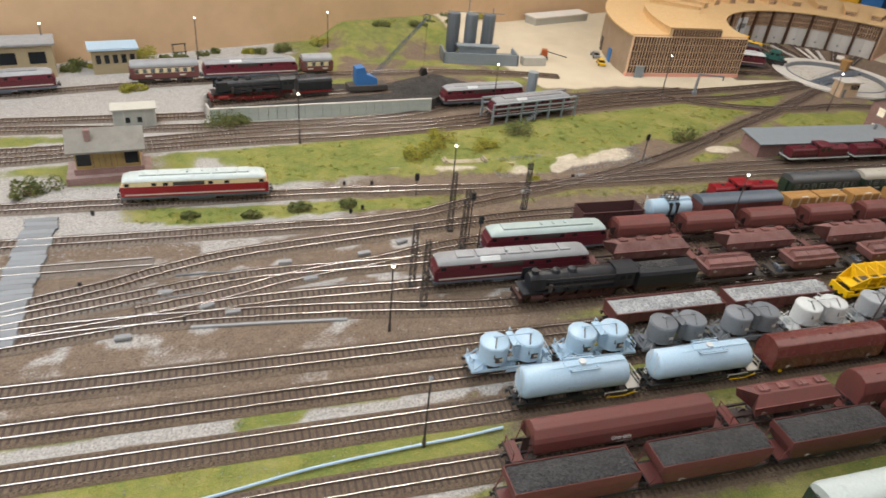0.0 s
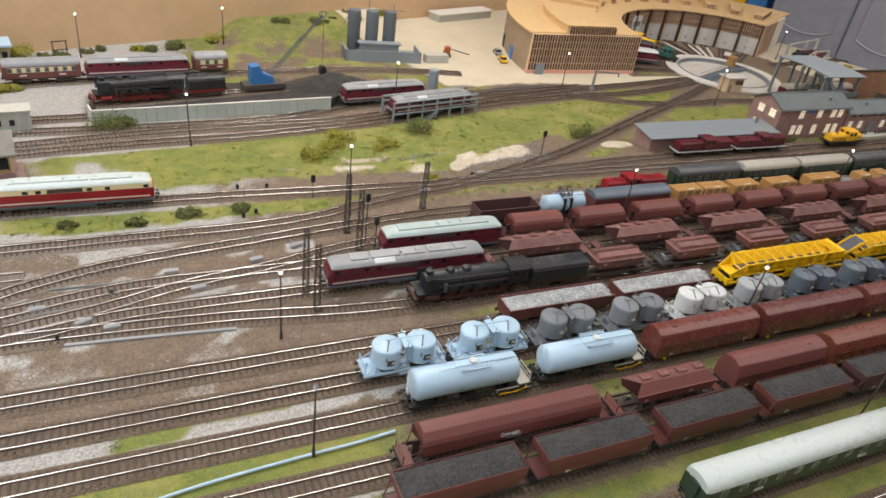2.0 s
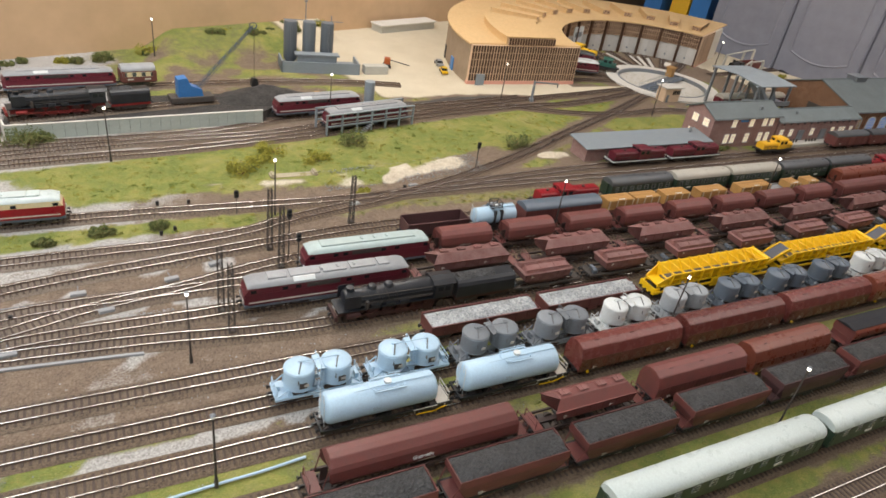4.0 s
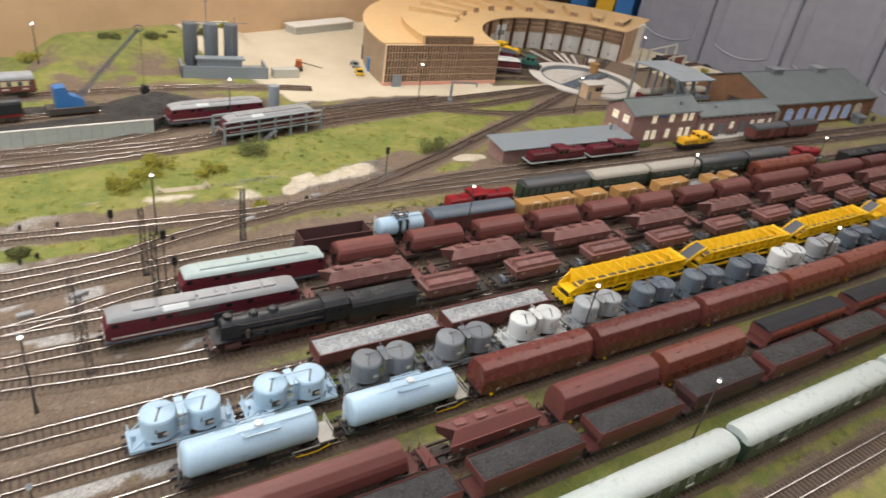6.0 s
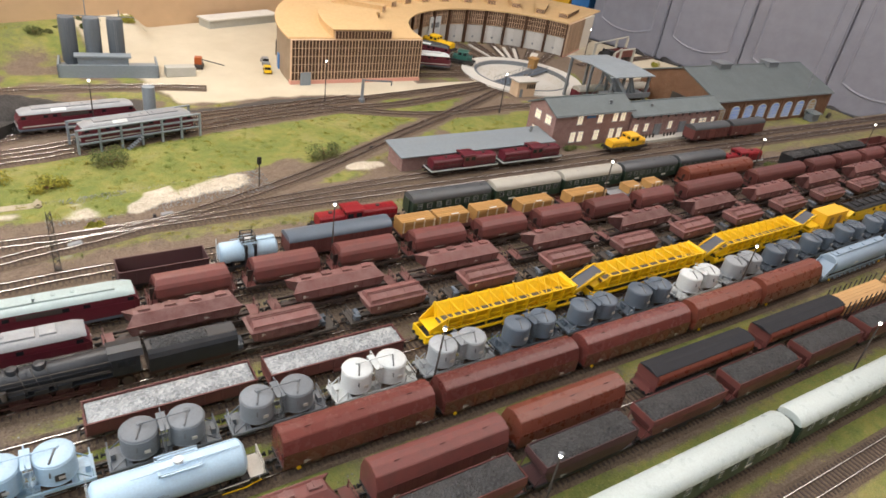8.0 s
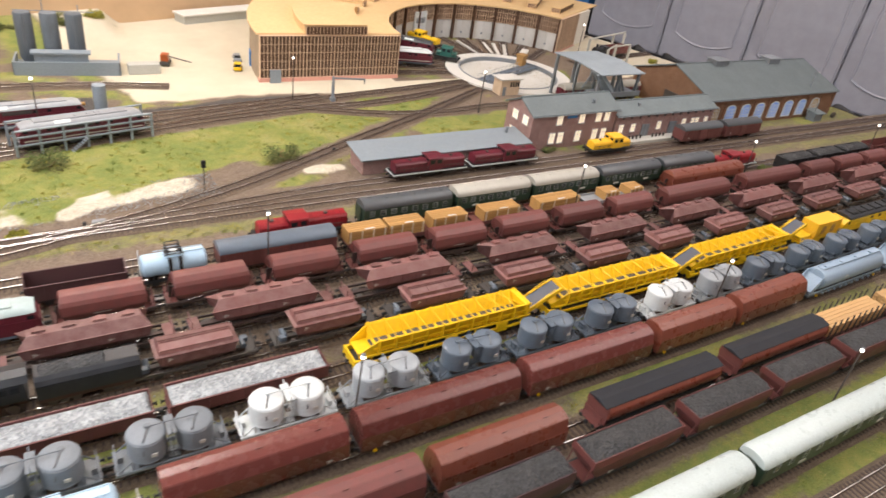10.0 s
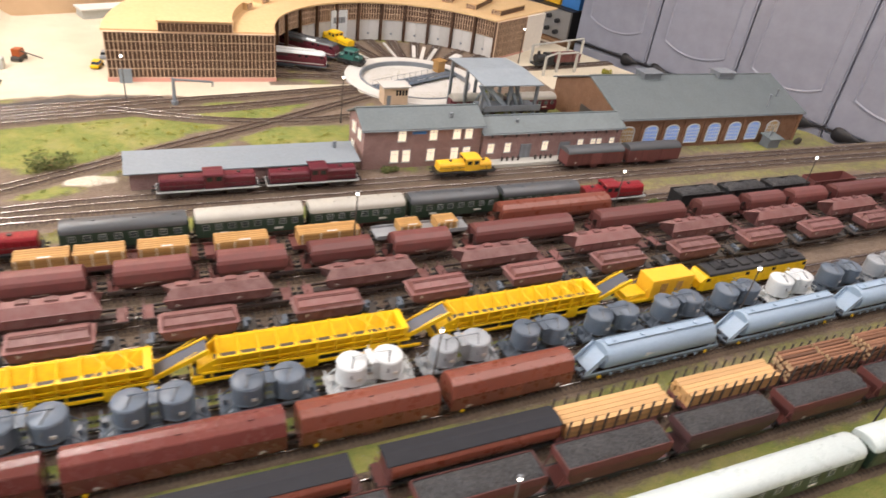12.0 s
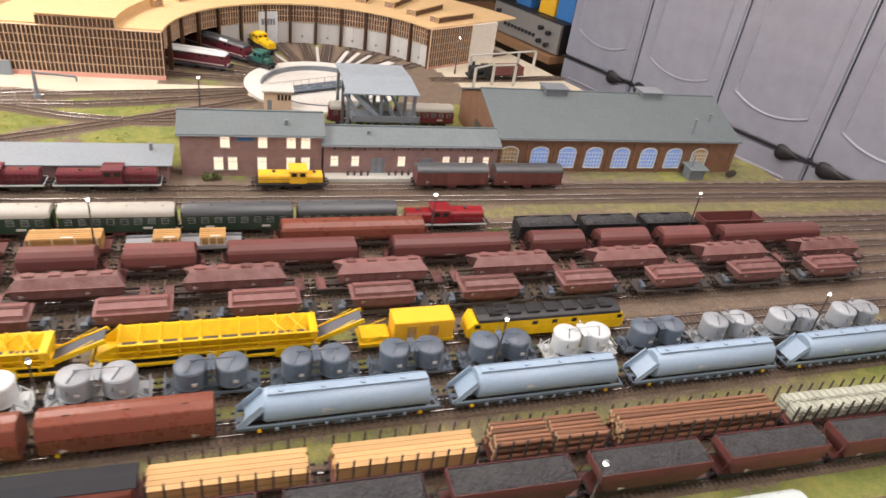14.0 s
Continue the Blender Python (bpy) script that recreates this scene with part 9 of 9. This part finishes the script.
part_at("boiler", lambda b: [tube(b, (-0.075, 0, 0.024), (-0.035, 0, 0.024), 0.011, 14), tube(b, (-0.066, 0, 0.03), (-0.066, 0, 0.044), 0.004, 10)], M_BLACK, o, om)
part_at("cab", lambda b: [box(b, -0.038, -0.018, -0.014, 0.014, 0.008, 0.036), box(b, -0.08, -0.015, -0.014, 0.014, 0.006, 0.012)], M_BLACK, o, om)
gondola(0.098, M_BROWN, False, 3).matrix_basis = om @ Matrix.Translation((0.035, 0, 0))
for x in (-0.065, -0.045, -0.025):
    part_at("wheelset", lambda b: [tube(b, (x, s * 0.007, 0.006), (x, s * 0.0095, 0.006), 0.006, 12) for s in (-1, 1)], M_WHEEL, o, om)
track([(1.98, 1.60), (2.15, 1.622), (2.38, 1.66)], label="far siding of grey model track")
fg = thing("loading_gantry", "grey timber frame over the far siding", "gantry")
for x, y in ((2.08, 1.55), (2.14, 1.58), (2.2, 1.58), (2.1, 1.66), (2.26, 1.72), (2.31, 1.72)):
    part_at("post", lambda b: box(b, x - 0.003, x + 0.003, y - 0.003, y + 0.003, 0, 0.052), M_STONE, fg, Matrix())
for (xa, ya), (xb, yb) in (((2.08, 1.55), (2.14, 1.58)), ((2.14, 1.58), (2.2, 1.58)), ((2.1, 1.66), (2.31, 1.72))):
    part_at("beam", lambda b: tube(b, (xa, ya, 0.052), (xb, yb, 0.056), 0.0028, 6), M_STONE, fg, Matrix())


# ---- lamps, masts, signals ----
def street_lamp(x, y, h=0.099, lean=0.0, lit=True):
    ob = thing("street_lamp", "slender dark model lamp post with a small lit head", "lamp post", "yard lamps")

    def pole(bm):
        tube(bm, (0, 0, 0), (0, 0, h - 0.003), 0.0013, 8, 0.0009)
        tube(bm, (0, 0, 0), (0, 0, 0.012), 0.0022, 8, 0.0018)

    def cap(bm):
        tube(bm, (0, 0, h - 0.0005), (0, 0, h + 0.0012), 0.0027, 12, 0.001)

    def bulb(bm):
        loft(bm, [[(r * math.cos(k * math.tau / 12), r * math.sin(k * math.tau / 12), h - 0.0032 + z) for k in range(12)] for r, z in ((0.0007, -0.0019), (0.0015, -0.0013), (0.002, 0.0), (0.0016, 0.0014), (0.001, 0.0022))])
    cpart(("pole", h), "pole", pole, M_DARK, ob)
    cpart(("cap", h), "lamp_cap", cap, M_TIN, ob)
    cpart(("bulb", h, lit), "bulb", bulb, G_BULB if lit else M_WHITE, ob, None, "glowing white bulb" if lit else "unlit white globe")
    ob.matrix_basis = pose(x, y, 0, 0, lean, 0)
    return ob


for x, y in ((-0.385, 1.582), (-0.081, 1.652), (0.235, 1.736), (0.108, 1.16), (0.549, 1.328), (1.031, 1.403), (1.432, 1.27), (0.333, 0.924), (0.161, 0.606), (0.78, 0.779), (1.321, 0.791), (1.784, 0.796), (2.237, 0.793), (2.06, 1.66)):
    street_lamp(x, y, lean=random.uniform(-1.5, 1.5))
for x, y in ((0.783, 0.297), (1.318, 0.292), (1.812, 0.297), (0.776, 0.487), (1.322, 0.485), (1.79, 0.502), (2.253, 0.512)):
    street_lamp(x, y, lean=random.uniform(-3, 3))
street_lamp(0.158, 0.425, 0.094, 0, False)


def lattice_mast(x, y, h=0.1):
    ob = thing("catenary_mast", "dark grey lattice mast without wires", "mast", "lattice masts")

    def build(bm):
        w = 0.0036
        for sx in (-1, 1):
            for sy in (-1, 1):
                tube(bm, (sx * w, sy * w, 0), (sx * w * 0.7, sy * w * 0.7, h), 0.0007, 4)
        n = 12
        for k in range(n):
            z0, z1 = h * k / n, h * (k + 1) / n
            a, b = w * (1 - 0.3 * k / n), w * (1 - 0.3 * (k + 1) / n)
            s = 1 if k % 2 else -1
            for sy in (-1, 1):
                tube(bm, (-s * a, sy * a, z0), (s * b, sy * b, z1), 0.0005, 4)
                tube(bm, (sy * a, -s * a, z0), (sy * b, s * b, z1), 0.0005, 4)
    cpart(("mast", h), "lattice", build, M_DARK, ob)
    cpart("mast_foot", "foot", lambda bm: box(bm, -0.0045, 0.0045, -0.0045, 0.0045, -0.001, 0.004), M_DARK, ob)
    ob.matrix_basis = pose(x, y, 0)


for x, y, h in ((0.301, 0.825, 0.1), (0.305, 0.773, 0.1), (0.444, 0.875, 0.085), (0.209, 0.690, 0.1), (0.214, 0.648, 0.1)):
    lattice_mast(x, y, h)


def light_signal(x, y, h, label="black light signal on a thin post"):
    ob = thing("light_signal", label, "signal", "light signals")
    part_at("post", lambda b: tube(b, (0, 0, 0), (0, 0, h), 0.0009, 6), M_DARK, ob, Matrix())
    part_at("head", lambda b: (box(b, -0.0035, 0.0035, -0.0018, 0.0018, h - 0.004, h + 0.009), soften(b, 0.0008, 2)), M_BLACK, ob, Matrix())
    for k in range(2):
        part_at("lens", lambda b: tube(b, (0, -0.0026, h + 0.0005 + k * 0.005), (0, -0.0016, h + 0.0005 + k * 0.005), 0.0013, 8), M_GLASS, ob, Matrix())
    ob.matrix_basis = pose(x, y, 0)


for x, y, h in ((0.32, 0.79, 0.075), (0.327, 0.765, 0.05), (0.276, 0.94, 0.032), (0.757, 1.029, 0.05)):
    light_signal(x, y, h)
for x, y in ((0.35, 0.902), (0.581, 0.976), (0.164, 0.988), (0.18, 0.905), (-0.02, 0.735), (-0.075, 0.66), (-0.2, 0.75), (0.21, 0.985), (1.02, 1.14), (0.16, 0.895), (-0.21, 0.93)):
    ob = thing("ground_signal", "small black ground signal beside the track", "signal", "ground signals")
    part_at("box", lambda b: (box(b, -0.0024, 0.0024, -0.002, 0.002, 0.002, 0.0075), soften(b, 0.0006, 2)), M_BLACK, ob, Matrix())
    part_at("foot", lambda b: box(b, -0.002, 0.002, -0.002, 0.002, 0, 0.003), M_DARK, ob, Matrix())
    ob.matrix_basis = pose(x, y, 0)
rnd = random.Random(4)
for x, y in ((-0.02, 0.668), (-0.14, 0.64), (0.08, 0.725), (-0.1, 0.72), (0.05, 0.768), (0.16, 0.775), (-0.05, 0.685), (0.22, 0.8), (0.47, 0.93), (0.6, 0.98)):
    ob = thing("point_motor", "small grey point motor box beside the turnout", "point motor", "point motors")
    part_at("housing", lambda b: (box(b, -0.009, 0.009, -0.004, 0.004, 0, 0.0045), soften(b, 0.0008, 2)), M_GREYROOF, ob, Matrix())
    part_at("rod", lambda b: tube(b, (0, 0.004, 0.002), (0, 0.018, 0.002), 0.0006, 5), M_TIN, ob, Matrix())
    ob.matrix_basis = pose(x, y, 0.001, 0, 0, rnd.uniform(0, 25))
# water crane by the engine shed, buffer post, pair at the front lamp
wc = thing("water_crane", "dark grey water crane beside the track", "water crane")
part_at("column", lambda b: tube(b, (0, 0, 0), (0, 0, 0.055), 0.004, 10, 0.003), M_TIN, wc, Matrix())
part_at("arm", lambda b: [tube(b, (0, 0, 0.052), (0.075, 0, 0.046), 0.0022, 8), tube(b, (0.075, 0, 0.046), (0.075, 0, 0.036), 0.0016, 8)], M_TIN, wc, Matrix())
part_at("base", lambda b: tube(b, (0, 0, 0), (0, 0, 0.008), 0.007, 10), M_TIN, wc, Matrix())
wc.matrix_basis = pose(1.12, 1.395, 0)
# grey point rods and cable channel between the turnouts
for pts_, w_, lab in (([(-0.09, 0.7585), (-0.051, 0.758), (0.048, 0.7565), (0.157, 0.757)], 0.0009, "thin grey point rod between the turnouts"), ([(-0.2, 0.693), (-0.133, 0.705), (-0.082, 0.713), (-0.027, 0.717)], 0.0009, "thin grey point rod between the turnouts"), ([(-0.068, 0.649), (0.02, 0.643), (0.114, 0.635)], 0.0021, "grey concrete cable channel beside the track")):
    bm = bmesh.new()
    loft(bm, [[p + Vector((0, w_ * sy, h_)) for sy, h_ in ((-1, 0.0002), (1, 0.0002), (0.9, 0.0024), (-0.9, 0.0024))] for p in spline(pts_, 0.01)])
    tagged(part("point_rod" if w_ < 0.002 else "cable_channel", fix(bm), M_GREYROOF if w_ > 0.002 else M_TIN), lab, "rod" if w_ < 0.002 else "channel")

nf = thing("notice_frame", "black rectangular frame on two thin posts by the wall", "frame")
for x in (-0.014, 0.014):
    part_at("post", lambda b: box(b, x - 0.001, x + 0.001, -0.001, 0.001, 0, 0.03), M_BLACK, nf, Matrix())
for z in (0.011, 0.03):
    part_at("rail", lambda b: box(b, -0.0165, 0.0165, -0.001, 0.001, z - 0.001, z + 0.001), M_BLACK, nf, Matrix())
nf.matrix_basis = pose(-0.122, 1.672, 0, 0, 0, ASKEW)
# worn pale boards where a path crosses the throat
cx = thing("path_crossing", "worn blue-grey boarded path across the tracks", "path", kind="structure")


def crossing_board(bm):
    box(bm, -0.021, 0.021, -0.0052, 0.0052, 0, 0.0036)
    soften(bm, 0.0005, 1)


for i in range(26):
    cpart("crossing_board", "board", crossing_board, M_CROSSING, cx, pose(-0.272 + 0.002 * math.sin(i * 1.7), 0.648 + i * 0.0108, 0.0008, 0, 0, 2 * math.sin(i * 2.3)))

# pale cable duct across the front and the little bridge in the meadow
bm = bmesh.new()
pts = spline([(-0.06, 0.402), (-0.03, 0.406), (0.05, 0.418), (0.151, 0.425), (0.2, 0.427), (0.245, 0.431)], 0.01)
loft(bm, [[p + Vector((0, 0.0016 * math.cos(k * math.tau / 6), 0.003 + 0.0016 * math.sin(k * math.tau / 6))) for k in range(6)] for p in pts])
tagged(part("cable_duct", fix(bm), M_LIGHTBLUE), "pale blue signal wire duct beside the track", "duct")
M_SANDSTONE = paint("weathered_sandstone", (0.42, 0.37, 0.27), 0.8, 0.5, (0.25, 0.21, 0.14), scale=90)
ob = thing("culvert", "pale stone culvert head in the meadow", "culvert")
part_at("slab", lambda b: (box(b, 0.362, 0.434, 1.048, 1.066, 0, 0.003), soften(b, 0.001, 2)), M_SANDSTONE, ob, Matrix())
for x in (0.36, 0.436):
    part_at("pier", lambda b: (box(b, x - 0.005, x + 0.005, 1.045, 1.068, 0, 0.009), soften(b, 0.003, 2)), M_SANDSTONE, ob, Matrix())
bm = bmesh.new()
for i in range(6):
    box(bm, 0.56 + i * 0.012, 0.571 + i * 0.012, 1.475 - i * 0.006, 1.483 - i * 0.006, 0.001, 0.005)
tagged(part("plank_pile", fix(bm), M_TAN), "row of pale planks on the coal yard edge", "planks")


# ---- plants ----
def leaf_material(name, dark, light, dry):
    m, nt, b = nodes_of(name)
    geo = nt.nodes.new("ShaderNodeNewGeometry")
    col = ramp(nt, geo.outputs["Random Per Island"], [(0.0, dark), (0.6, light), (1.0, dry)])
    patch = ramp(nt, noise_node(nt, tex_coord(nt), 9, 6, 0.65), [(0.44, (0.0, 0.0, 0.0)), (0.62, (0.8, 0.8, 0.8))])
    col = mix(nt, patch, col, tuple(c * 0.8 for c in dry))
    nt.links.new(col, b.inputs["Base Color"])
    b.inputs["Roughness"].default_value = 0.8
    return m


M_LEAF = leaf_material("bush_foliage", (0.045, 0.07, 0.015), (0.11, 0.14, 0.035), (0.19, 0.18, 0.06))
M_LEAF2 = leaf_material("yellow_bush_foliage", (0.11, 0.12, 0.015), (0.28, 0.28, 0.03), (0.42, 0.36, 0.05))
M_GRASS = leaf_material("static_grass", (0.1, 0.18, 0.025), (0.22, 0.3, 0.045), (0.44, 0.4, 0.1))
M_TUFT = leaf_material("yellow_green_tuft", (0.2, 0.22, 0.02), (0.36, 0.34, 0.04), (0.5, 0.42, 0.1))
M_DARKTUFT = leaf_material("dark_green_tuft", (0.09, 0.15, 0.02), (0.15, 0.22, 0.035), (0.26, 0.28, 0.05))
M_DRYGRASS = leaf_material("dry_static_grass", (0.17, 0.19, 0.04), (0.3, 0.28, 0.07), (0.48, 0.37, 0.16))


def bush(x, y, r, m_, seed, z=0.0, h=0.8):
    rnd = random.Random(seed)
    verts, faces = [], []
    lobes = [(rnd.uniform(-0.95, 0.95) * r, rnd.uniform(-0.5, 0.5) * r, rnd.uniform(0.15, 0.7) * r * h, rnd.uniform(0.25, 0.55) * r) for _ in range(9)]
    for _ in range(1000):
        lx, ly, lz, lr = rnd.choice(lobes)
        d = Vector((rnd.gauss(0, 1), rnd.gauss(0, 1), rnd.gauss(0, 1))).normalized() * lr * rnd.uniform(0.5, 1.25)
        p = Vector((lx, ly, lz)) + d
        if p.z < 0.0005:
            p.z = rnd.uniform(0.0005, 0.003)
        a = Vector((rnd.gauss(0, 1), rnd.gauss(0, 1), rnd.gauss(0, 1))).normalized() * rnd.uniform(0.0012, 0.0026)
        b = a.orthogonal().normalized() * rnd.uniform(0.0008, 0.0018)
        k = len(verts)
        verts += [p - a, p + b, p + a, p - b]
        faces.append((k, k + 1, k + 2, k + 3))
    ob = thing("bush", "low loose shrub of model foliage", "bush", "shrubs")
    me = bpy.data.meshes.new("foliage")
    me.from_pydata(verts, [], faces)
    me.materials.append(m_)
    o = new("foliage", me)
    o.parent = ob
    bm = bmesh.new()
    for k in range(5):
        a = rnd.uniform(0, math.tau)
        tube(bm, (0, 0, -0.001), (0.45 * r * math.cos(a), 0.45 * r * math.sin(a), 0.6 * r * h), 0.0012, 5, 0.0005)
    part("stem", fix(bm), M_LOG, ob)
    ob.matrix_basis = pose(x, y, z)
    return ob


for i, (x, y, r, m_) in enumerate(((0.308, 1.075, 0.03, M_LEAF2), (0.384, 1.158, 0.026, M_LEAF2), (0.455, 1.108, 0.025, M_LEAF2), (0.55, 1.178, 0.033, M_LEAF), (0.915, 1.128, 0.03, M_LEAF), (-0.022, 1.25, 0.03, M_LEAF), (0.0, 1.253, 0.02, M_LEAF), (0.083, 0.915, 0.015, M_LEAF), (-0.073, 0.908, 0.011, M_LEAF), (0.163, 0.917, 0.014, M_LEAF), (0.35, 1.12, 0.02, M_LEAF2), (-0.3, 1.0, 0.03, M_LEAF), (-0.2, 1.44, 0.02, M_LEAF2), (0.5, 0.97, 0.01, M_LEAF2), (1.46, 1.035, 0.012, M_LEAF), (1.9, 0.83, 0.014, M_LEAF), (2.3, 1.56, 0.014, M_LEAF2), (0.01, 0.9, 0.011, M_LEAF))):
    bush(x, y, r, m_, i)
for i in range(34):
    u = -0.35 + 1.08 * i / 33 + random.uniform(-0.025, 0.025)
    if random.random() < 0.3:
        continue
    bush(u, wall_y(u) - 0.03 - random.uniform(0, 0.05), random.uniform(0.009, 0.026), random.choice((M_LEAF, M_LEAF, M_LEAF2)), 100 + i, 0.03 if 0.25 < u < 0.72 else 0.0, random.uniform(0.5, 1.0))


def grass_field():
    """Static grass: short blades where the ground is grassy, longer in the meadow."""
    rnd = random.Random(11)
    lots = {"meadow": ([], [], M_GRASS), "verge": ([], [], M_DRYGRASS)}
    for (x, y, z), (g_, conc, grav, sand, coal_) in zip(GV, GD):
        if g_ < 0.25 or x < -0.45 or x > 2.75:
            continue
        meadow = 0.97 < y < 1.45 and x < 1.45
        n = (8 if meadow else 9 if y < 0.62 else 6) * g_
        verts, faces, _ = lots["meadow" if meadow and rnd.random() < 0.8 else "verge"]
        for _k in range(int(n + rnd.random())):
            px, py = x + rnd.uniform(-0.006, 0.006), y + rnd.uniform(-0.006, 0.006)
            h = rnd.uniform(0.0012, 0.003 if meadow else 0.0034 if y < 0.62 else 0.0024)
            a = rnd.uniform(0, math.tau)
            w = rnd.uniform(0.0003, 0.0006)
            for t_ in range(3):
                a2 = a + t_ * 2.1
                dx, dy = w * math.cos(a2), w * math.sin(a2)
                k = len(verts)
                verts += [(px - dx, py - dy, z - 0.0003), (px + dx, py + dy, z - 0.0003), (px + rnd.uniform(-1, 1) * h * 1.1, py + rnd.uniform(-1, 0.4) * h * 1.1, z + h * 0.5)]
                faces.append((k, k + 1, k + 2))
    for nm, (verts, faces, m_) in lots.items():
        me = bpy.data.meshes.new("grass")
        me.from_pydata(verts, [], faces)
        me.materials.append(m_)
        tagged(new("grass", me), "green meadow of static grass fibres" if nm == "meadow" else "dry yellowish grass fibres beside the tracks", "grass", kind="stuff")


grass_field()


def tufts():
    """Clumps of longer grass in the meadow and on the verges: bright yellow-green, dark green and straw."""
    rnd = random.Random(23)
    lots = [([], [], m_, lab) for m_, lab in ((M_TUFT, "yellow-green tufts of longer grass"), (M_DARKTUFT, "dark green tufts of longer grass"))]
    n = 0
    while n < 900:
        if rnd.random() < 0.62:
            x, y = rnd.uniform(0.0, 1.4), rnd.uniform(1.0, 1.42)
        elif rnd.random() < 0.6:
            x, y = rnd.uniform(-0.3, 1.3), rnd.uniform(0.89, 0.94)
        else:
            x, y = rnd.uniform(-0.4, 2.6), rnd.choice((0.424, 0.487, 0.543, 0.232)) + rnd.gauss(0, 0.006)
        g_ = masks(x, y)
        if g_[0] < 0.45 or near_track(x, y) < 0.02:
            continue
        n += 1
        verts, faces, _m, _l = lots[0 if rnd.random() < 0.6 else 1]
        r, top = rnd.uniform(0.003, 0.012), rnd.uniform(0.002, 0.0042)
        for _k in range(int(26 + 2200 * r)):
            a, d = rnd.uniform(0, math.tau), r * rnd.random() ** 0.6
            px, py, h = x + d * math.cos(a), y + d * math.sin(a), top * rnd.uniform(0.5, 1) * (1.1 - 0.6 * d / r)
            b_, w = rnd.uniform(0, math.tau), rnd.uniform(0.0003, 0.0006)
            k = len(verts)
            verts += [(px - w * math.cos(b_), py - w * math.sin(b_), g_[5] - 0.0004), (px + w * math.cos(b_), py + w * math.sin(b_), g_[5] - 0.0004), (px + rnd.uniform(-0.5, 0.5) * h, py + rnd.uniform(-0.5, 0.5) * h, g_[5] + h)]
            faces.append((k, k + 1, k + 2))
    for verts, faces, m_, lab in lots:
        me = bpy.data.meshes.new("grass_tufts")
        me.from_pydata(verts, [], faces)
        me.materials.append(m_)
        tagged(new("grass_tufts", me), lab, "grass", kind="stuff")


tufts()


def stones():
    """Loose pale stones and crumbs along the turnouts and the sand slope."""
    rnd = random.Random(5)
    verts, faces = [], []
    spots = []
    for _ in range(5200):
        u = rnd.random()
        if u < 0.45:
            x, y = rnd.uniform(0.44, 0.78), rnd.uniform(0.995, 1.075)
            y += 0.1 * (x - 0.55)
        elif u < 0.86:
            x0, x1, y, sd = rnd.choice(((-0.11, 0.075, 0.66, 0.005), (-0.11, 0.075, 0.66, 0.005), (0.095, 0.155, 0.7065, 0.004), (0.1, 0.24, 0.821, 0.006), (-0.3, 0.3, 0.884, 0.005), (-0.35, -0.05, 0.835, 0.01)))
            x = rnd.uniform(x0, x1)
            y += rnd.gauss(0, sd)
        else:
            x, y = rnd.uniform(-0.4, 2.6), rnd.choice((0.488, 0.543, 0.602, 0.425)) + rnd.gauss(0, 0.004)
        r = rnd.uniform(0.0004, 0.0012)
        k = len(verts)
        a = rnd.uniform(0, math.tau)
        for i in range(4):
            verts.append((x + r * math.cos(a + i * math.pi / 2), y + r * math.sin(a + i * math.pi / 2), 0.0002 + (0.002 if u < 0.45 else 0)))
        verts.append((x, y, r * 1.3 + (0.003 if u < 0.45 else 0)))
        faces += [(k, k + 1, k + 4), (k + 1, k + 2, k + 4), (k + 2, k + 3, k + 4), (k + 3, k, k + 4)]
    me = bpy.data.meshes.new("loose_stones")
    me.from_pydata(verts, [], faces)
    me.materials.append(M_GRAVEL)
    tagged(new("loose_stones", me), "loose pale stones scattered between the tracks", "stones", kind="stuff")


stones()
